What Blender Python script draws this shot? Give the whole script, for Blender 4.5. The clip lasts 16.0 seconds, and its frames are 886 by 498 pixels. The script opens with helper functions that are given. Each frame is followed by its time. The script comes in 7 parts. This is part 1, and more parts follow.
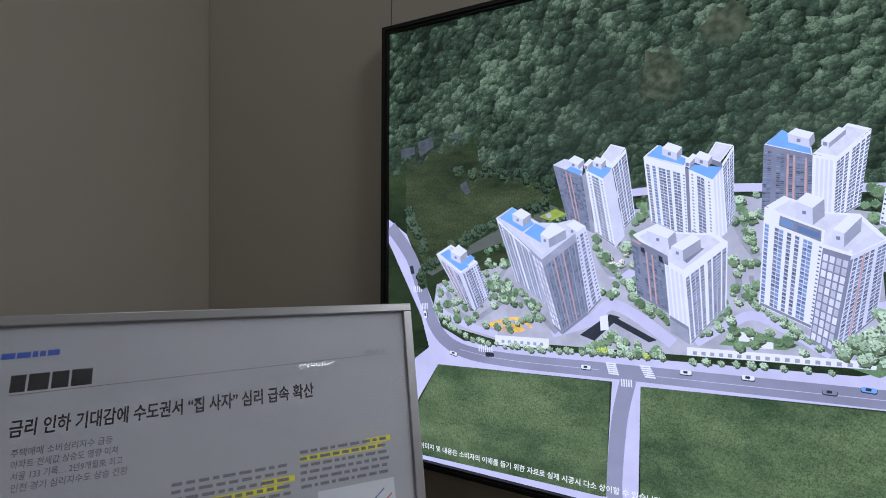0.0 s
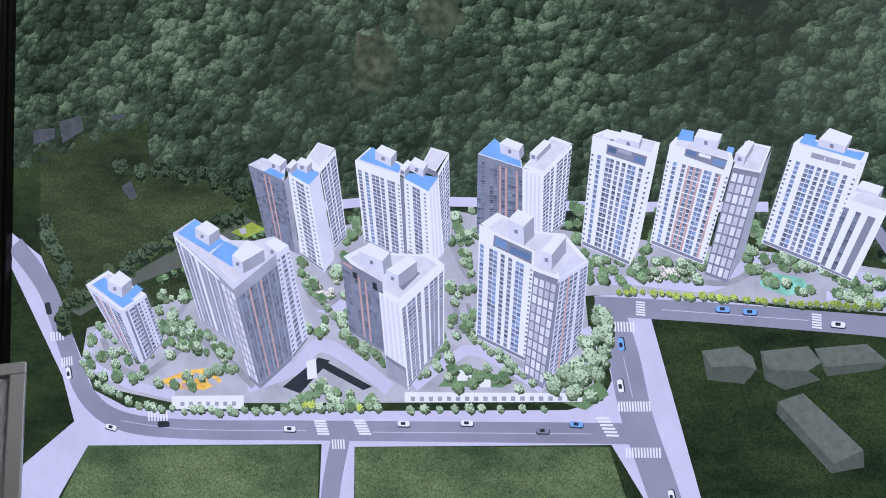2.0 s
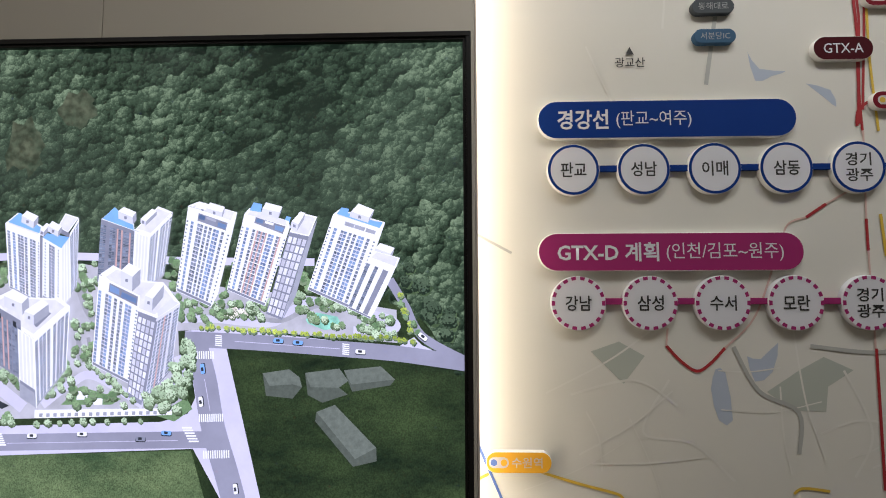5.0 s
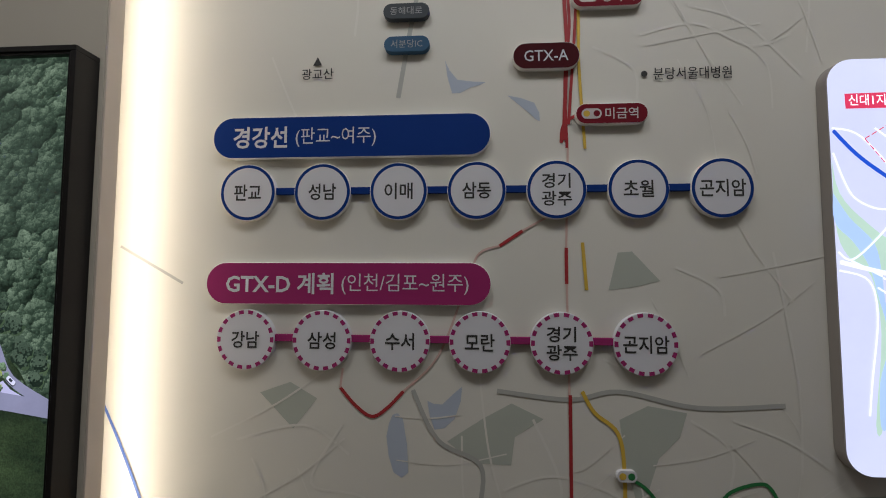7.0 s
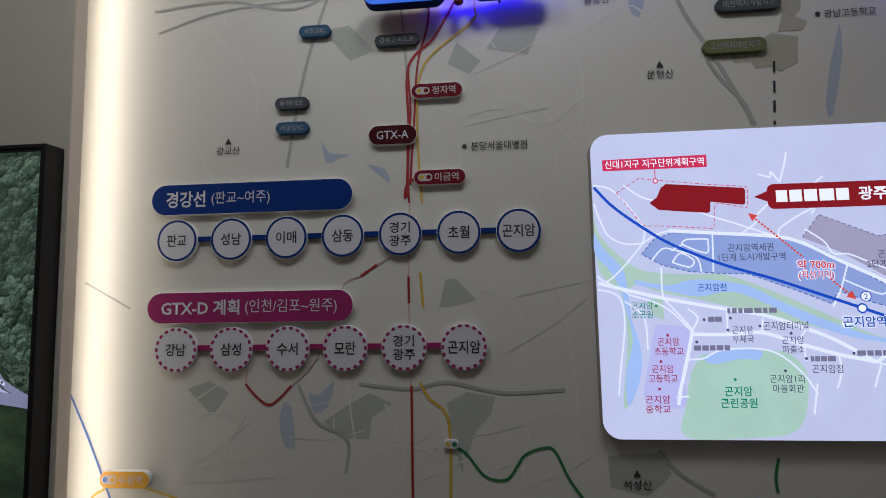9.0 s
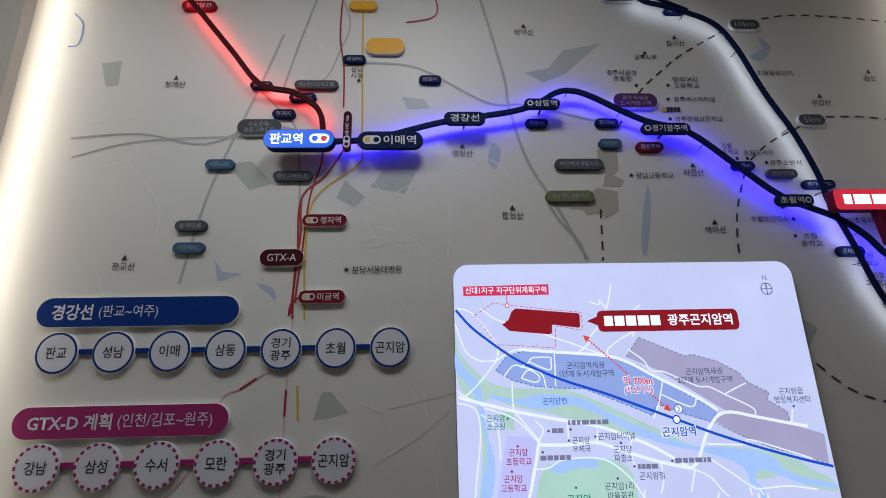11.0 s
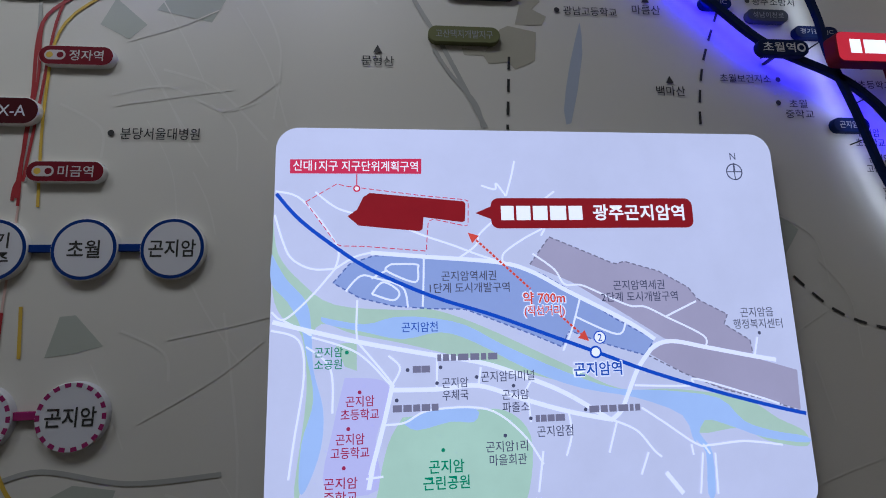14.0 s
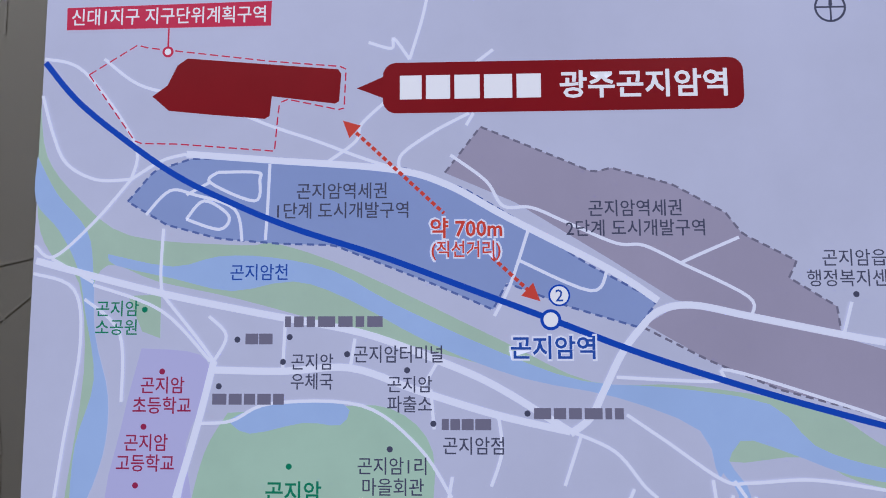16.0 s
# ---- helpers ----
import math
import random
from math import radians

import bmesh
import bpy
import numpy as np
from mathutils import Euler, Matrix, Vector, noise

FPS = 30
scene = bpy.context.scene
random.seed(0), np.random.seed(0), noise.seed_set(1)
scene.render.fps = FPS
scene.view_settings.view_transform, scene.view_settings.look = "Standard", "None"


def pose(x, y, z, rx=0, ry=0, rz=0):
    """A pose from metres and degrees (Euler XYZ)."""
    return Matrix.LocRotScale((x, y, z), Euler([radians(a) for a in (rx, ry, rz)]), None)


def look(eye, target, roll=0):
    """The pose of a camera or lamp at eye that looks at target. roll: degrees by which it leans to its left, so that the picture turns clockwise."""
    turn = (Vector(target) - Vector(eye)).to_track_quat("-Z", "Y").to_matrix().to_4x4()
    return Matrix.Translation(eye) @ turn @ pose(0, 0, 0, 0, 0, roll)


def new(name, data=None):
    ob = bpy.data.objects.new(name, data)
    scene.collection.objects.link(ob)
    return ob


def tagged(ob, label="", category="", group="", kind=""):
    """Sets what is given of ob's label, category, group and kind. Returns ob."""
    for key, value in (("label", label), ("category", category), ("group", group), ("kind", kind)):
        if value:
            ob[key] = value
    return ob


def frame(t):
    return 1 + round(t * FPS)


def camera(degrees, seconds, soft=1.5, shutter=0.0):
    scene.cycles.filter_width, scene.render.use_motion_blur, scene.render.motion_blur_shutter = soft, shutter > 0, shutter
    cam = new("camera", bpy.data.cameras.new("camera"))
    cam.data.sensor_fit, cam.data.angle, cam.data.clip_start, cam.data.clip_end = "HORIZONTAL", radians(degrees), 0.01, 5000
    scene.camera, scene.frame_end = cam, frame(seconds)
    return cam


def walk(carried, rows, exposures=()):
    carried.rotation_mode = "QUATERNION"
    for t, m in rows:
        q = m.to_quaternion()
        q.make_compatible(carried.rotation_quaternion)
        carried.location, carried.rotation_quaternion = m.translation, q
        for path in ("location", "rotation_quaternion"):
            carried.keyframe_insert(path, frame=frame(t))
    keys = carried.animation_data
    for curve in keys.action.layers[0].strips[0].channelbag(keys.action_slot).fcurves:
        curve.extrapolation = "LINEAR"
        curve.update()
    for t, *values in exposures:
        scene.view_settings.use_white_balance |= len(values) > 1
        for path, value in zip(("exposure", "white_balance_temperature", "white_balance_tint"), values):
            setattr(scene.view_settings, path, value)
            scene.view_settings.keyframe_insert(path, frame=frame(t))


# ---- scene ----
cam = camera(88.3, 16.0, 1.0)
PATH = [
    (0, (0.043, -0.004, 1.49), (-0.862, 1.779, 1.465), 0.4),
    (0.5, (0.053, 0.1, 1.503), (-0.583, 1.996, 1.528), 0.2),
    (1, (0.067, 0.196, 1.51), (-0.333, 2.155, 1.562), -0.2),
    (1.5, (0.13, 0.261, 1.511), (-0.103, 2.247, 1.57), -0.4),
    (2, (0.236, 0.354, 1.51), (0.066, 2.347, 1.554), -0.1),
    (2.5, (0.322, 0.401, 1.512), (0.145, 2.393, 1.544), 0.0),
    (3, (0.358, 0.394, 1.509), (0.163, 2.384, 1.554), 0.1),
    (3.5, (0.381, 0.326, 1.528), (0.182, 2.315, 1.593), -0.3),
    (4, (0.527, 0.183, 1.552), (0.396, 2.176, 1.654), -0.6),
    (4.5, (0.847, 0.062, 1.567), (0.729, 2.055, 1.685), -0.7),
    (5, (1.169, 0.126, 1.566), (1.112, 2.121, 1.699), -0.2),
    (5.2, (1.287, 0.167, 1.584), (1.258, 2.161, 1.735), 0.1),
    (7.3, (2.246, 0.292, 1.668), (2.078, 2.28, 1.798), 0.1),
    (7.5, (2.29, 0.287, 1.673), (2.101, 2.274, 1.804), -0.0),
    (8, (2.46, 0.182, 1.667), (2.202, 2.163, 1.77), -0.5),
    (8.5, (2.62, 0.044, 1.68), (2.362, 2.025, 1.775), -0.9),
    (9, (2.67, -0.112, 1.708), (2.509, 1.875, 1.87), -1.2),
    (9.5, (2.681, -0.216, 1.76), (2.619, 1.765, 2.032), -1.2),
    (10, (2.767, -0.273, 1.793), (2.762, 1.689, 2.18), -0.7),
    (10.2, (2.804, -0.305, 1.8), (2.816, 1.649, 2.225), -0.6),
    (12.3, (3.137, -0.34, 1.8), (3.283, 1.576, 2.356), -2.4),
    (12.5, (3.149, -0.314, 1.789), (3.299, 1.608, 2.319), -2.3),
    (13, (3.185, -0.182, 1.748), (3.341, 1.762, 2.191), -2.1),
    (13.5, (3.286, 0.066, 1.705), (3.464, 2.025, 2.067), -1.9),
    (14, (3.393, 0.298, 1.696), (3.58, 2.264, 2.012), -1.4),
    (14.5, (3.487, 0.466, 1.7), (3.669, 2.444, 1.929), -1.7),
    (15, (3.667, 0.606, 1.7), (3.76, 2.593, 1.91), -1.2),
    (15.5, (3.733, 0.698, 1.682), (3.727, 2.689, 1.872), -0.5),
    (16, (3.757, 0.766, 1.672), (3.703, 2.761, 1.805), -0.3),
]
EXPOSURES = [(0, 0.5, 5850, 9), (3.5, 0.4, 6250, 9), (4.4, 0.65, 6300, 10), (5.2, 0.8, 6300, 10), (7.4, 0.22, 6050, 11), (8.2, 0.2, 5900, 12), (9.0, -0.1, 5900, 11), (10.2, -0.02, 5850, 11), (12.4, 0.08, 5650, 9), (13.5, -0.08, 5600, 10), (14.5, -0.25, 5650, 12), (15.3, -0.47, 5850, 14), (16, -0.55, 5850, 14)]
walk(cam, [(t, look(eye, target, roll)) for t, eye, target, roll in PATH], EXPOSURES)

# ---- world and lamps ----
world = bpy.data.worlds.new("room_dark")
world.use_nodes = True
world.node_tree.nodes["Background"].inputs[0].default_value = (0.9, 0.95, 1.0, 1)
world.node_tree.nodes["Background"].inputs[1].default_value = 0.02
scene.world = world


def area_lamp(name, m, sx, sy, watts, rgb, spread=180):
    data = bpy.data.lights.new(name, "AREA")
    data.shape, data.size, data.size_y, data.energy, data.color = "RECTANGLE", sx, sy, watts, rgb
    data.spread = radians(spread)
    ob = new(name, data)
    ob.matrix_world = m
    return ob


MAP_Y = 1.535         # printed map on the back of the niche
WALL_Y = 1.36         # front of the panelled wall
SCREEN_Y = 1.30       # glowing face of the picture box
MINI_Y = 1.495        # face of the small map box
CEIL = 3.95
WARM = (1.0, 0.86, 0.68)
# hidden strips behind both edges of the niche
for x, turn in ((1.165, 46), (5.545, -62)):
    area_lamp("cove_lamp", Matrix.Translation((x, 1.43, 1.95)) @ pose(0, 0, 0, 90, 0, -turn if x < 3 else -turn), 0.02, 3.7, 5.2 if x < 3 else 4.2, WARM)
# assumed overhead lamps, never in view, added to brighten walls, map and article
FILL_LIGHTS = ((-1.2, -0.2, 3.4), (1.6, 0.2, 15), (3.0, 0.25, 16.5), (5.6, -0.8, 8), (-1.0, -2.0, 1.4))
for x, y, watts in FILL_LIGHTS:
    area_lamp("fill_lamp", pose(x, y, CEIL - 0.05), 0.6, 0.6, watts, (1.0, 0.97, 0.92))

# ---- materials ----
MATS = {}


def _nodes(name):
    m = bpy.data.materials.new(name)
    m.use_nodes = True
    nt = m.node_tree
    return m, nt, nt.nodes["Principled BSDF"], nt.links


def paint(name, rgb, rough=0.5, vary=0.06, scale=6.0, fine=180.0, bump=0.02, metal=0.0, coat=0.0, spec=0.25):
    """A surface with cloudy variation and fine grain."""
    if name in MATS:
        return MATS[name]
    m, nt, b, ln = _nodes(name)
    tc = nt.nodes.new("ShaderNodeTexCoord")
    n1, n2 = nt.nodes.new("ShaderNodeTexNoise"), nt.nodes.new("ShaderNodeTexNoise")
    n1.inputs["Scale"].default_value, n2.inputs["Scale"].default_value = scale, fine
    n1.inputs["Detail"].default_value = 4
    for n in (n1, n2):
        ln.new(tc.outputs["Object"], n.inputs["Vector"])
    mix = nt.nodes.new("ShaderNodeMixRGB")
    mix.inputs[1].default_value = (*[c * (1 - vary) for c in rgb], 1)
    mix.inputs[2].default_value = (*[min(1, c * (1 + vary)) for c in rgb], 1)
    ln.new(n1.outputs["Fac"], mix.inputs[0])
    ln.new(mix.outputs[0], b.inputs["Base Color"])
    bp = nt.nodes.new("ShaderNodeBump")
    bp.inputs["Strength"].default_value, bp.inputs["Distance"].default_value = bump, 0.002
    ln.new(n2.outputs["Fac"], bp.inputs["Height"])
    ln.new(bp.outputs[0], b.inputs["Normal"])
    b.inputs["Roughness"].default_value, b.inputs["Metallic"].default_value = rough, metal
    b.inputs["Coat Weight"].default_value = coat
    b.inputs["Specular IOR Level"].default_value = spec
    MATS[name] = m
    return m


def glow(name, rgb, strength=1.0, vary=0.0, scale=30.0, rough=0.35, ramp=None, fine=0.0, stretch=1.0):
    """Translucent print lit from behind: it gives off its own colour."""
    if name in MATS:
        return MATS[name]
    m, nt, b, ln = _nodes(name)
    b.inputs["Base Color"].default_value = (*[c * 0.25 for c in rgb], 1)
    b.inputs["Roughness"].default_value = rough
    b.inputs["Emission Strength"].default_value = strength
    b.inputs["Emission Color"].default_value = (*rgb, 1)
    if vary or ramp:
        tc, mp = nt.nodes.new("ShaderNodeTexCoord"), nt.nodes.new("ShaderNodeMapping")
        mp.inputs["Scale"].default_value = (1, 1, stretch)
        ln.new(tc.outputs["Object"], mp.inputs[0])
        n1 = nt.nodes.new("ShaderNodeTexNoise")
        n1.inputs["Scale"].default_value, n1.inputs["Detail"].default_value = scale, 8
        n1.inputs["Roughness"].default_value = 0.65
        ln.new(mp.outputs[0], n1.inputs["Vector"])
        cr = nt.nodes.new("ShaderNodeValToRGB")
        lo, hi = ramp or ([c * (1 - vary) for c in rgb], [c * (1 + vary) for c in rgb])
        cr.color_ramp.elements[0].position, cr.color_ramp.elements[1].position = 0.32, 0.68
        cr.color_ramp.elements[0].color, cr.color_ramp.elements[1].color = (*lo, 1), (*hi, 1)
        ln.new(n1.outputs["Fac"], cr.inputs[0])
        out = cr.outputs[0]
        if fine:
            n2 = nt.nodes.new("ShaderNodeTexNoise")
            n2.inputs["Scale"].default_value, n2.inputs["Detail"].default_value = fine, 3
            ln.new(tc.outputs["Object"], n2.inputs["Vector"])
            mr = nt.nodes.new("ShaderNodeMapRange")
            mr.inputs[1].default_value, mr.inputs[2].default_value = 0.35, 0.65
            mr.inputs[3].default_value, mr.inputs[4].default_value = 0.6, 1.4
            ln.new(n2.outputs["Fac"], mr.inputs[0])
            mul = nt.nodes.new("ShaderNodeMixRGB")
            mul.blend_type, mul.inputs[0].default_value = "MULTIPLY", 1.0
            ln.new(out, mul.inputs[1])
            ln.new(mr.outputs[0], mul.inputs[2])
            out = mul.outputs[0]
        ln.new(out, b.inputs["Emission Color"])
    MATS[name] = m
    return m


def foliage(name, dark, light, strength=1.0, own=0.30, broad=1.5, half=0.38):
    """Printed tree crowns: each crown has its own green, mottled by leaves."""
    if name in MATS:
        return MATS[name]
    m, nt, b, ln = _nodes(name)
    geo, tc = nt.nodes.new("ShaderNodeNewGeometry"), nt.nodes.new("ShaderNodeTexCoord")
    n1, n2 = nt.nodes.new("ShaderNodeTexNoise"), nt.nodes.new("ShaderNodeTexNoise")
    n1.inputs["Scale"].default_value, n1.inputs["Detail"].default_value = 330, 4
    n2.inputs["Scale"].default_value, n2.inputs["Detail"].default_value = 3.4, 3
    for n in (n1, n2):
        ln.new(tc.outputs["Object"], n.inputs["Vector"])
    a1, a2 = nt.nodes.new("ShaderNodeMath"), nt.nodes.new("ShaderNodeMath")
    a1.operation, a2.operation = "MULTIPLY_ADD", "MULTIPLY_ADD"
    a1.inputs[1].default_value = own
    ln.new(geo.outputs["Random Per Island"], a1.inputs[0])
    ln.new(n1.outputs["Fac"], a1.inputs[2])
    a2.inputs[1].default_value = broad
    ln.new(n2.outputs["Fac"], a2.inputs[0])
    ln.new(a1.outputs[0], a2.inputs[2])
    mr = nt.nodes.new("ShaderNodeMapRange")
    mid = 0.5 + own / 2 + broad / 2
    mr.inputs[1].default_value, mr.inputs[2].default_value = mid - half, mid + half
    ln.new(a2.outputs[0], mr.inputs[0])
    cr = nt.nodes.new("ShaderNodeValToRGB")
    cr.color_ramp.elements[0].color, cr.color_ramp.elements[1].color = (*dark, 1), (*light, 1)
    ln.new(mr.outputs[0], cr.inputs[0])
    ln.new(cr.outputs[0], b.inputs["Emission Color"])
    b.inputs["Emission Strength"].default_value = strength
    b.inputs["Base Color"].default_value = (*dark, 1)
    b.inputs["Roughness"].default_value = 0.35
    MATS[name] = m
    return m


WALL = paint("warm_grey_wall_film", (0.50, 0.46, 0.39), 0.6, 0.05, 2.0, 260, 0.05)
TRIM = paint("pale_beige_trim", (0.60, 0.53, 0.46), 0.5, 0.04)
MAPFILM = paint("cream_map_film", (0.66, 0.64, 0.58), 0.42, 0.035, 1.5, 300, 0.015)
FLOOR = paint("brown_carpet", (0.10, 0.085, 0.07), 0.9, 0.25, 9, 400, 0.3)
CEILING = paint("white_ceiling_paint", (0.72, 0.70, 0.66), 0.8, 0.03)
BLACK = paint("black_powder_coat", (0.012, 0.011, 0.011), 0.38, 0.1, 8, 500, 0.05)
WHITE_PLASTIC = paint("white_acrylic", (0.78, 0.77, 0.75), 0.25, 0.02)
PALE = paint("grey_white_vinyl", (0.62, 0.62, 0.66), 0.4, 0.03)
INK = paint("dark_grey_ink", (0.035, 0.035, 0.035), 0.5, 0.1)
NAVY = paint("navy_sign_film", (0.006, 0.015, 0.065), 0.6, 0.08, spec=0.06)
BLUE = paint("blue_sign_film", (0.008, 0.035, 0.19), 0.6, 0.08, spec=0.06)
PINK = paint("magenta_sign_film", (0.30, 0.028, 0.13), 0.6, 0.06, spec=0.06)
MAROON = paint("maroon_sign_film", (0.16, 0.012, 0.022), 0.6, 0.08, spec=0.06)
DARKRED = paint("dark_brown_red_film", (0.06, 0.008, 0.012), 0.6, 0.08, spec=0.06)
SLATE = paint("slate_sign_film", (0.075, 0.085, 0.095), 0.6, 0.08, spec=0.06)
TEAL = paint("slate_blue_sign_film", (0.05, 0.11, 0.19), 0.6, 0.08, spec=0.06)
OLIVE = paint("olive_sign_film", (0.16, 0.17, 0.08), 0.6, 0.08, spec=0.06)
PURPLE = paint("purple_sign_film", (0.10, 0.035, 0.12), 0.6, 0.08, spec=0.06)
YELLOW = paint("amber_sign_film", (0.75, 0.38, 0.03), 0.4, 0.06)
GREEN = paint("green_line_ink", (0.03, 0.19, 0.06), 0.5, 0.06)
ROADGREY = paint("grey_road_ink", (0.40, 0.40, 0.375), 0.4, 0.06)
ROADPALE = paint("pale_road_ink", (0.70, 0.68, 0.625), 0.4, 0.03)
LAKE = paint("pale_blue_lake_ink", (0.42, 0.47, 0.56), 0.4, 0.05)
PARK = paint("pale_green_park_ink", (0.43, 0.455, 0.40), 0.4, 0.05)
DISTRICT = paint("pale_khaki_district_ink", (0.42, 0.40, 0.32), 0.4, 0.05)
REDINK = paint("red_line_ink", (0.34, 0.03, 0.035), 0.45, 0.06)
PALERED = paint("faded_red_ink", (0.60, 0.42, 0.37), 0.45, 0.06)
YELLOWINK = paint("yellow_line_ink", (0.62, 0.42, 0.06), 0.45, 0.06)
BLUEINK = paint("blue_line_ink", (0.10, 0.17, 0.45), 0.45, 0.06)


# ---- mesh tools ----
def link(name, bm, mats, parent=None, label="", kind="", category="", group=""):
    me = bpy.data.meshes.new(name)
    bm.to_mesh(me)
    bm.free()
    for m in mats if isinstance(mats, (list, tuple)) else [mats]:
        me.materials.append(m)
    ob = new(name, me)
    ob.parent = parent
    return tagged(ob, label, category, group, kind)


def part(name, bm, material, parent, label="", kind=""):
    return link(name, bm, material, parent, label, kind)


def box(bm, x0, x1, y0, y1, z0, z1, bevel=0.0, mat=0):
    vs = [bm.verts.new((x, y, z)) for x in (x0, x1) for y in (y0, y1) for z in (z0, z1)]
    fs = [bm.faces.new([vs[i] for i in q]) for q in ((0, 1, 3, 2), (4, 6, 7, 5), (0, 4, 5, 1), (2, 3, 7, 6), (0, 2, 6, 4), (1, 5, 7, 3))]
    for f in fs:
        f.material_index = mat
    if bevel:
        bmesh.ops.bevel(bm, geom=list({e for f in fs for e in f.edges}), offset=bevel, segments=2, affect="EDGES", profile=0.5)
    return bm


def flat(bm, pts, y, mat=0):
    """A flat shape of (x, z) points facing the room."""
    area = sum(a[0] * b[1] - b[0] * a[1] for a, b in zip(pts, list(pts[1:]) + [pts[0]]))
    pts = list(pts) if area > 0 else list(pts)[::-1]
    f = bm.faces.new([bm.verts.new((x, y, z)) for x, z in pts])
    f.material_index = mat
    return f


def rounded(x0, x1, z0, z1, r, n=6):
    out = []
    for cx, cz, a in ((x1 - r, z1 - r, 0), (x0 + r, z1 - r, 90), (x0 + r, z0 + r, 180), (x1 - r, z0 + r, 270)):
        for i in range(n + 1):
            t = radians(a + 90 * i / n)
            out.append((cx + r * math.cos(t), cz + r * math.sin(t)))
    return out


def disc(cx, cz, r, n=32):
    return [(cx + r * math.cos(2 * math.pi * i / n), cz + r * math.sin(2 * math.pi * i / n)) for i in range(n)]


def slab(bm, pts, y0, y1, bevel=0.0, mat=0, side=None):
    """A plate of outline pts from y0 (front) to y1 (back), its front edge softened."""
    area = sum(a[0] * b[1] - b[0] * a[1] for a, b in zip(pts, list(pts[1:]) + [pts[0]]))
    pts = list(pts) if area > 0 else list(pts)[::-1]
    n = len(pts)
    cx, cz = sum(p[0] for p in pts) / n, sum(p[1] for p in pts) / n
    rings = []
    for y, inset in ((y0, bevel), (y0 + bevel, 0.0), (y1, 0.0)):
        ring = []
        for i, p in enumerate(pts):
            a, b = pts[i - 1], pts[(i + 1) % n]
            tx, tz = b[0] - a[0], b[1] - a[1]
            d = math.hypot(tx, tz) or 1
            ring.append(bm.verts.new((p[0] - tz / d * inset, y, p[1] + tx / d * inset)))
        rings.append(ring)
    f = bm.faces.new(rings[0])
    f.material_index = mat
    for r0, r1 in zip(rings, rings[1:]):
        for i in range(n):
            q = bm.faces.new((r0[i], r1[i], r1[(i + 1) % n], r0[(i + 1) % n]))
            q.material_index = mat if side is None else side
    return bm


def smooth(pts, n=6):
    """A smooth line through a few points."""
    out = []
    for i in range(len(pts) - 1):
        p0, p1, p2, p3 = pts[max(i - 1, 0)], pts[i], pts[i + 1], pts[min(i + 2, len(pts) - 1)]
        for k in range(n):
            t = k / n
            out.append(tuple(0.5 * (2 * b + (c - a) * t + (2 * a - 5 * b + 4 * c - d) * t * t + (3 * b - a - 3 * c + d) * t ** 3) for a, b, c, d in zip(p0, p1, p2, p3)))
    return out + [pts[-1]]


def sides(pts, w):
    left, right = [], []
    for i, p in enumerate(pts):
        a, b = pts[max(i - 1, 0)], pts[min(i + 1, len(pts) - 1)]
        dx, dz = b[0] - a[0], b[1] - a[1]
        d = math.hypot(dx, dz) or 1
        left.append((p[0] - dz / d * w / 2, p[1] + dx / d * w / 2))
        right.append((p[0] + dz / d * w / 2, p[1] - dx / d * w / 2))
    return left, right


def ribbon(bm, pts, w, y, mat=0, dash=None, n=6, soft=True):
    """A printed line of width w; dash: (length, gap)."""
    line = smooth(pts, n) if soft and len(pts) > 2 else list(pts)
    if dash:
        lens = [0.0]
        for a, b in zip(line, line[1:]):
            lens.append(lens[-1] + math.hypot(b[0] - a[0], b[1] - a[1]))

        def at(s):
            s = min(max(s, 0), lens[-1])
            for i in range(len(line) - 1):
                if s <= lens[i + 1]:
                    t = (s - lens[i]) / max(lens[i + 1] - lens[i], 1e-9)
                    return tuple(a + (b - a) * t for a, b in zip(line[i], line[i + 1]))
            return line[-1]
        s = 0.0
        while s < lens[-1]:
            l, r = sides([at(s), at(min(s + dash[0], lens[-1]))], w)
            flat(bm, [*l, *r[::-1]], y, mat)
            s += sum(dash)
        return bm
    l, r = sides(line, w)
    for i in range(len(line) - 1):
        flat(bm, [r[i], r[i + 1], l[i + 1], l[i]], y, mat)
    return bm


def bar(bm, pts, w, y0, y1, n=8):
    """A raised channel of width w along a line."""
    l, r = sides(smooth(pts, n), w)
    return slab(bm, r + l[::-1], y0, y1, 0.002)


QUEUE = []


def lettering(body, x0, x1, z, h, y, material, parent, bold=0.0, name="lettering", place=None, label=""):
    """Words set between x0 and x1, their middle at z, h high; they are turned into meshes by set_type()."""
    cu = bpy.data.curves.new("typeface", "FONT")
    cu.body, cu.align_x, cu.resolution_u, cu.offset, cu.space_line = body, "CENTER", 2, bold, 1.1
    QUEUE.append((new("typeface", cu), x0, x1, z, h, y, material, parent, name, place, label))


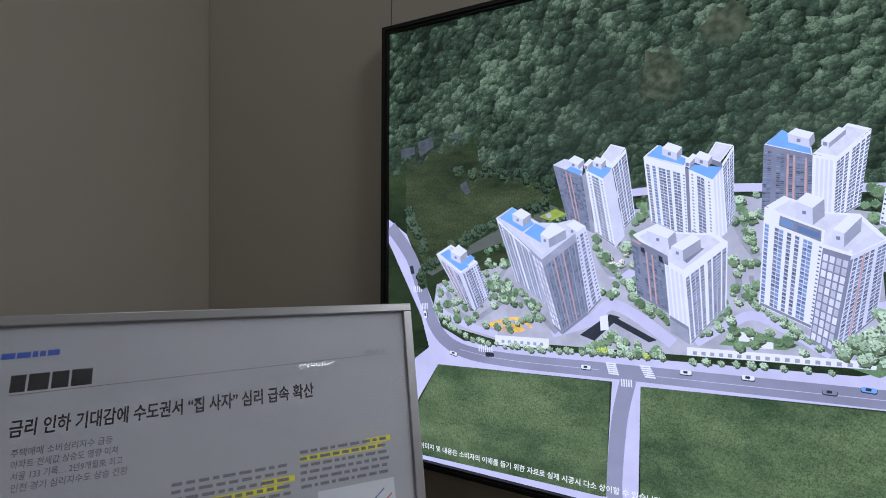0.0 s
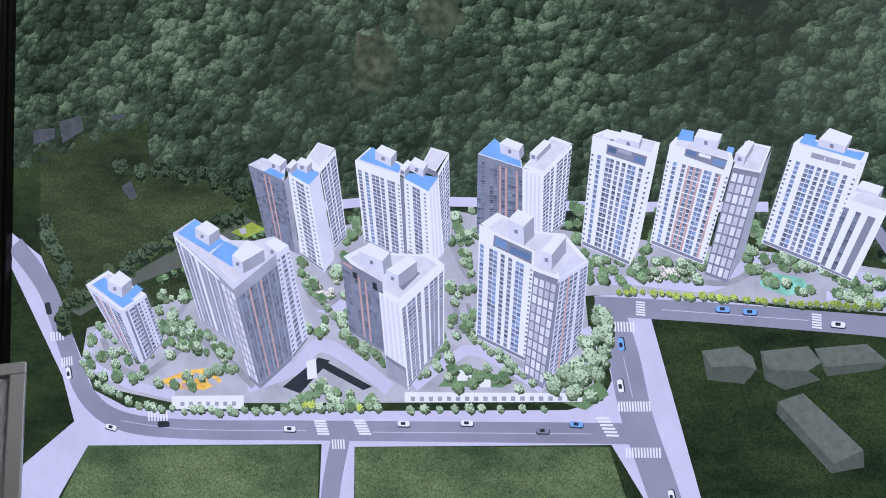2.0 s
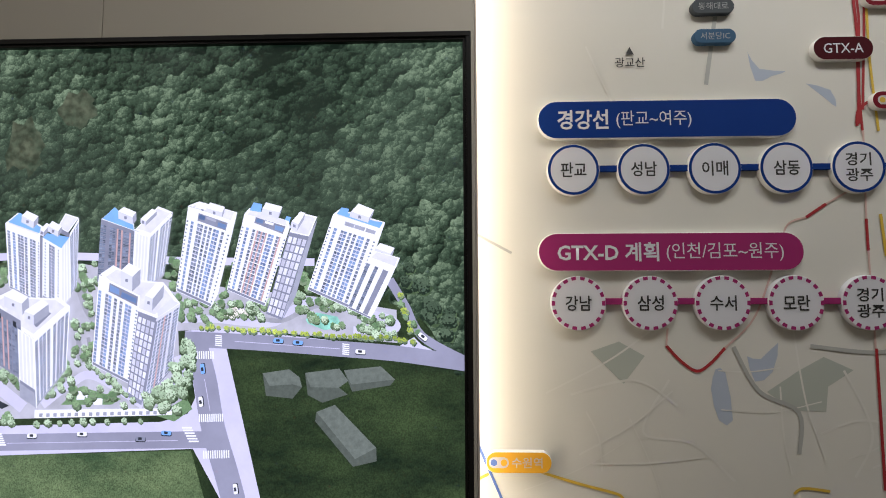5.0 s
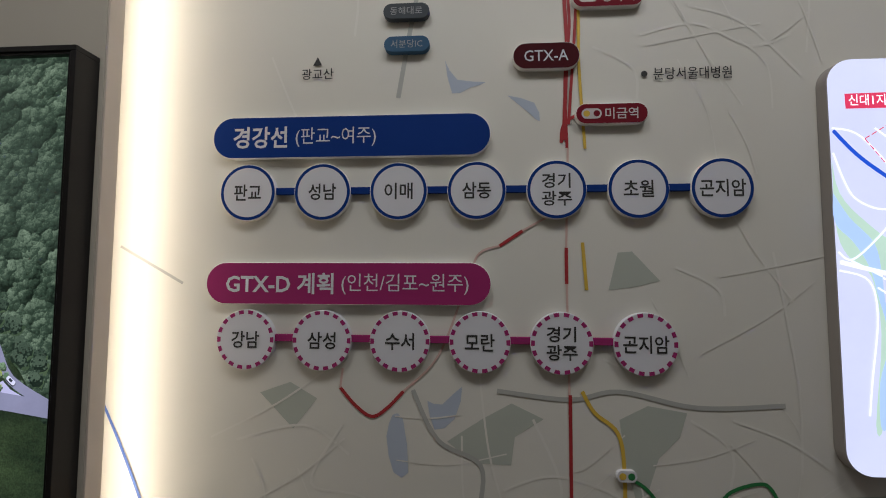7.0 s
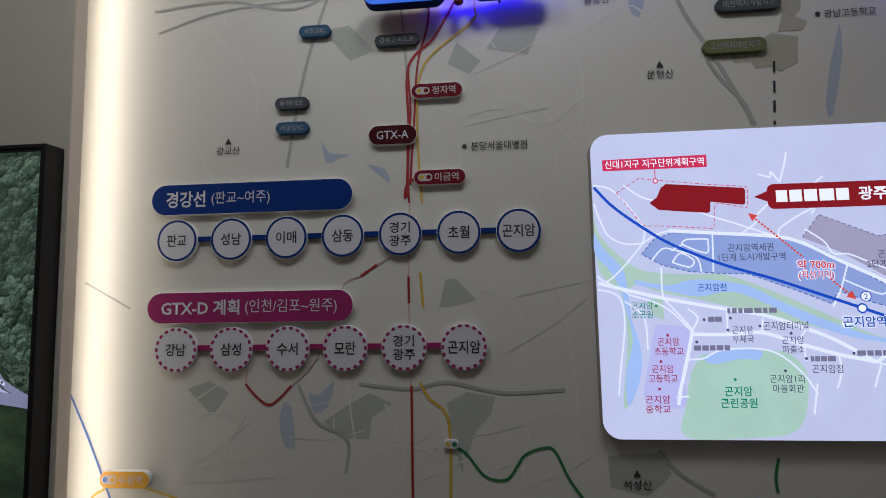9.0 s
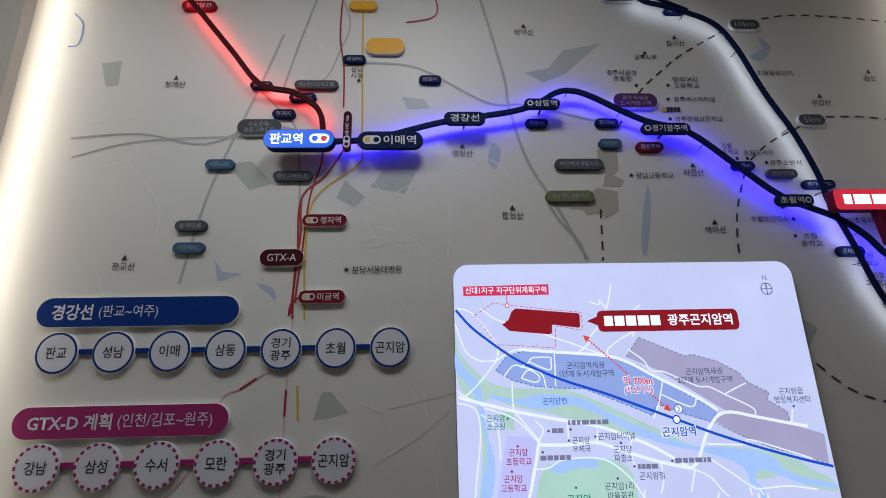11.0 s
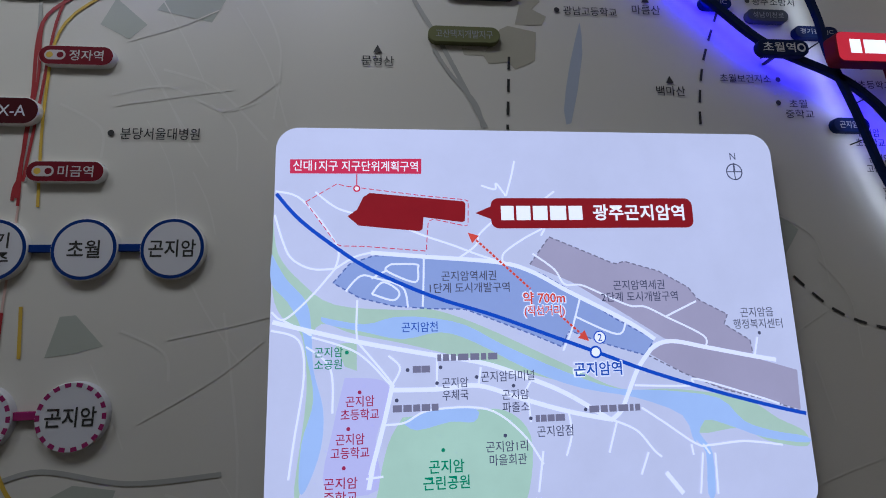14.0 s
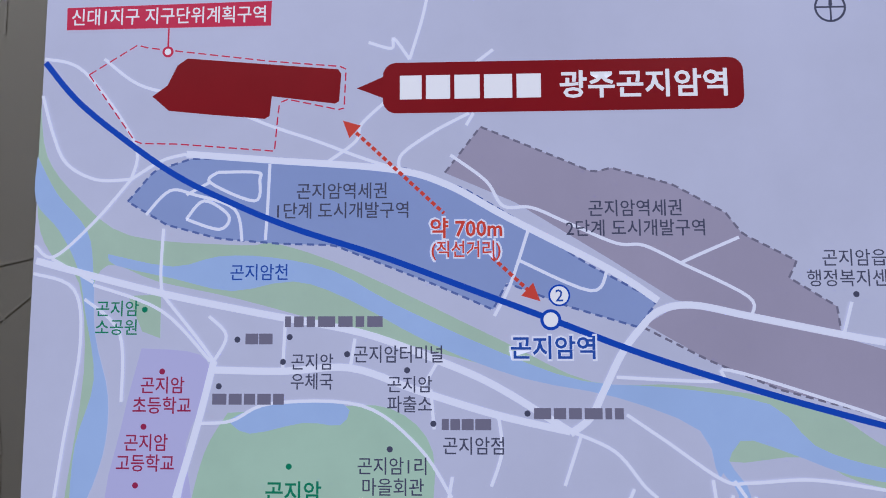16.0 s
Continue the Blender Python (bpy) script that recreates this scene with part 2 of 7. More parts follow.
def set_type():
    deps = bpy.context.evaluated_depsgraph_get()
    made = [bpy.data.meshes.new_from_object(job[0].evaluated_get(deps)) for job in QUEUE]
    for me, (tmp, x0, x1, z, h, y, material, parent, name, place, label) in zip(made, QUEUE):
        co = np.empty(len(me.vertices) * 3)
        me.vertices.foreach_get("co", co)
        co = co.reshape(-1, 3)
        lo, hi = co.min(0), co.max(0)
        out = np.empty_like(co)
        out[:, 0] = x0 + (co[:, 0] - lo[0]) / max(hi[0] - lo[0], 1e-6) * (x1 - x0)
        out[:, 2] = z + ((co[:, 1] - lo[1]) / max(hi[1] - lo[1], 1e-6) - 0.5) * h
        out[:, 1] = y
        me.vertices.foreach_set("co", out.ravel())
        me.materials.clear()
        me.materials.append(material)
        me.name = name
        ob = new(name, me)
        ob.parent = parent
        if place is not None:
            ob.matrix_basis = place
        tagged(ob, label)
    bpy.data.batch_remove([job[0].data for job in QUEUE] + [job[0] for job in QUEUE])


def bars_text(bm, x0, x1, z, h, y, words=4, seed=0, mat=0):
    """Plain bars where writing is not spelled out."""
    rnd = random.Random(seed)
    cuts = [rnd.uniform(0.6, 1.4) for _ in range(words)]
    total, gap = sum(cuts), (x1 - x0) * 0.03
    x = x0
    for c in cuts:
        w = (x1 - x0) * c / total
        flat(bm, [(x, z - h / 2), (x + w - gap, z - h / 2), (x + w - gap, z + h / 2), (x, z + h / 2)], y, mat)
        x += w
    return bm


# ---- setting ----
def setting():
    bm = box(bmesh.new(), -2.0, 7.2, -4.2, 1.8, -0.1, 0.0)
    link("floor", bm, FLOOR, None, "dark brown carpeted showroom floor", "structure", "floor")
    bm = box(bmesh.new(), -2.0, 7.2, -4.2, 1.8, CEIL, CEIL + 0.1)
    link("ceiling", bm, CEILING, None, "white painted showroom ceiling", "structure", "ceiling")
    wall = link("wall_north", box(bmesh.new(), -1.84, 1.219, 1.385, 1.408, 0, CEIL), TRIM, None, "warm grey panelled wall with thin upright joints", "structure", "wall")
    for x0, x1 in ((-1.838, -0.863), (-0.860, 0.157), (0.160, 1.222)):
        part("panel", box(bmesh.new(), x0, x1, WALL_Y, 1.384, 0.002, CEIL - 0.002, 0.0012), WALL, wall)
    part("end_trim", box(bmesh.new(), 1.223, 1.229, WALL_Y + 0.001, 1.41, 0.002, CEIL - 0.002, 0.001), TRIM, wall, "pale beige edge strip closing the panel end")
    wall = link("wall_west", box(bmesh.new(), -2.0, -1.841, -4.2, 1.5, 0, CEIL), WALL, None, "plain warm grey side wall", "structure", "wall")
    link("wall_south", box(bmesh.new(), -2.0, 7.2, -4.35, -4.2, 0, CEIL), WALL, None, "plain warm grey rear wall", "structure", "wall")
    link("wall_east", box(bmesh.new(), 7.2, 7.35, -4.2, 1.8, 0, CEIL), WALL, None, "plain warm grey end wall", "structure", "wall")
    link("wall_pier", box(bmesh.new(), 5.478, 7.2, WALL_Y, 1.41, 0, CEIL, 0.001), WALL, None, "warm grey wall end beside the lit map niche", "structure", "wall")
    # assumed housings over the added lamps, all out of view
    for x, y, watts in FILL_LIGHTS:
        link("assumed_ceiling_light", box(bmesh.new(), x - 0.34, x + 0.34, y - 0.34, y + 0.34, CEIL - 0.035, CEIL - 0.001, 0.004), WHITE_PLASTIC, None, "square white ceiling light fitting, unseen, added above a fill lamp", "", "ceiling light", "ceiling lights")


setting()
map_wall = link("wall_map", box(bmesh.new(), 0.75, 5.95, MAP_Y, MAP_Y + 0.12, 0, CEIL), MAPFILM, None, "cream printed route map covering the niche wall", "structure", "map wall")

# ---- picture box with the aerial view ----
picture_box = tagged(new("picture_lightbox"), "wide wall-mounted lightbox in a black frame showing an aerial townscape", "lightbox")
LX0, LX1, LZ0, LZ1 = -0.838, 1.197, 0.768, 2.206


def picture_frame():
    w = 0.014
    for a in ((LX0 - w, LX1 + w, LZ1, LZ1 + w), (LX0 - w, LX1 + w, LZ0 - w, LZ0), (LX0 - w, LX0, LZ0, LZ1), (LX1, LX1 + w, LZ0, LZ1)):
        part("frame_bar", box(bmesh.new(), a[0], a[1], SCREEN_Y - 0.012, WALL_Y - 0.001, a[2], a[3], 0.0015), BLACK, picture_box, "black powder-coated metal frame bar")
    for a in ((LX0, LX1, LZ1 - 0.008, LZ1), (LX0, LX1, LZ0, LZ0 + 0.008), (LX0, LX0 + 0.008, LZ0 + 0.008, LZ1 - 0.008), (LX1 - 0.008, LX1, LZ0 + 0.008, LZ1 - 0.008)):
        part("inner_lip", box(bmesh.new(), a[0], a[1], SCREEN_Y - 0.008, SCREEN_Y + 0.02, a[2], a[3], 0.001), BLACK, picture_box)
    back = part("print_panel", box(bmesh.new(), LX0, LX1, SCREEN_Y + 0.006, SCREEN_Y + 0.02, LZ0, LZ1), G_GRASS, picture_box, "backlit translucent print")


# printed colours
PRINT = 0.74            # brightness of the lamps behind the print
G_GRASS = glow("print_grass", (0.03, 0.05, 0.025), PRINT, ramp=((0.008, 0.016, 0.010), (0.040, 0.064, 0.028)), scale=5, fine=280, stretch=2.2)
G_MEADOW = glow("print_meadow", (0.05, 0.075, 0.03), PRINT, ramp=((0.014, 0.024, 0.014), (0.070, 0.092, 0.046)), scale=5, fine=210, stretch=2.5)
G_FIELD = glow("print_field", (0.05, 0.09, 0.04), PRINT, ramp=((0.040, 0.072, 0.038), (0.150, 0.205, 0.105)), scale=5, fine=330, stretch=2.0)
G_SOIL = glow("print_clearing", (0.1, 0.11, 0.07), PRINT, ramp=((0.030, 0.048, 0.032), (0.085, 0.095, 0.065)), scale=14, fine=60)
G_ROAD = glow("print_asphalt", (0.27, 0.27, 0.40), PRINT, vary=0.12, scale=9)
G_WALK = glow("print_pavement", (0.56, 0.54, 0.80), PRINT, vary=0.08, scale=14)
G_YARD = glow("print_courtyard", (0.40, 0.39, 0.52), PRINT, ramp=((0.34, 0.34, 0.43), (0.54, 0.53, 0.68)), scale=10)
G_WHITE = glow("print_white", (0.78, 0.78, 0.97), PRINT, vary=0.03, scale=20)
G_LILAC = glow("print_shaded_white", (0.62, 0.62, 0.84), PRINT, vary=0.08, scale=20)
G_GREY = glow("print_grey_facade", (0.33, 0.34, 0.47), PRINT, vary=0.15, scale=25)
G_SLATE = glow("print_slate_facade", (0.22, 0.23, 0.34), PRINT, vary=0.15, scale=25)
G_SALMON = glow("print_salmon", (0.52, 0.33, 0.36), PRINT, vary=0.15, scale=30)
G_BLUE = glow("print_roof_blue", (0.20, 0.40, 0.90), PRINT, vary=0.12, scale=18)
G_ORANGE = glow("print_orange_play", (0.85, 0.50, 0.12), PRINT, vary=0.3, scale=60)
G_TURQ = glow("print_turquoise", (0.25, 0.55, 0.50), PRINT, vary=0.3, scale=60)
G_DARK = glow("print_dark", (0.03, 0.035, 0.05), PRINT, vary=0.3, scale=40)
G_GHOST = glow("print_grey_block", (0.13, 0.15, 0.145), PRINT, vary=0.2, scale=90)
G_GHOST2 = glow("print_grey_block_side", (0.085, 0.10, 0.095), PRINT, vary=0.2, scale=90)
G_COTTAGE = glow("print_cottage_wall", (0.075, 0.085, 0.105), PRINT, vary=0.3, scale=60)
G_CARPARK = glow("print_car_park", (0.11, 0.12, 0.115), PRINT, vary=0.15, scale=12)
G_BAND = glow("print_paving_band", (0.33, 0.33, 0.42), PRINT, vary=0.18, scale=30)
G_GROOVE = glow("print_wall_groove", (0.66, 0.66, 0.87), PRINT, vary=0.05, scale=20)
G_DECK = glow("print_roof_deck", (0.66, 0.65, 0.82), PRINT, vary=0.12, scale=40)
G_TEXT = glow("print_caption", (0.85, 0.85, 0.88), PRINT)


def panes(name, dark, light):
    """Printed window panes, each of its own shade."""
    m, nt, b, ln = _nodes(name)
    geo, cr = nt.nodes.new("ShaderNodeNewGeometry"), nt.nodes.new("ShaderNodeValToRGB")
    cr.color_ramp.elements[0].color, cr.color_ramp.elements[1].color = (*dark, 1), (*light, 1)
    ln.new(geo.outputs["Random Per Island"], cr.inputs[0])
    ln.new(cr.outputs[0], b.inputs["Emission Color"])
    b.inputs["Emission Strength"].default_value, b.inputs["Roughness"].default_value = PRINT, 0.35
    b.inputs["Base Color"].default_value = (*dark, 1)
    return m


G_GLASS = panes("print_window_panes", (0.045, 0.06, 0.10), (0.21, 0.26, 0.42))
G_GLASS2 = panes("print_blue_panes", (0.07, 0.11, 0.24), (0.22, 0.34, 0.66))
G_PALEPANE = panes("print_pale_panes", (0.40, 0.40, 0.55), (0.72, 0.72, 0.92))
F_WOOD = foliage("print_forest", (0.006, 0.017, 0.012), (0.122, 0.174, 0.118), PRINT, 0.55, 1.7, 0.66)
F_WOODDARK = foliage("print_forest_shade", (0.003, 0.009, 0.006), (0.022, 0.037, 0.026), PRINT, 0.25, 2.0)
F_UNDER = foliage("print_tree_shade", (0.05, 0.085, 0.05), (0.24, 0.31, 0.22), PRINT, 0.5, 0.2)
F_WOODLIT = foliage("print_forest_lit", (0.018, 0.036, 0.020), (0.105, 0.150, 0.090), PRINT, 0.3, 1.6)
F_TREE = foliage("print_street_tree", (0.24, 0.33, 0.24), (0.58, 0.69, 0.58), PRINT, 0.8, 0.2)
F_BED = foliage("print_planted_bed", (0.022, 0.042, 0.024), (0.085, 0.125, 0.065), PRINT, 0.5, 0.2)
F_BLOSSOM = foliage("print_blossom", (0.45, 0.42, 0.43), (0.92, 0.88, 0.9), PRINT, 0.8, 0.2)
F_LIME = foliage("print_lime_shrub", (0.16, 0.22, 0.03), (0.62, 0.72, 0.16), PRINT)
F_SHRUB = foliage("print_shrub", (0.08, 0.15, 0.08), (0.29, 0.42, 0.25), PRINT, 0.8, 0.2)
SY = SCREEN_Y + 0.0055


STACK = [0]


def layer(k):
    STACK[0] += 1
    return SY - 0.0003 * k - 0.0000002 * STACK[0]


picture_frame()


def printed(name, shapes, k, mats, label="", kind=""):
    for m, pts in shapes:
        bm = bmesh.new()
        flat(bm, pts, layer(k), m)
        ob = part(name, bm, mats, picture_box, label, kind)
    return ob


def inside(x, z):
    return LX0 + 0.012 < x < LX1 - 0.012 and LZ0 + 0.012 < z < LZ1 - 0.012


def crown(bm, x, z, r, y, rnd, mat=0, lobes=8):
    pts = []
    for i in range(lobes):
        a = 2 * math.pi * (i + rnd.uniform(-0.3, 0.3)) / lobes
        q = r * rnd.uniform(0.68, 1.15)
        pts.append((min(max(x + q * math.cos(a), LX0 + 0.009), LX1 - 0.009), min(max(z + q * math.sin(a) * 0.95, LZ0 + 0.009), LZ1 - 0.009)))
    f = bm.faces.new([bm.verts.new((px, y, pz)) for px, pz in pts])
    f.material_index = mat


def tree(bm, x, z, r, y, rnd, dark, light, lobes=9):
    """A printed tree: shade below, a lit crown with a ragged rim and dark gaps between its boughs."""
    crown(bm, x + r * 0.32, z - r * 0.50, r * 0.85, y + 0.000003, rnd, dark + 1, 13)
    crown(bm, x + r * 0.12, z - r * 0.18, r * 0.92, y, rnd, dark, 13)
    crown(bm, x - r * 0.08, z + r * 0.12, r * 0.74, y - 0.000002, rnd, light, 13)
    for i in range(lobes):
        a = 2 * math.pi * (i + rnd.random()) / lobes
        crown(bm, x + r * 0.78 * math.cos(a), z + r * 0.78 * math.sin(a), r * rnd.uniform(0.14, 0.24), y - 0.000002, rnd, light if math.sin(a + 0.6) > -0.3 else dark, 6)
    for i in range(6):
        a, q = rnd.uniform(0, 2 * math.pi), r * rnd.uniform(0.15, 0.6)
        crown(bm, x + q * math.cos(a), z + q * math.sin(a), r * rnd.uniform(0.09, 0.17), y - 0.000004, rnd, dark, 6)


def forest(name, stops, strength):
    """Printed woodland: two sizes of crowns lit from the upper left, leaf grain and drifting haze."""
    m, nt, b, ln = _nodes(name)

    def node(kind, **inputs):
        n = nt.nodes.new("ShaderNode" + kind)
        for key, v in inputs.items():
            n.inputs[key.replace("_", " ")].default_value = v
        return n

    def sum_of(a, b, op="ADD", c=None):
        n = nt.nodes.new("ShaderNodeMath")
        n.operation = op
        for i, v in enumerate((a, b, c)):
            if isinstance(v, (int, float)):
                n.inputs[i].default_value = v
            elif v is not None:
                ln.new(v, n.inputs[i])
        return n.outputs[0]
    co = node("TexCoord").outputs["Object"]
    bend = node("TexNoise", Scale=55.0, Detail=3.0)
    ln.new(co, bend.inputs["Vector"])
    mv = nt.nodes.new("ShaderNodeVectorMath")
    mv.operation = "MULTIPLY_ADD"
    mv.inputs[1].default_value, mv.inputs[2].default_value = (0.022, 0.022, 0.022), (-0.011, -0.011, -0.011)
    ln.new(bend.outputs["Color"], mv.inputs[0])
    bent = nt.nodes.new("ShaderNodeVectorMath")
    ln.new(co, bent.inputs[0])
    ln.new(mv.outputs[0], bent.inputs[1])
    total = None
    for scale, share, own in ((27.0, 0.34, 0.22), (62.0, 0.26, 0.16), (150.0, 0.14, 0.10)):
        v = node("TexVoronoi", Scale=scale)
        ln.new(bent.outputs[0], v.inputs["Vector"])
        off = nt.nodes.new("ShaderNodeVectorMath")
        off.operation = "SUBTRACT"
        ln.new(bent.outputs[0], off.inputs[0])
        ln.new(v.outputs["Position"], off.inputs[1])
        dot = nt.nodes.new("ShaderNodeVectorMath")
        dot.operation = "DOT_PRODUCT"
        dot.inputs[1].default_value = (-0.55 * scale, 0.0, 0.95 * scale)
        ln.new(off.outputs[0], dot.inputs[0])
        lit = sum_of(sum_of(dot.outputs["Value"], share, "MULTIPLY"), sum_of(v.outputs["Distance"], -share * 0.8, "MULTIPLY"))
        sep = node("SeparateColor")
        ln.new(v.outputs["Color"], sep.inputs[0])
        lit = sum_of(lit, sum_of(sep.outputs[0], own, "MULTIPLY"))
        total = lit if total is None else sum_of(total, lit)
    for scale, share in ((320.0, 0.55), (9.0, 0.40), (2.6, 0.95)):
        n = node("TexNoise", Scale=scale, Detail=3.0)
        ln.new(co, n.inputs["Vector"])
        total = sum_of(total, sum_of(sum_of(n.outputs["Fac"], -0.5), share, "MULTIPLY"))
    cr = nt.nodes.new("ShaderNodeValToRGB")
    ln.new(sum_of(total, 0.42), cr.inputs[0])
    el = cr.color_ramp.elements
    el[0].position, el[1].position = 0.05, 1.0
    el[0].color, el[1].color = (*stops[0], 1), (*stops[2], 1)
    el.new(0.5).color = (*stops[1], 1)
    haze = node("TexNoise", Scale=1.5, Detail=2.0)
    ln.new(co, haze.inputs["Vector"])
    mix = nt.nodes.new("ShaderNodeMixRGB")
    ln.new(sum_of(sum_of(sum_of(haze.outputs["Fac"], -0.46), 2.0, "MULTIPLY"), 0.38, "MINIMUM"), mix.inputs[0])
    ln.new(cr.outputs[0], mix.inputs[1])
    mix.inputs[2].default_value = (0.062, 0.086, 0.068, 1)
    ln.new(mix.outputs[0], b.inputs["Emission Color"])
    b.inputs["Emission Strength"].default_value = strength
    b.inputs["Base Color"].default_value = (0.01, 0.02, 0.012, 1)
    b.inputs["Roughness"].default_value = 0.35
    return m


F_HILL = forest("print_hillside", ((0.004, 0.009, 0.006), (0.041, 0.069, 0.045), (0.22, 0.295, 0.20)), PRINT)


def woods():
    """Wooded hillside over the top of the view, with a ragged lower edge of single trees."""
    rnd = random.Random(4)

    def edge(x):
        return 1.79 + 0.05 * math.sin(x * 9) if x < -0.5 else 1.74 - 0.28 * (x + 0.5) if x < -0.1 else 1.60 if x < 0.95 else 1.60 - 1.1 * (x - 0.95)
    bm = bmesh.new()
    y, n = layer(1.2), 150
    rim = [(LX0 + (LX1 - LX0) * i / n, edge(LX0 + (LX1 - LX0) * i / n) + rnd.uniform(-0.012, 0.012)) for i in range(n + 1)]
    for (x0, z0), (x1, z1) in zip(rim, rim[1:]):
        flat(bm, [(x0, z0), (x1, z1), (x1, LZ1), (x0, LZ1)], y)
    bmesh.ops.remove_doubles(bm, verts=bm.verts, dist=1e-6)
    part("printed_woodland", bm, F_HILL, picture_box, "dark green wooded hillside in the print")
    bm = bmesh.new()
    for i in range(260):
        x = rnd.uniform(LX0 + 0.02, LX1 - 0.02)
        z = edge(x) + rnd.uniform(-0.028, 0.012)
        crown(bm, x, z, rnd.uniform(0.010, 0.020), layer(1.3), rnd, 0, 13)
    part("printed_wood_edge", bm, F_HILL, picture_box, "", "stuff")
    for cx, cz, wx, wz in ((0.005, 1.93, 0.06, 0.085), (0.150, 2.03, 0.055, 0.06)):
        pts = [(cx + wx * rnd.uniform(0.6, 1.15) * math.cos(a / 22 * 2 * math.pi), cz + wz * rnd.uniform(0.6, 1.15) * math.sin(a / 22 * 2 * math.pi)) for a in range(22)]
        printed("printed_clearing", [(0, pts)], 1.5, [G_SOIL])


def grove(name, pts, gap, r, k, mats, seed=1, wide=0.0, under=None):
    """Small trees along a line."""
    rnd = random.Random(seed)
    bm = bmesh.new()
    line = smooth(pts, 8) if len(pts) > 2 else [tuple(a + (b - a) * i / 12 for a, b in zip(*pts)) for i in range(13)]
    s, n, y = 0.0, 0, layer(k)
    for a, b in zip(line, line[1:]):
        d = math.hypot(b[0] - a[0], b[1] - a[1])
        while s < d:
            x, z = (a[i] + (b[i] - a[i]) * s / d for i in (0, 1))
            x, z = x + rnd.uniform(-wide, wide), z + rnd.uniform(-wide, wide)
            if inside(x, z):
                tree(bm, x, z, r * rnd.uniform(0.75, 1.2), y - 0.000008 * n, rnd, len(mats), rnd.randrange(len(mats)))
                n += 1
            s += gap * rnd.uniform(0.7, 1.3)
        s -= d
    return part(name, bm, [*mats, under or F_UNDER, F_BED], picture_box, "", "stuff")


def within(x, z, pts):
    hit = False
    for (ax, az), (bx, bz) in zip(pts, pts[1:] + pts[:1]):
        if (az > z) != (bz > z) and x < ax + (z - az) / (bz - az) * (bx - ax):
            hit = not hit
    return hit


def garden(name, pts, count, r, k, mats, seed):
    """Trees and shrubs strewn over a bed, the far ones first."""
    rnd = random.Random(seed)
    xs, zs = [p[0] for p in pts], [p[1] for p in pts]
    spots = []
    while len(spots) < count:
        x, z = rnd.uniform(min(xs), max(xs)), rnd.uniform(min(zs), max(zs))
        if within(x, z, pts):
            spots.append((z, x))
    bm = bmesh.new()
    y = layer(k)
    for n, (z, x) in enumerate(sorted(spots, reverse=True)):
        tree(bm, x, z, r * rnd.uniform(0.8, 1.3), y - 0.000008 * n, rnd, len(mats), rnd.randrange(len(mats)))
    return part(name, bm, [*mats, F_UNDER, F_BED], picture_box, "", "stuff")


def mixp(a, b, t):
    return (a[0] + (b[0] - a[0]) * t, a[1] + (b[1] - a[1]) * t)


def front(bm, quad, floors, cols, wall, k, top=0.05, bands=0, spandrel=None, foot=0.96):
    """A printed facade (corners top-left, top-right, bottom-right, bottom-left). cols names its upright strips:
    blank and | are wide and thin piers, g and b grey and blue panes, n small windows, s, w, d and l running strips."""
    tl, tr, br, bl = quad
    flat(bm, [tl, tr, br, bl], layer(k), wall)

    def at(u, v):
        return mixp(mixp(tl, tr, u), mixp(bl, br, u), v)

    def cell(u0, u1, v0, v1, up, m):
        flat(bm, [at(u0, v0), at(u1, v0), at(u1, v1), at(u0, v1)], layer(k + up), m)
    wide = {" ": 0.48, "|": 0.26, "s": 0.5, "w": 0.4, "d": 0.7, "l": 0.8, "n": 0.9, "p": 1.3}
    total = sum(wide.get(c, 1.0) for c in cols)
    step = (foot - top) / floors
    u = 0.0
    for c in cols:
        w = wide.get(c, 1.0) / total
        if c in "swdl":
            cell(u, u + w, top, foot, 0.06, {"s": 5, "w": 0, "d": 3, "l": 11}[c])
        elif c in "gbnp":
            if spandrel is not None and c in "gb":
                cell(u + w * 0.04, u + w * 0.96, top, foot, 0.05, spandrel)
            for j in range(floors):
                v0 = top + step * (j + (0.36 if c == "n" else 0.20))
                v1 = top + step * (j + (0.74 if c == "n" else 0.92))
                if c == "p":
                    v0, v1 = top + step * (j + 0.08), top + step * (j + 0.90)
                inset = 0.22 if c == "n" else 0.06
                cell(u + w * inset, u + w * (1 - inset), v0, v1, 0.12, {"g": 1, "b": 7, "n": 1, "p": 9}[c])
                if c in "gb":
                    cell(u + w * 0.06, u + w * 0.94, v1 - step * 0.30, v1 - step * 0.20, 0.14, 4)
        u += w
    for j in range(bands and 0, floors, bands or floors + 1):
        if bands:
            cell(0.0, 1.0, top + step * (j - 0.04), top + step * (j + 0.16), 0.18, wall)
    cell(0.02, 0.98, foot + 0.006, 0.994, 0.06, 3)


PAL = [G_WHITE, G_GLASS, G_LILAC, G_SLATE, G_GREY, G_SALMON, G_BLUE, G_GLASS2, G_DARK, G_PALEPANE, G_DECK, G_GROOVE]


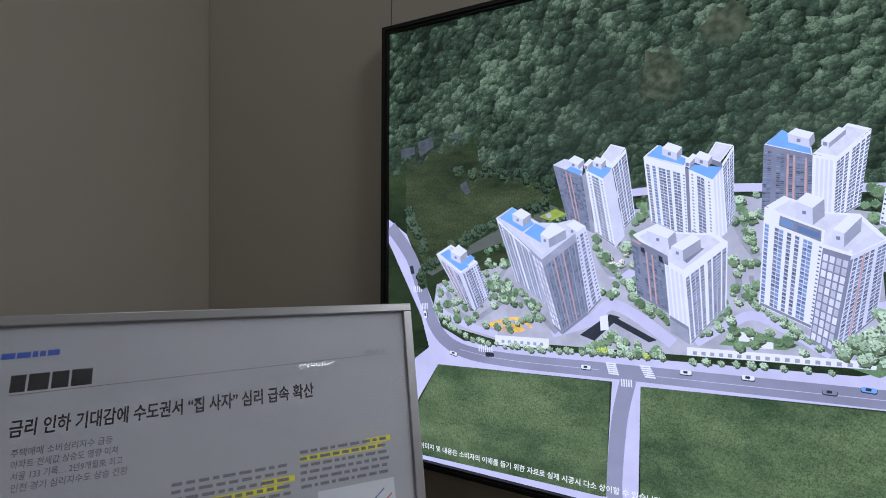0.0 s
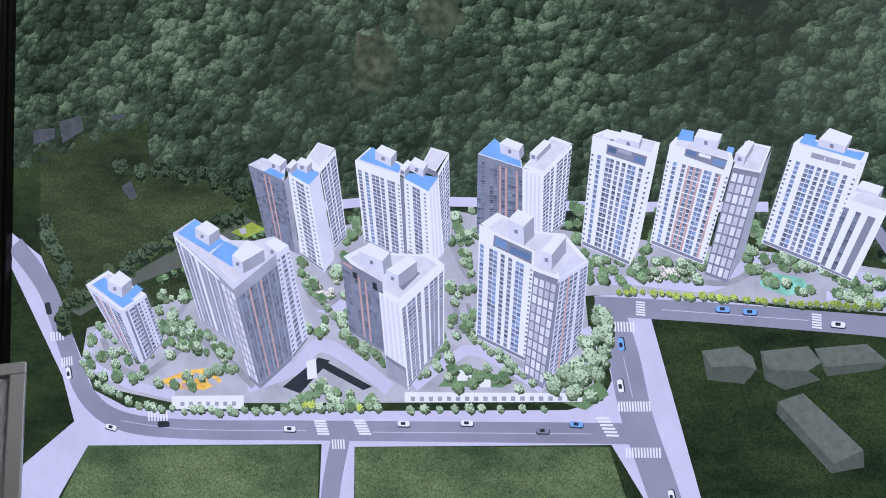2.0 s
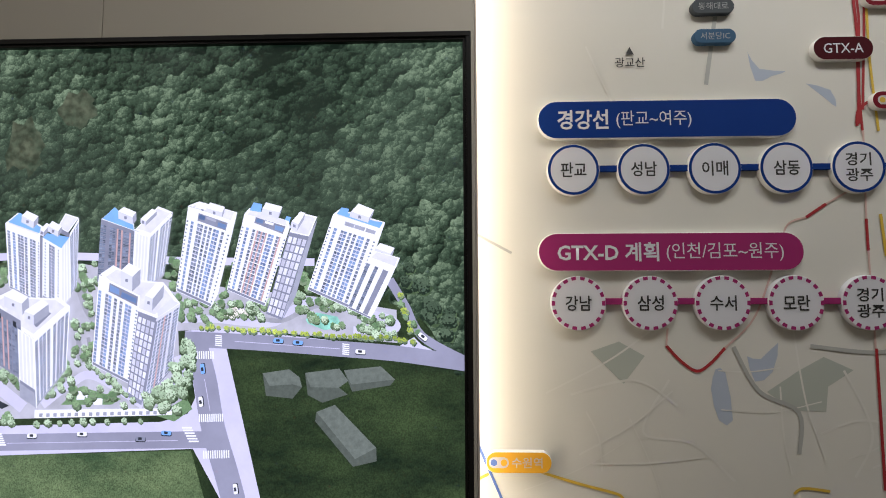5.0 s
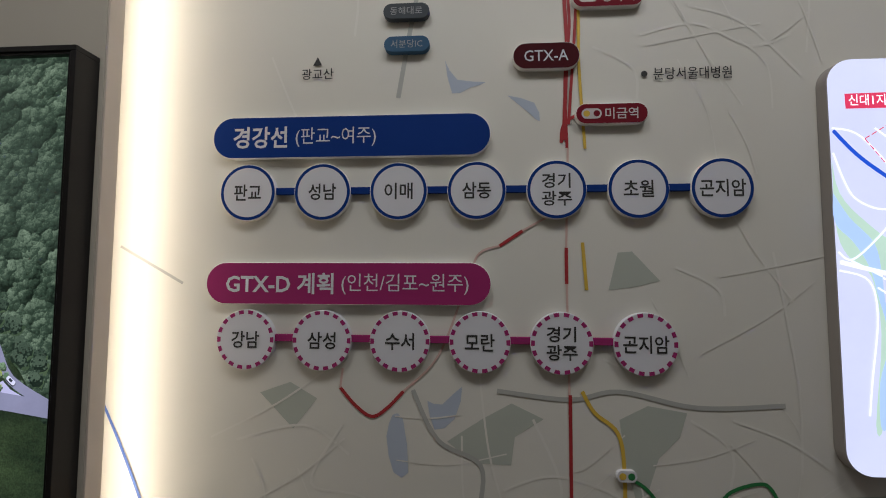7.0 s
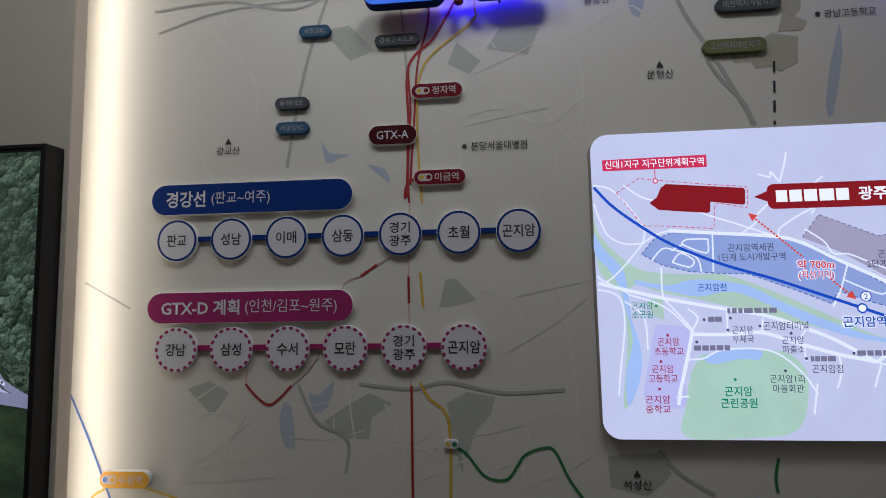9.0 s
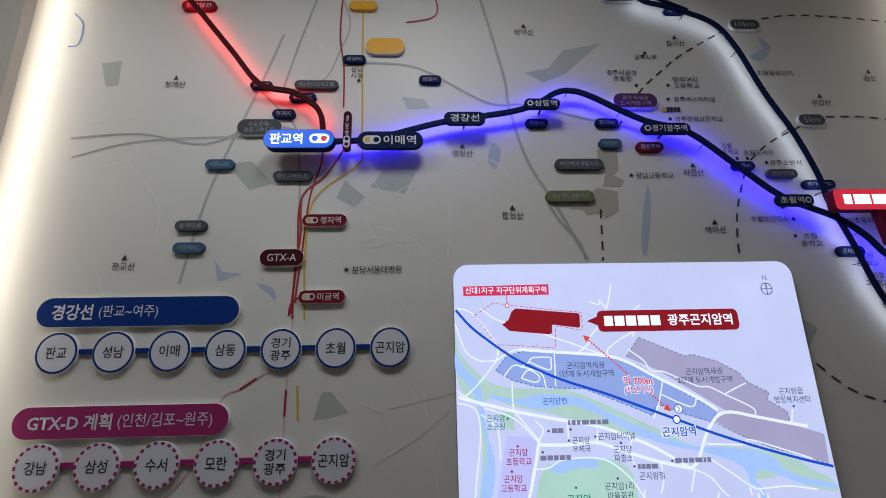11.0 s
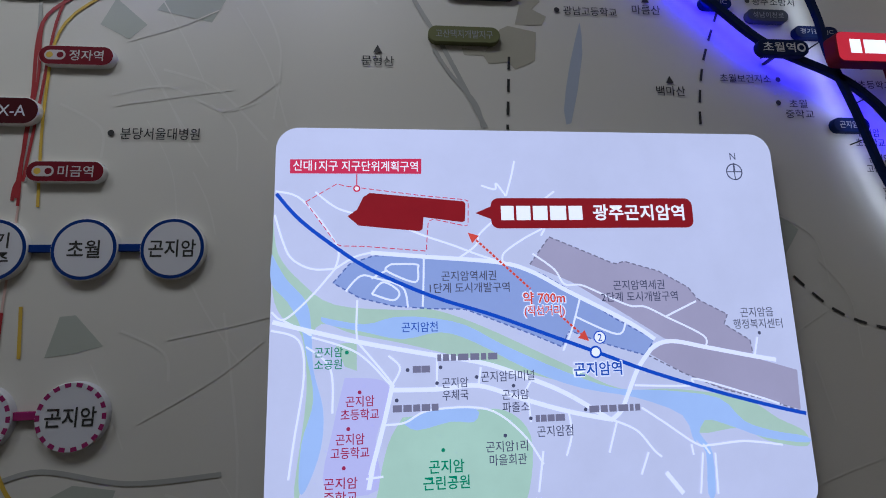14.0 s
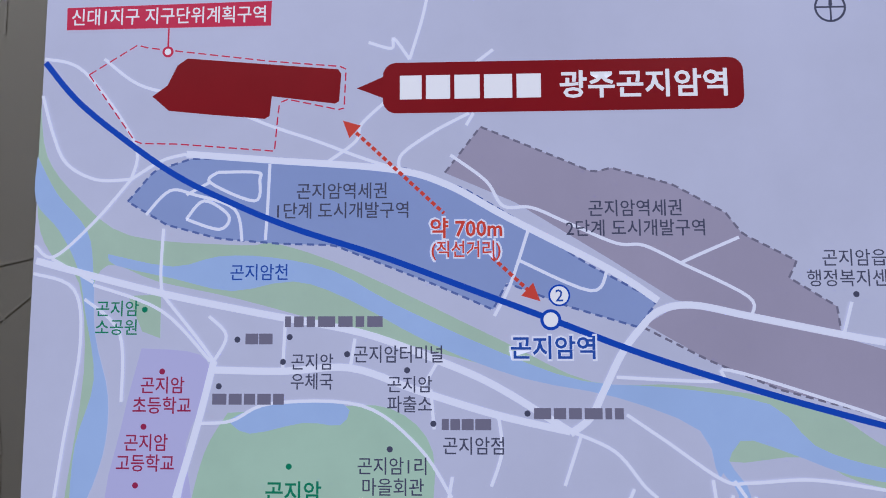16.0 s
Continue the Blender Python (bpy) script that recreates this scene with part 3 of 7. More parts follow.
def tower(k, shapes):
    """A printed apartment tower, its shapes laid from back to front."""
    bm = bmesh.new()
    for i, (kind, *a) in enumerate(shapes):
        kk = k + 0.3 * i
        if kind == "roof":
            m, *pts = a
            flat(bm, pts, layer(kk), m)
            if m in (0, 2):
                cx, cz = sum(p[0] for p in pts) / len(pts), sum(p[1] for p in pts) / len(pts)
                flat(bm, [(cx + (px - cx) * 0.86, cz + (pz - cz) * 0.84) for px, pz in pts], layer(kk + 0.08), 10)
        elif kind == "fill":
            m, *pts = a
            flat(bm, pts, layer(kk), m)
        elif kind == "face":
            quad, floors, cols, wall, more = a
            front(bm, quad, floors, cols, wall, kk, **more)
        else:
            # penthouse: left, back, right and front corners of its top, and the foot under the front one
            l, b, r, f, g = a
            dx, dz = g[0] - f[0], g[1] - f[1]
            flat(bm, [l, f, g, (l[0] + dx, l[1] + dz)], layer(kk), 2)
            flat(bm, [f, r, (r[0] + dx, r[1] + dz), g], layer(kk), 4)
            flat(bm, [l, b, r, f], layer(kk + 0.06), 0)
            c = mixp(mixp(l, f, 0.5), mixp((l[0] + dx, l[1] + dz), g, 0.5), 0.45)
            d = 0.0035
            flat(bm, [(c[0] - d, c[1] - d), (c[0] + d, c[1] - d * 1.4), (c[0] + d, c[1] + d * 0.8), (c[0] - d, c[1] + d * 1.2)], layer(kk + 0.08), 3)
    return part("printed_tower", bm, PAL, picture_box)


def car(x, z, turn, col, size=0.013):
    bm = bmesh.new()
    c, s = math.cos(radians(turn)), math.sin(radians(turn))
    rot = lambda pts: [(x + px * c - pz * s, z + px * s + pz * c) for px, pz in pts]  # noqa: E731
    flat(bm, rot(rounded(-size * 1.05, size * 1.1, -size * 0.62, size * 0.35, size * 0.3, 3)), layer(6), 1)
    flat(bm, rot(rounded(-size, size, -size * 0.42, size * 0.42, size * 0.28, 3)), layer(7), 0)
    flat(bm, rot(rounded(-size * 0.45, size * 0.3, -size * 0.2, size * 0.3, size * 0.12, 3)), layer(8), 1)
    part("printed_car", bm, [col, G_DARK], picture_box)


def ground_picture():
    printed("printed_meadow", [(0, [(-0.765, 1.778), (-0.574, 1.800), (-0.458, 1.750), (-0.345, 1.689), (-0.262, 1.623), (-0.343, 1.585), (-0.552, 1.502), (-0.680, 1.409), (-0.757, 1.515)])], 1, [G_MEADOW])
    printed("printed_meadow", [(0, [(-0.481, 1.463), (-0.282, 1.584), (-0.101, 1.614), (-0.023, 1.613), (-0.261, 1.514), (-0.342, 1.488), (-0.578, 1.358), (-0.664, 1.357)])], 2, [G_MEADOW])
    # fields south of the road
    printed("printed_field", [(0, [(-0.636, 1.098), (-0.110, 1.116), (-0.115, 0.80), (-0.72, 0.79), (-0.725, 0.93)])], 3, [G_FIELD])
    printed("printed_field", [(0, [(-0.033, 1.115), (0.489, 1.132), (0.60, 0.785), (-0.03, 0.80)])], 3, [G_FIELD])
    printed("printed_pavement", [
        (0, [(-0.829, 1.57), (-0.757, 1.518), (-0.655, 1.292), (-0.625, 1.221), (-0.545, 1.184), (-0.392, 1.179), (0.408, 1.203), (0.478, 1.224), (0.496, 1.265), (0.463, 1.435), (0.561, 1.441), (1.018, 1.393), (1.060, 1.419), (1.080, 1.399), (1.19, 1.345), (1.19, 1.335), (1.079, 1.363), (0.572, 1.397), (0.68, 0.98), (0.735, 0.777), (0.60, 0.777), (0.575, 1.0), (0.494, 1.136), (-0.033, 1.115), (-0.035, 0.80), (0.0, 0.777), (-0.14, 0.777), (-0.117, 0.81), (-0.104, 1.118), (-0.636, 1.098), (-0.70, 0.99), (-0.735, 0.92), (-0.829, 0.93), (-0.829, 1.02), (-0.67, 1.15), (-0.70, 1.25), (-0.829, 1.49)]),
        (0, [(-0.829, 0.777), (0.05, 0.777), (-0.12, 0.798), (-0.70, 0.795), (-0.829, 0.80)]),
    ], 2, [G_WALK])
    part("printed_road", ribbon(bmesh.new(), [(-0.822, 1.545), (-0.740, 1.442), (-0.685, 1.304), (-0.639, 1.207), (-0.559, 1.155), (-0.405, 1.141), (-0.098, 1.147), (0.489, 1.159), (0.546, 1.157)], 0.042, layer(4)), G_ROAD, picture_box)
    part("printed_road", ribbon(bmesh.new(), [(0.463, 1.414), (0.651, 1.405), (0.870, 1.389), (1.017, 1.377), (1.192, 1.353)], 0.040, layer(4)), G_ROAD, picture_box)
    part("printed_road", ribbon(bmesh.new(), [(0.486, 1.417), (0.519, 1.312), (0.546, 1.186), (0.60, 1.02), (0.66, 0.779)], 0.062, layer(4)), G_ROAD, picture_box)
    part("printed_road", ribbon(bmesh.new(), [(-0.063, 1.130), (-0.084, 1.017), (-0.095, 0.85), (-0.09, 0.779)], 0.040, layer(4)), G_ROAD, picture_box)
    part("printed_road", ribbon(bmesh.new(), [(0.997, 1.566), (1.037, 1.499), (1.081, 1.421), (1.19, 1.36)], 0.022, layer(4)), G_ROAD, picture_box)

    def mark(pts, name="printed_crossing_stripe"):
        bm = bmesh.new()
        flat(bm, pts, layer(5))
        part(name, bm, G_WHITE, picture_box)
    for pts in ([(-0.559, 1.155), (-0.405, 1.141), (-0.137, 1.146)], [(0.005, 1.147), (0.454, 1.157)], [(0.595, 1.408), (0.870, 1.389)], [(0.519, 1.312), (0.536, 1.232)]):
        part("printed_lane_line", ribbon(bmesh.new(), list(pts), 0.0014, layer(5)), G_WALK, picture_box)
    a = [((-0.121, 1.165), (-0.113, 1.138)), ((-0.036, 1.168), (-0.023, 1.141)), ((0.464, 1.187), (0.483, 1.153))]
    for p, q in a:
        for i in range(6):
            x, z = mixp(p, q, i / 5)
            mark([(x, z), (x + 0.026, z), (x + 0.026, z + 0.004), (x, z + 0.004)])
    for p, q, n in (((-0.082, 1.119), (-0.052, 1.120), 5), ((0.507, 1.213), (0.572, 1.215), 12), ((0.521, 1.122), (0.591, 1.124), 12), ((0.489, 1.373), (0.543, 1.373), 9), ((-0.496, 1.166), (-0.447, 1.168), 7), ((-0.731, 1.336), (-0.696, 1.341), 5), ((-0.703, 1.280), (-0.674, 1.285), 5)):
        for i in range(n):
            x, z = mixp(p, q, (i + 0.5) / n)
            mark([(x - 0.0016, z - 0.010), (x + 0.0016, z - 0.010), (x + 0.0004, z + 0.010), (x - 0.0028, z + 0.010)])
    for p in ((0.544, 1.422), (0.876, 1.400)):
        for i in range(6):
            mark([(p[0], p[1] - i * 0.005), (p[0] + 0.018, p[1] - i * 0.005 - 0.002), (p[0] + 0.018, p[1] - i * 0.005 + 0.001), (p[0], p[1] - i * 0.005 + 0.003)])
    # the estate's grounds
    printed("printed_courtyard", [(0, [(-0.643, 1.357), (-0.655, 1.279), (-0.575, 1.222), (-0.433, 1.196), (0.396, 1.219), (0.461, 1.253), (0.445, 1.435), (0.573, 1.441), (1.018, 1.404), (1.015, 1.488), (0.809, 1.522), (0.458, 1.559), (0.180, 1.611), (-0.114, 1.576), (-0.341, 1.450)])], 2, [G_YARD])
    bm = bmesh.new()
    for pts, w in (([(-0.270, 1.236), (-0.164, 1.278), (-0.112, 1.326), (-0.047, 1.302), (0.043, 1.237)], 0.030), ([(0.093, 1.244), (0.168, 1.300), (0.229, 1.319), (0.361, 1.245)], 0.022), ([(-0.606, 1.358), (-0.641, 1.292), (-0.561, 1.242), (-0.434, 1.213)], 0.020), ([(0.457, 1.464), (0.539, 1.465), (0.686, 1.453), (0.742, 1.488), (0.797, 1.511), (0.905, 1.488), (0.999, 1.465), (1.009, 1.438), (0.904, 1.437)], 0.018), ([(0.397, 1.263), (0.456, 1.323), (0.445, 1.370)], 0.02), ([(-0.113, 1.413), (-0.022, 1.401), (0.055, 1.365)], 0.03), ([(-0.181, 1.615), (0.003, 1.632), (0.205, 1.629), (0.459, 1.617), (0.800, 1.612)], 0.02)):
        part("printed_path", ribbon(bmesh.new(), list(pts), w, layer(3)), G_WALK, picture_box)
    # ramp mouth, wall along the street and pavilions
    printed("printed_ramp", [(0, [(-0.190, 1.237), (-0.112, 1.301), (-0.086, 1.295), (-0.151, 1.224)]), (0, [(-0.112, 1.301), (0.005, 1.242), (-0.014, 1.234), (-0.118, 1.286)])], 4, [G_DARK])
    printed("printed_street_wall", [(0, [(-0.441, 1.212), (-0.277, 1.217), (-0.276, 1.188), (-0.440, 1.183)]), (0, [(0.074, 1.232), (0.438, 1.238), (0.437, 1.221), (0.074, 1.211)])], 5, [G_WHITE])
    for p, q, n in (((-0.420, 1.196), (-0.283, 1.200), 7), ((0.087, 1.219), (0.426, 1.228), 18)):
        for i in range(n):
            x, z = mixp(p, q, i / n)
            printed("printed_wall_bay", [(0, [(x, z - 0.005), (x + 0.009, z - 0.005), (x + 0.009, z + 0.004), (x, z + 0.004)])], 6, [G_GREY])
    printed("printed_pavilion", [(0, [(0.184, 1.280), (0.220, 1.281), (0.220, 1.259), (0.184, 1.258)]), (0, [(0.223, 1.262), (0.253, 1.262), (0.253, 1.246), (0.223, 1.245)]), (0, [(-0.138, 1.292), (-0.117, 1.299), (-0.114, 1.258), (-0.135, 1.254)])], 6, [G_WHITE])
    printed("printed_lawn", [(0, [(0.143, 1.245), (0.192, 1.292), (0.302, 1.261), (0.277, 1.246)]), (0, [(0.396, 1.219), (0.473, 1.265), (0.490, 1.236), (0.443, 1.204)])], 4, [F_SHRUB])
    printed("printed_playground", [(0, [(-0.469, 1.244), (-0.407, 1.268), (-0.359, 1.274), (-0.325, 1.247), (-0.365, 1.227), (-0.434, 1.228)])], 4, [G_ORANGE])
    printed("printed_playground", [(0, [(-0.309, 1.569), (-0.262, 1.591), (-0.228, 1.575), (-0.275, 1.556)])], 4, [F_LIME])
    printed("printed_car_park", [(0, [(-0.690, 1.398), (-0.621, 1.433), (-0.431, 1.536), (-0.278, 1.604), (-0.253, 1.592), (-0.252, 1.576), (-0.417, 1.495), (-0.541, 1.451), (-0.660, 1.384)])], 2.5, [G_CARPARK])
    for p, q in (((-0.424, 1.524), (-0.405, 1.504)), ((-0.396, 1.536), (-0.377, 1.516)), ((-0.368, 1.548), (-0.349, 1.528)), ((-0.340, 1.559), (-0.321, 1.540)), ((-0.312, 1.573), (-0.294, 1.553))):
        part("printed_bay_line", ribbon(bmesh.new(), [p, q], 0.0012, layer(3)), G_GHOST, picture_box)
    # paving bands across the courts
    for pts, w in (([(-0.097, 1.484), (-0.061, 1.496)], 0.016), ([(0.181, 1.412), (0.189, 1.351)], 0.014), ([(0.207, 1.418), (0.218, 1.351)], 0.010), ([(-0.428, 1.387), (-0.384, 1.435), (-0.269, 1.460)], 0.012), ([(-0.145, 1.461), (-0.108, 1.409), (-0.060, 1.438)], 0.014), ([(0.174, 1.553), (0.197, 1.497), (0.220, 1.463)], 0.02), ([(-0.605, 1.336), (-0.570, 1.276), (-0.510, 1.256), (-0.452, 1.291), (-0.388, 1.334), (-0.330, 1.306), (-0.254, 1.237)], 0.016), ([(0.570, 1.498), (0.633, 1.474), (0.715, 1.461), (0.776, 1.488), (0.836, 1.507)], 0.012)):
        part("printed_paving_band", ribbon(bmesh.new(), list(pts), w, layer(3.3)), G_BAND, picture_box)
    rnd = random.Random(12)
    for cx, cz in ((-0.427, 1.245), (-0.386, 1.256), (-0.349, 1.246), (-0.407, 1.235), (-0.282, 1.573)):
        printed("printed_play_surface", [(0, [(cx + 0.014 * rnd.uniform(0.5, 1.2) * math.cos(a), cz + 0.008 * rnd.uniform(0.5, 1.2) * math.sin(a)) for a in (0, 0.8, 1.6, 2.4, 3.2, 4.0, 4.8, 5.6)])], 5, [G_YARD if rnd.random() < 0.5 else G_SALMON])
    printed("printed_water_garden", [(0, [(0.780, 1.465), (0.808, 1.482), (0.862, 1.471), (0.877, 1.443), (0.828, 1.437), (0.785, 1.454)])], 4, [G_TURQ])
    # older blocks on the field, shown as grey masses
    for top, front in (([(0.670, 1.327), (0.739, 1.337), (0.766, 1.317), (0.773, 1.292), (0.749, 1.299), (0.689, 1.295)], [(0.670, 1.327), (0.689, 1.295), (0.749, 1.299), (0.773, 1.292), (0.749, 1.263), (0.680, 1.270)]),
                       ([(0.780, 1.328), (0.869, 1.339), (0.892, 1.308), (0.868, 1.291), (0.795, 1.292)], [(0.780, 1.328), (0.795, 1.292), (0.868, 1.291), (0.891, 1.274), (0.826, 1.253), (0.788, 1.272)]),
                       ([(0.880, 1.335), (0.975, 1.345), (1.012, 1.312), (0.900, 1.299)], [(0.880, 1.335), (0.900, 1.299), (1.012, 1.312), (1.000, 1.297), (0.902, 1.281)]),
                       ([(0.811, 1.230), (0.858, 1.248), (0.965, 1.142), (0.911, 1.114)], [(0.811, 1.230), (0.911, 1.114), (0.965, 1.142), (0.966, 1.109), (0.906, 1.095), (0.808, 1.207)])):
        printed("printed_grey_block", [(0, top)], 4, [G_GHOST])
        printed("printed_grey_block", [(0, front)], 3, [G_GHOST2])
    for pts in ([(-0.564, 1.673), (-0.542, 1.686), (-0.527, 1.649), (-0.541, 1.641), (-0.556, 1.657)], [(-0.781, 1.806), (-0.728, 1.808), (-0.728, 1.784), (-0.780, 1.772)], [(-0.718, 1.822), (-0.665, 1.836), (-0.658, 1.802), (-0.708, 1.773)], [(-0.596, 1.830), (-0.563, 1.837), (-0.560, 1.829), (-0.589, 1.820)]):
        printed("printed_cottage", [(0, pts)], 5, [G_COTTAGE])
    lettering("이미지 및 내용은 소비자의 이해를 돕기 위한 자료로 실제 시공시 다소 상이할 수 있습니다", -0.70, 0.02, 0.824, 0.020, layer(9), G_TEXT, picture_box, 0.01)


ground_picture()
woods()


def towers():
    W = dict(bands=3, spandrel=2)
    # back row
    tower(8, [("roof", 2, (-0.2700, 1.7160), (-0.2380, 1.7310), (-0.1850, 1.7150), (-0.1890, 1.6800)), ("fill", 6, (-0.2350, 1.7000), (-0.2170, 1.7100), (-0.1870, 1.6920), (-0.1990, 1.6790)), ("box", (-0.2280, 1.7250), (-0.2100, 1.7390), (-0.1840, 1.7250), (-0.2000, 1.7110), (-0.1980, 1.6980)),
              ("face", ((-0.2700, 1.7160), (-0.1890, 1.6800), (-0.1640, 1.5240), (-0.2280, 1.5580)), 19, "|g|dg|gsgsg|gg|g", 3, {"top": 0.04}), ("fill", 4, (-0.1890, 1.6800), (-0.1780, 1.6910), (-0.1530, 1.5190), (-0.1640, 1.5240)),
              ("roof", 0, (-0.1380, 1.7300), (-0.1140, 1.7610), (-0.0770, 1.7480), (-0.1100, 1.7040)), ("fill", 0, (-0.1450, 1.7170), (-0.1360, 1.7320), (-0.1070, 1.7060), (-0.1100, 1.6910)), ("face", ((-0.1100, 1.7060), (-0.0760, 1.7460), (-0.0500, 1.5600), (-0.0770, 1.5310)), 19, "|gg|g|gg|", 0, W),
              ("fill", 6, (-0.1800, 1.6960), (-0.1630, 1.7080), (-0.1100, 1.6970), (-0.1330, 1.6680)), ("box", (-0.1840, 1.7110), (-0.1690, 1.7260), (-0.1590, 1.7200), (-0.1740, 1.7050), (-0.1720, 1.6930)), ("box", (-0.1610, 1.7190), (-0.1510, 1.7300), (-0.1270, 1.7190), (-0.1380, 1.7080), (-0.1370, 1.6940)),
              ("face", ((-0.1800, 1.6960), (-0.1330, 1.6690), (-0.0990, 1.4820), (-0.1500, 1.5190)), 19, " n|gg|n|", 0, {"top": 0.03}), ("fill", 2, (-0.1330, 1.6690), (-0.1100, 1.6950), (-0.0760, 1.5130), (-0.0990, 1.4820))])
    tower(8, [("roof", 0, (0.1100, 1.7080), (0.1300, 1.7450), (0.1670, 1.7330), (0.1390, 1.6920)), ("fill", 3, (0.1040, 1.7000), (0.1110, 1.7090), (0.1430, 1.6920), (0.1470, 1.6780)), ("face", ((0.1440, 1.6900), (0.1680, 1.7330), (0.1710, 1.5510), (0.1560, 1.5280)), 19, "|gg|g|gg|", 0, W),
              ("roof", 0, (-0.0330, 1.7200), (-0.0000, 1.7480), (0.0710, 1.7100), (0.0640, 1.6840)), ("fill", 6, (-0.0250, 1.7230), (0.0050, 1.7480), (0.0660, 1.7070), (0.0620, 1.6920)), ("box", (0.0110, 1.7400), (0.0250, 1.7530), (0.0570, 1.7380), (0.0450, 1.7230), (0.0450, 1.7050)),
              ("face", ((-0.0330, 1.7200), (0.0640, 1.6850), (0.0740, 1.5050), (-0.0120, 1.5480)), 20, " g |b| gg|g| gg n", 0, {"bands": 3, "spandrel": 2, "top": 0.09}), ("fill", 3, (0.0640, 1.6850), (0.0720, 1.6820), (0.0800, 1.5050), (0.0740, 1.5050)),
              ("fill", 6, (0.0720, 1.6800), (0.0840, 1.6920), (0.1460, 1.6810), (0.1240, 1.6510)), ("box", (0.0640, 1.7030), (0.0810, 1.7200), (0.0900, 1.7140), (0.0740, 1.6950), (0.0740, 1.6820)), ("box", (0.0850, 1.7120), (0.0960, 1.7250), (0.1230, 1.7110), (0.1140, 1.6970), (0.1140, 1.6820)),
              ("face", ((0.0720, 1.6810), (0.1240, 1.6520), (0.1320, 1.4940), (0.0800, 1.5240)), 18, " n |gg| n ", 0, {"top": 0.04, "spandrel": 2}), ("face", ((0.1240, 1.6520), (0.1460, 1.6820), (0.1570, 1.5210), (0.1320, 1.4940)), 1, " l l l ", 0, {"top": 0.0, "foot": 0.98})])
    tower(8, [("roof", 0, (0.2280, 1.7280), (0.2630, 1.7600), (0.3170, 1.7180), (0.3200, 1.6970)), ("fill", 6, (0.2310, 1.7300), (0.2630, 1.7600), (0.3150, 1.7180), (0.3180, 1.6990)), ("box", (0.2730, 1.7500), (0.2880, 1.7610), (0.3220, 1.7470), (0.3130, 1.7330), (0.3150, 1.7130)),
              ("face", ((0.2280, 1.7290), (0.3200, 1.6970), (0.3200, 1.5680), (0.2250, 1.5620)), 15, "gg|d|gg sgs|ggs|g", 3, {"top": 0.07}),
              ("roof", 0, (0.3200, 1.6990), (0.3810, 1.7620), (0.4210, 1.7460), (0.3630, 1.6850)), ("box", (0.3350, 1.7290), (0.3650, 1.7560), (0.3780, 1.7490), (0.3490, 1.7210), (0.3490, 1.7100)),
              ("face", ((0.3200, 1.6980), (0.3630, 1.6860), (0.3600, 1.5480), (0.3190, 1.5640)), 1, "  l l l l  ", 0, {"top": 0.05, "foot": 0.97}), ("face", ((0.3630, 1.6860), (0.4210, 1.7450), (0.4040, 1.5790), (0.3590, 1.5460)), 18, "gg|g |gg|g|g", 0, {"top": 0.05})])
    tower(8, [("roof", 0, (0.4620, 1.7630), (0.4910, 1.7740), (0.5940, 1.7440), (0.5840, 1.7180)), ("box", (0.4800, 1.7580), (0.4900, 1.7730), (0.5290, 1.7610), (0.5200, 1.7480), (0.5200, 1.7410)), ("box", (0.5110, 1.7560), (0.5200, 1.7710), (0.5600, 1.7590), (0.5540, 1.7440), (0.5530, 1.7290)),
              ("face", ((0.4620, 1.7620), (0.5840, 1.7210), (0.5320, 1.4960), (0.4370, 1.5390)), 18, "n| b|  gg g g bb |g  n", 0, {"bands": 3, "spandrel": 2, "top": 0.15}),
              ("fill", 3, (0.4910, 1.7430), (0.5690, 1.7160), (0.5640, 1.6960), (0.4880, 1.7230)), ("fill", 7, (0.4930, 1.7390), (0.5090, 1.7340), (0.5070, 1.7230), (0.4910, 1.7280)), ("fill", 4, (0.5120, 1.7340), (0.5390, 1.7250), (0.5380, 1.7180), (0.5120, 1.7270)), ("fill", 7, (0.5440, 1.7180), (0.5660, 1.7110), (0.5630, 1.7000), (0.5420, 1.7070)),
              ("fill", 0, (0.5840, 1.7210), (0.5940, 1.7440), (0.5490, 1.5300), (0.5320, 1.4960))])
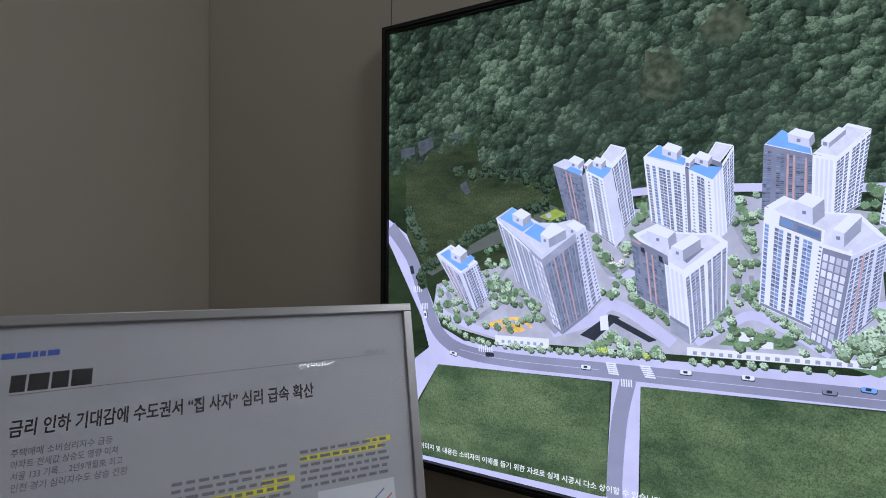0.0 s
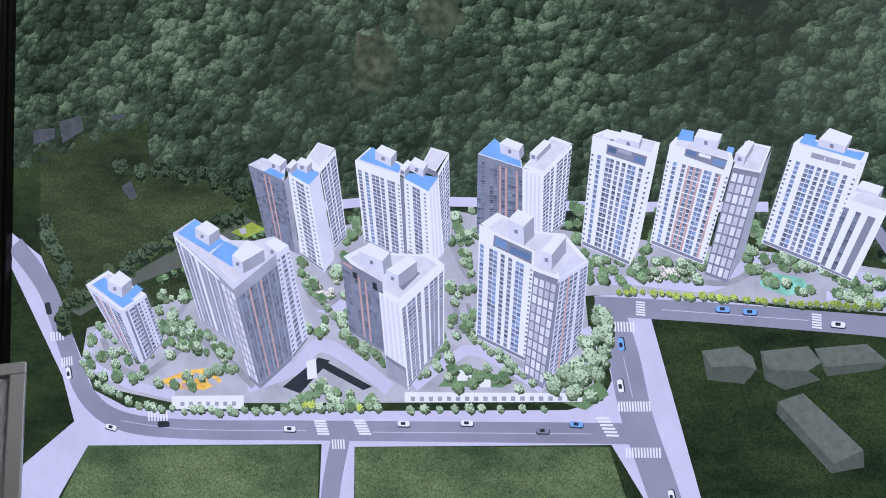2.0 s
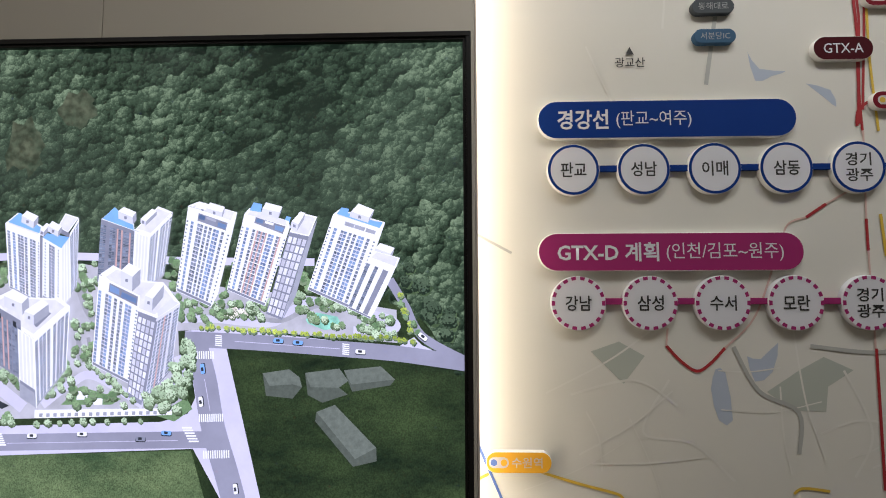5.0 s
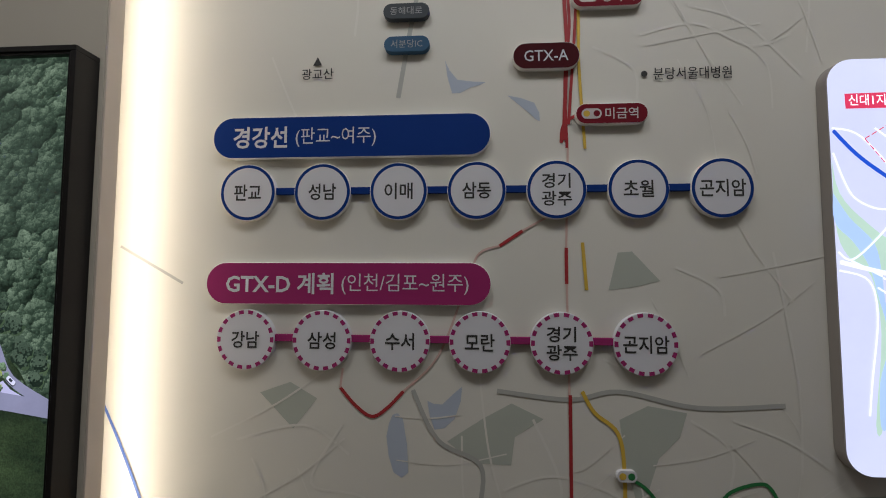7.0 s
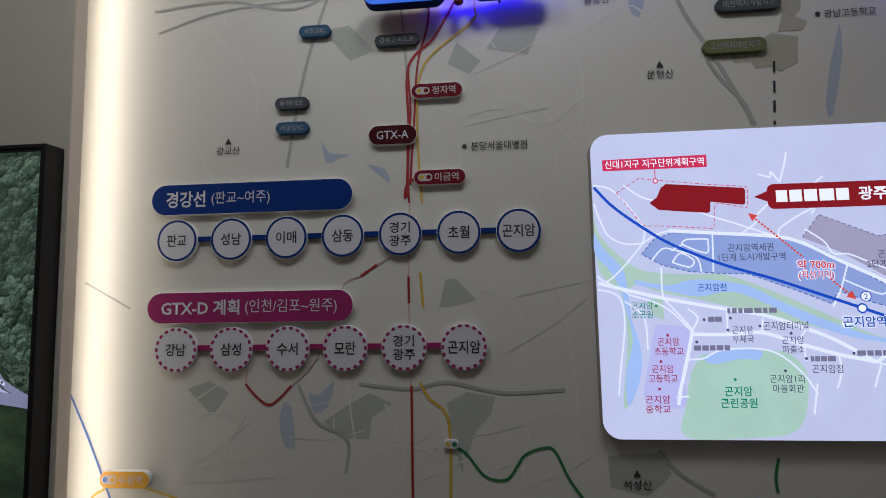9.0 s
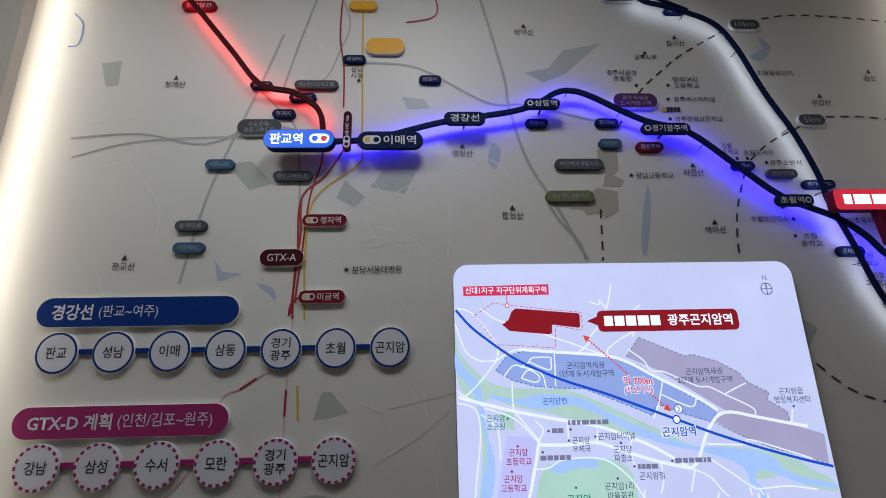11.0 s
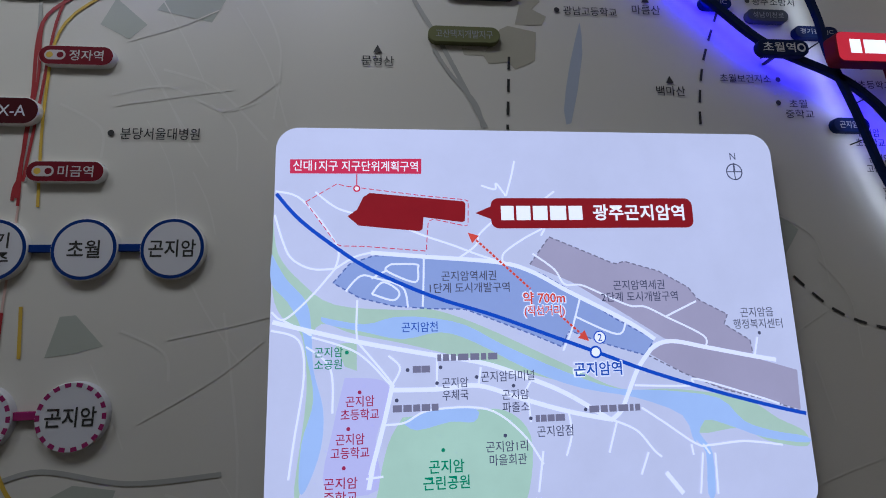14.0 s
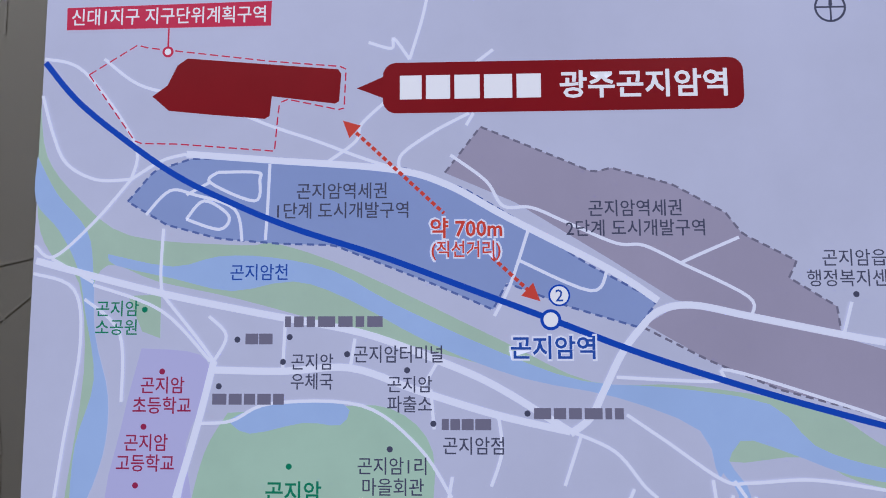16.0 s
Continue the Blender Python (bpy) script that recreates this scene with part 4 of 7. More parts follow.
    tower(8, [("roof", 0, (0.7330, 1.6900), (0.7580, 1.7430), (0.8060, 1.7310), (0.7850, 1.6780)), ("box", (0.7390, 1.7200), (0.7630, 1.7450), (0.7750, 1.7410), (0.7570, 1.7110), (0.7530, 1.6930)), ("fill", 4, (0.7850, 1.6790), (0.8070, 1.7250), (0.7530, 1.5240), (0.7200, 1.4630)),
              ("face", ((0.7330, 1.6910), (0.7850, 1.6790), (0.7190, 1.4630), (0.6760, 1.4790)), 10, "|p|p|p|p|", 3, {"top": 0.04, "foot": 0.985}),
              ("fill", 6, (0.7200, 1.7210), (0.7250, 1.7330), (0.7370, 1.7300), (0.7310, 1.7100)), ("roof", 0, (0.6130, 1.7400), (0.6260, 1.7550), (0.7310, 1.7200), (0.7350, 1.7030)), ("fill", 6, (0.6270, 1.7490), (0.6370, 1.7700), (0.6600, 1.7650), (0.6570, 1.7440)), ("box", (0.6610, 1.7540), (0.6700, 1.7700), (0.7140, 1.7580), (0.7070, 1.7430), (0.7030, 1.7270)),
              ("face", ((0.6130, 1.7400), (0.7350, 1.7050), (0.6740, 1.4980), (0.5720, 1.5410)), 18, "n| b|  g sgsgs bb |gs  n", 0, {"bands": 3, "spandrel": 2, "top": 0.15}),
              ("fill", 3, (0.6440, 1.7310), (0.7230, 1.7060), (0.7160, 1.6860), (0.6400, 1.7160)), ("fill", 7, (0.6470, 1.7280), (0.6650, 1.7220), (0.6620, 1.7130), (0.6440, 1.7180)), ("fill", 0, (0.6690, 1.7220), (0.6920, 1.7140), (0.6910, 1.7080), (0.6680, 1.7150)), ("fill", 7, (0.6960, 1.7100), (0.7200, 1.7020), (0.7150, 1.6910), (0.6940, 1.6980))])
    tower(8, [("roof", 0, (0.8480, 1.7370), (0.8640, 1.7500), (0.9850, 1.7150), (0.9730, 1.6970)), ("fill", 6, (0.8580, 1.7380), (0.8700, 1.7550), (0.8900, 1.7510), (0.8870, 1.7400), (0.9590, 1.7180), (0.9790, 1.7150), (0.9700, 1.7000)), ("box", (0.8950, 1.7440), (0.9150, 1.7650), (0.9560, 1.7480), (0.9440, 1.7280), (0.9400, 1.7140)),
              ("face", ((0.8480, 1.7370), (0.9730, 1.6980), (0.8990, 1.4900), (0.7840, 1.5410)), 18, "n| b|  gb g g bb |g  n", 0, {"bands": 3, "spandrel": 2, "top": 0.15}),
              ("fill", 4, (0.8810, 1.7180), (0.9610, 1.6920), (0.9580, 1.6830), (0.8780, 1.7080)), ("fill", 0, (0.9050, 1.7080), (0.9070, 1.7080), (0.9040, 1.7010), (0.9020, 1.7010)), ("fill", 0, (0.9330, 1.7000), (0.9360, 1.6990), (0.9330, 1.6910), (0.9300, 1.6920)), ("fill", 0, (0.9730, 1.6980), (0.9850, 1.7150), (0.9260, 1.5430), (0.8990, 1.4900)),
              ("box", (0.9600, 1.6470), (0.9720, 1.6610), (1.0100, 1.6480), (1.0000, 1.6330), (0.9950, 1.6150)), ("roof", 0, (0.9440, 1.6240), (0.9600, 1.6400), (1.0240, 1.6220), (1.0140, 1.5970)),
              ("face", ((0.9440, 1.6260), (1.0140, 1.5980), (0.9480, 1.4650), (0.8890, 1.4930)), 13, "g | g  |dd|  ", 0, {"top": 0.12, "spandrel": 3}), ("fill", 0, (1.0140, 1.5980), (1.0240, 1.6230), (0.9670, 1.4990), (0.9480, 1.4650))])
    # front row
    tower(14, [("roof", 0, (-0.6440, 1.4540), (-0.5910, 1.4860), (-0.5000, 1.4340), (-0.5570, 1.3960)), ("fill", 6, (-0.6290, 1.4550), (-0.6000, 1.4710), (-0.5280, 1.4190), (-0.5550, 1.4030)), ("fill", 6, (-0.5500, 1.4310), (-0.5240, 1.4560), (-0.5080, 1.4450), (-0.5310, 1.4240)), ("box", (-0.5920, 1.4630), (-0.5640, 1.4860), (-0.5350, 1.4670), (-0.5580, 1.4480), (-0.5560, 1.4260)),
               ("face", ((-0.6440, 1.4540), (-0.5570, 1.3960), (-0.5060, 1.2780), (-0.5660, 1.3320)), 14, "| gs gs gg |", 2, {"top": 0.09, "spandrel": 2}), ("face", ((-0.5570, 1.3960), (-0.5000, 1.4340), (-0.4580, 1.3290), (-0.5060, 1.2780)), 13, "  d ggd|g|n g", 2, {"top": 0.05, "spandrel": 2})])
    tower(14, [("roof", 2, (-0.4400, 1.5680), (-0.3900, 1.5990), (-0.3080, 1.5520), (-0.2510, 1.5500), (-0.2100, 1.5600), (-0.1760, 1.5390), (-0.2990, 1.4440)), ("fill", 6, (-0.4290, 1.5680), (-0.3880, 1.5980), (-0.3210, 1.5490), (-0.3560, 1.5250)), ("box", (-0.3890, 1.5790), (-0.3620, 1.5950), (-0.3330, 1.5770), (-0.3570, 1.5610), (-0.3550, 1.5400)), ("fill", 6, (-0.3510, 1.5220), (-0.3190, 1.5500), (-0.2720, 1.5270), (-0.3020, 1.4930)),
               ("box", (-0.3040, 1.5190), (-0.2690, 1.5520), (-0.2320, 1.5310), (-0.2800, 1.5040), (-0.2770, 1.4790)), ("box", (-0.2300, 1.5440), (-0.2080, 1.5580), (-0.1780, 1.5400), (-0.2000, 1.5240), (-0.1970, 1.5070)),
               ("face", ((-0.4400, 1.5680), (-0.3320, 1.4710), (-0.2880, 1.3180), (-0.3730, 1.3760)), 20, "|g|gg|g| gg|gg|g", 0, {"spandrel": 2, "top": 0.06}), ("face", ((-0.3350, 1.4750), (-0.2990, 1.4450), (-0.2370, 1.2330), (-0.2620, 1.2530)), 10, "|p|p|p|", 4, {"top": 0.05}),
               ("face", ((-0.2990, 1.4450), (-0.2050, 1.5210), (-0.1660, 1.2970), (-0.2370, 1.2330)), 20, "d|gg|gsgg|gsgg|gg|g", 4, {"top": 0.10, "spandrel": 3}), ("face", ((-0.2050, 1.5210), (-0.1770, 1.5400), (-0.1320, 1.3400), (-0.1660, 1.2970)), 20, "n|g|n", 2, {"spandrel": 2})])
    tower(14, [("roof", 0, (-0.0570, 1.5160), (-0.0040, 1.5420), (0.0440, 1.5230), (0.1310, 1.5190), (0.1580, 1.4990), (0.0650, 1.4150), (0.0200, 1.4420)), ("box", (-0.0230, 1.5270), (0.0000, 1.5460), (0.0440, 1.5240), (0.0270, 1.5060), (0.0310, 1.4770)), ("fill", 3, (0.0610, 1.4530), (0.0990, 1.4850), (0.1080, 1.4810), (0.0710, 1.4440)), ("box", (0.0350, 1.4870), (0.0820, 1.5190), (0.1000, 1.5050), (0.0610, 1.4760), (0.0630, 1.4500)),
               ("face", ((-0.0620, 1.5120), (0.0270, 1.4620), (0.0400, 1.3090), (-0.0430, 1.3580)), 16, "gg|d|gs|gsg|gg|g", 3, {"top": 0.13}), ("fill", 8, (-0.0370, 1.4840), (-0.0280, 1.4810), (-0.0260, 1.4660), (-0.0360, 1.4730)), ("fill", 8, (0.0060, 1.4630), (0.0150, 1.4580), (0.0170, 1.4430), (0.0070, 1.4480)), ("fill", 5, (-0.0580, 1.5060), (-0.0370, 1.4940), (-0.0370, 1.4880), (-0.0580, 1.5010)),
               ("face", ((0.0200, 1.4420), (0.0650, 1.4150), (0.0820, 1.2380), (0.0370, 1.2660)), 1, " l l l l ", 0, {"top": 0.02, "foot": 0.74}), ("fill", 4, (0.0340, 1.3020), (0.0750, 1.2760), (0.0820, 1.2380), (0.0370, 1.2660)), ("face", ((0.0650, 1.4150), (0.1580, 1.4990), (0.1570, 1.3370), (0.0820, 1.2380)), 19, "|g|gg|g |g|gg|g|", 0, {"top": 0.06, "spandrel": 2})])
    tower(14, [("roof", 0, (0.2340, 1.5830), (0.2680, 1.6060), (0.3490, 1.5660), (0.4040, 1.5610), (0.4510, 1.5060), (0.3900, 1.4660), (0.3410, 1.4860)), ("fill", 2, (0.3910, 1.4860), (0.4260, 1.5170), (0.4470, 1.5060), (0.3930, 1.4710)), ("box", (0.2900, 1.5920), (0.3100, 1.6120), (0.3420, 1.5960), (0.3210, 1.5760), (0.3220, 1.5370)),
               ("face", ((0.2310, 1.5820), (0.3440, 1.5260), (0.3240, 1.3000), (0.2230, 1.3490)), 20, "|b|  gb |g| g| bb | n", 0, {"bands": 0, "spandrel": 2, "top": 0.16}), ("fill", 3, (0.2610, 1.5600), (0.3380, 1.5240), (0.3370, 1.4990), (0.2590, 1.5370)), ("fill", 7, (0.2630, 1.5550), (0.2880, 1.5440), (0.2880, 1.5280), (0.2620, 1.5380)), ("fill", 7, (0.2950, 1.5370), (0.3350, 1.5190), (0.3340, 1.5060), (0.2930, 1.5230)),
               ("box", (0.3570, 1.5270), (0.3880, 1.5620), (0.4070, 1.5550), (0.3780, 1.5180), (0.3770, 1.4860)), ("face", ((0.3410, 1.4860), (0.3900, 1.4680), (0.3590, 1.2460), (0.3190, 1.2700)), 11, "|p|p|p|p|", 3, {"top": 0.05}), ("face", ((0.3900, 1.4680), (0.4510, 1.5060), (0.4350, 1.3360), (0.3590, 1.2460)), 20, "d|g|gsg|g |gg|", 2, {"top": 0.04, "spandrel": 2})])


towers()


def plants_and_cars():
    green, mixed = [F_TREE], [F_TREE, F_SHRUB]
    garden("printed_garden", [(-0.628, 1.344), (-0.550, 1.371), (-0.480, 1.411), (-0.340, 1.361), (-0.270, 1.248), (-0.338, 1.228), (-0.434, 1.216), (-0.589, 1.241), (-0.648, 1.285)], 40, 0.0119, 4.4, mixed, 31)
    garden("printed_garden", [(-0.487, 1.437), (-0.369, 1.463), (-0.341, 1.412), (-0.381, 1.335), (-0.458, 1.359)], 15, 0.0112, 4.4, mixed, 32)
    garden("printed_garden", [(-0.153, 1.514), (-0.048, 1.526), (-0.047, 1.364), (0.055, 1.292), (0.004, 1.291), (-0.099, 1.351), (-0.165, 1.338)], 27, 0.0112, 4.4, mixed, 33)
    garden("printed_garden", [(0.155, 1.586), (0.224, 1.573), (0.223, 1.367), (0.168, 1.294), (0.106, 1.257), (0.168, 1.415)], 22, 0.0112, 4.4, mixed, 34)
    garden("printed_garden", [(0.205, 1.367), (0.337, 1.262), (0.301, 1.235), (0.155, 1.246), (0.168, 1.306)], 15, 0.0112, 4.4, mixed, 35)
    garden("printed_garden", [(0.411, 1.524), (0.573, 1.488), (0.561, 1.441), (0.457, 1.453)], 18, 0.0112, 4.4, [F_SHRUB], 36)
    garden("printed_garden", [(0.562, 1.523), (0.686, 1.488), (0.675, 1.465), (0.539, 1.470)], 10, 0.0112, 4.4, mixed, 37)
    garden("printed_garden", [(0.754, 1.522), (0.894, 1.488), (1.010, 1.465), (1.039, 1.421), (0.903, 1.426), (0.763, 1.454)], 36, 0.0106, 4.4, mixed, 38)
    garden("printed_garden", [(0.373, 1.251), (0.421, 1.322), (0.457, 1.417), (0.492, 1.406), (0.491, 1.324), (0.455, 1.230), (0.408, 1.211)], 34, 0.0131, 22, green, 39)
    garden("printed_garden", [(-0.177, 1.194), (-0.111, 1.252), (0.005, 1.224), (0.043, 1.197)], 30, 0.0112, 8, mixed, 40)
    garden("printed_garden", [(-0.075, 1.614), (-0.023, 1.626), (-0.016, 1.576), (-0.048, 1.526)], 6, 0.0112, 4.4, [F_SHRUB], 41)
    garden("printed_garden", [(0.168, 1.635), (0.230, 1.634), (0.224, 1.561), (0.168, 1.562)], 6, 0.0112, 4.4, mixed, 42)
    garden("printed_garden", [(0.412, 1.632), (0.459, 1.631), (0.440, 1.536), (0.405, 1.560)], 6, 0.0112, 4.4, [F_SHRUB], 43)
    garden("printed_garden", [(0.755, 1.603), (0.805, 1.614), (0.792, 1.534), (0.754, 1.545)], 6, 0.0112, 4.4, [F_SHRUB], 44)
    grove("printed_street_greenery", [(-0.627, 1.325), (-0.641, 1.279), (-0.589, 1.228), (-0.503, 1.192), (-0.392, 1.185), (-0.176, 1.191)], 0.020, 0.010, 22, [F_TREE], 3, 0.004)
    grove("printed_street_greenery", [(-0.183, 1.194), (-0.098, 1.200), (0.030, 1.201)], 0.018, 0.011, 22, [F_TREE, F_LIME, F_SHRUB], 5, 0.004)
    grove("printed_street_greenery", [(0.087, 1.199), (0.253, 1.205), (0.373, 1.207)], 0.034, 0.010, 22, [F_TREE], 7, 0.002)
    grove("printed_street_greenery", [(0.474, 1.400), (0.485, 1.359), (0.473, 1.312), (0.438, 1.264), (0.391, 1.263), (0.362, 1.298)], 0.019, 0.011, 22, [F_TREE], 8, 0.008)
    grove("printed_lime_hedge", [(0.510, 1.444), (0.652, 1.436), (0.817, 1.425), (0.977, 1.418), (1.060, 1.410)], 0.017, 0.0085, 22, [F_LIME], 9, 0.003)
    grove("printed_shrubbery", [(0.423, 1.524), (0.539, 1.500), (0.653, 1.500), (0.765, 1.522), (0.905, 1.488), (0.999, 1.454)], 0.014, 0.011, 4.4, [F_SHRUB, F_TREE], 10, 0.010)
    grove("printed_blossom", [(0.568, 1.476), (0.602, 1.482), (0.647, 1.476)], 0.009, 0.010, 4.4, [F_BLOSSOM], 11, 0.010)
    grove("printed_blossom", [(-0.113, 1.451), (-0.087, 1.432), (-0.074, 1.463)], 0.010, 0.009, 4.4, [F_BLOSSOM], 12, 0.008)
    grove("printed_shrubbery", [(-0.606, 1.358), (-0.520, 1.307), (-0.436, 1.347), (-0.339, 1.310), (-0.298, 1.260)], 0.013, 0.010, 4.4, [F_TREE, F_SHRUB], 13, 0.016)
    grove("printed_shrubbery", [(-0.459, 1.424), (-0.395, 1.360), (-0.298, 1.285)], 0.012, 0.009, 4.4, [F_TREE, F_SHRUB], 14, 0.014)
    grove("printed_shrubbery", [(-0.153, 1.488), (-0.073, 1.389), (-0.021, 1.315), (0.030, 1.304)], 0.013, 0.009, 4.4, [F_TREE, F_SHRUB], 15, 0.012)
    grove("printed_shrubbery", [(0.106, 1.269), (0.155, 1.342), (0.180, 1.415), (0.205, 1.488), (0.180, 1.562)], 0.014, 0.009, 4.4, [F_TREE, F_SHRUB], 16, 0.010)
    grove("printed_shrubbery", [(0.217, 1.343), (0.278, 1.308), (0.337, 1.262)], 0.013, 0.009, 22, [F_TREE], 17, 0.006)
    grove("printed_shrubbery", [(0.562, 1.523), (0.586, 1.570), (0.587, 1.617)], 0.012, 0.009, 4.4, [F_SHRUB], 18, 0.008)
    grove("printed_shrubbery", [(1.022, 1.521), (1.041, 1.466), (1.070, 1.421)], 0.013, 0.010, 4.4, [F_LIME, F_SHRUB], 19, 0.008)
    grove("printed_hedge", [(-0.708, 1.356), (-0.680, 1.409), (-0.552, 1.502), (-0.413, 1.566), (-0.275, 1.610)], 0.011, 0.017, 4.4, [F_WOODLIT, F_WOOD], 20, 0.012, F_WOODDARK)
    grove("printed_hedge", [(-0.467, 1.463), (-0.302, 1.540), (-0.207, 1.577)], 0.02, 0.009, 4.4, [F_SHRUB], 21, 0.006, F_WOODDARK)
    grove("printed_hedge", [(-0.587, 1.727), (-0.486, 1.711), (-0.345, 1.689), (-0.276, 1.642)], 0.014, 0.014, 3, [F_WOODLIT, F_WOOD], 22, 0.016, F_WOODDARK)
    grove("printed_hedge", [(-0.759, 1.582), (-0.713, 1.529), (-0.696, 1.462)], 0.014, 0.018, 3, [F_WOOD], 23, 0.014, F_WOODDARK)
    grove("printed_hedge", [(1.034, 1.577), (1.084, 1.521), (1.123, 1.466), (1.142, 1.422)], 0.014, 0.020, 3, [F_WOOD], 24, 0.03, F_WOODDARK)
    for (x, z), turn, col in ((((-0.580, 1.141)), -12, G_WHITE), (((-0.683, 1.257)), 100, G_WHITE), (((-0.458, 1.152)), 3, G_DARK), (((-0.173, 1.149)), 0, G_WHITE), (((0.072, 1.167)), 0, G_WHITE), (((0.204, 1.172)), 0, G_WHITE), (((0.358, 1.161)), 0, G_SLATE), (((0.425, 1.176)), -3, G_BLUE), (((0.514, 1.338)), 98, G_BLUE), (((0.512, 1.255)), 98, G_WHITE), (((0.710, 1.410)), -4, G_BLUE), (((0.761, 1.405)), -4, G_BLUE), (((0.923, 1.382)), -5, G_WHITE), (((1.083, 1.420)), -40, G_WHITE), (((0.608, 1.039)), 100, G_WHITE), (((-0.736, 1.400)), 105, G_DARK)):
        car(x, z, turn, col)


plants_and_cars()

# ---- printed map ----
PY = MAP_Y - 0.0006   # prints on the film
SHEET = [0]


def sheet(k):
    SHEET[0] += 1
    return PY - 0.0003 * k - 0.000012 * SHEET[0]


def print_line(name, pts, w, material, k=0, dash=None, soft=True):
    return part(name, ribbon(bmesh.new(), pts, w, sheet(k), 0, dash, 6, soft), material, map_wall)


def print_patch(name, pts, material, k=0, n=2):
    pts = list(pts)
    closed = smooth(pts + [pts[0]], n)[:-1]
    bm = bmesh.new()
    flat(bm, closed, sheet(k))
    return part(name, bm, material, map_wall)


def printed_map():
    # lakes, parks and districts
    for pts in ([(1.943, 1.295), (1.971, 1.286), (1.987, 1.146), (1.947, 1.145), (1.927, 1.238)], [(2.037, 1.334), (2.077, 1.325), (2.130, 1.373), (2.110, 1.288), (2.057, 1.259)], [(2.082, 2.272), (2.116, 2.217), (2.196, 2.208), (2.152, 2.193), (2.102, 2.178)],
                [(2.255, 2.168), (2.328, 2.146), (2.343, 2.093), (2.313, 2.118)], [(3.951, 2.600), (3.952, 2.491), (3.902, 2.269), (3.882, 2.308), (3.912, 2.465)],
                [(4.606, 3.393), (4.674, 3.325), (4.605, 3.240), (4.552, 3.273), (4.630, 3.314)], [(3.262, 2.804), (3.299, 2.761), (3.270, 2.669), (3.234, 2.719)]):
        print_patch("printed_lake", pts, LAKE)
    for pts in ([(1.574, 1.347), (1.659, 1.377), (1.735, 1.334), (1.670, 1.252)], [(2.090, 1.229), (2.184, 1.290), (2.261, 1.332), (2.345, 1.293), (2.269, 1.245), (2.259, 1.172), (2.163, 1.175)], [(2.539, 1.296), (2.612, 1.333), (2.710, 1.317), (2.690, 1.254), (2.636, 1.200), (2.588, 1.057), (2.555, 1.171)],
                [(2.518, 1.632), (2.544, 1.732), (2.581, 1.735), (2.652, 1.657), (2.583, 1.640)], [(3.085, 1.119), (3.278, 1.134), (3.291, 1.060), (3.209, 0.987), (3.090, 1.018)], [(2.087, 2.701), (2.192, 2.714), (2.290, 2.607), (2.195, 2.574)],
                [(2.568, 2.538), (2.604, 2.621), (2.692, 2.541), (2.647, 2.495)], [(2.714, 2.588), (2.772, 2.673), (2.912, 2.653), (2.865, 2.555)], [(2.850, 3.038), (2.954, 3.024), (2.981, 2.979), (2.877, 2.973)],
                [(3.433, 3.171), (3.551, 3.197), (3.628, 3.296), (3.816, 3.338), (3.631, 3.166), (3.518, 3.118)], [(1.465, 3.209), (1.554, 3.225), (1.559, 3.092), (1.503, 3.086)], [(5.167, 2.764), (5.265, 2.748), (5.226, 2.668), (5.160, 2.689)],
                [(4.496, 2.018), (4.580, 1.944), (4.523, 1.864), (4.487, 1.923)], [(4.984, 2.003), (5.131, 2.049), (5.199, 1.948), (5.103, 1.878)]):
        print_patch("printed_park", pts, PARK, 0, 1)
    for pts in ([(3.737, 2.766), (3.831, 2.772), (3.828, 2.664), (3.802, 2.638), (3.846, 2.615), (3.830, 2.584), (3.746, 2.584), (3.764, 2.653), (3.738, 2.684)], [(3.581, 2.502), (3.651, 2.491), (3.699, 2.566), (3.724, 2.579), (3.811, 2.561), (3.803, 2.466), (3.741, 2.436), (3.719, 2.459), (3.660, 2.452), (3.645, 2.479), (3.587, 2.479)]):
        print_patch("printed_district", pts, DISTRICT, 1, 1)
    # pale minor roads
    for pts in ([(2.239, 1.108), (2.371, 1.148), (2.535, 1.100), (2.623, 1.015)], [(2.718, 1.299), (2.820, 1.214), (2.798, 1.040), (2.898, 0.972)], [(1.805, 1.264), (1.723, 1.110), (1.867, 1.077), (1.986, 0.970)], [(2.488, 2.300), (2.595, 2.235), (2.604, 2.150)],
                [(2.745, 2.407), (2.888, 2.354), (3.030, 2.204)], [(4.041, 3.074), (4.197, 3.170), (4.430, 3.172), (4.618, 3.376)], [(2.446, 3.345), (2.563, 3.128), (2.498, 2.949)], [(3.081, 2.638), (3.234, 2.719), (3.332, 2.635)],
                [(2.317, 1.292), (2.389, 1.113), (2.332, 0.985)], [(2.692, 1.693), (2.797, 1.637), (2.813, 1.566)], [(2.823, 1.301), (2.957, 1.251), (3.055, 1.185)], [(1.511, 1.219), (1.702, 1.262), (1.826, 1.188)], [(4.617, 3.446), (4.680, 3.308), (4.613, 3.207), (4.486, 3.239)],
                [(1.645, 2.731), (1.816, 2.524), (1.823, 2.352)], [(4.459, 3.172), (4.347, 2.950), (4.384, 2.768)], [(2.616, 2.329), (2.763, 2.356), (2.904, 2.289), (3.010, 2.318)]):
        print_line("printed_minor_road", pts, 0.007, ROADPALE)
    # faint web of town streets
    rnd = random.Random(8)
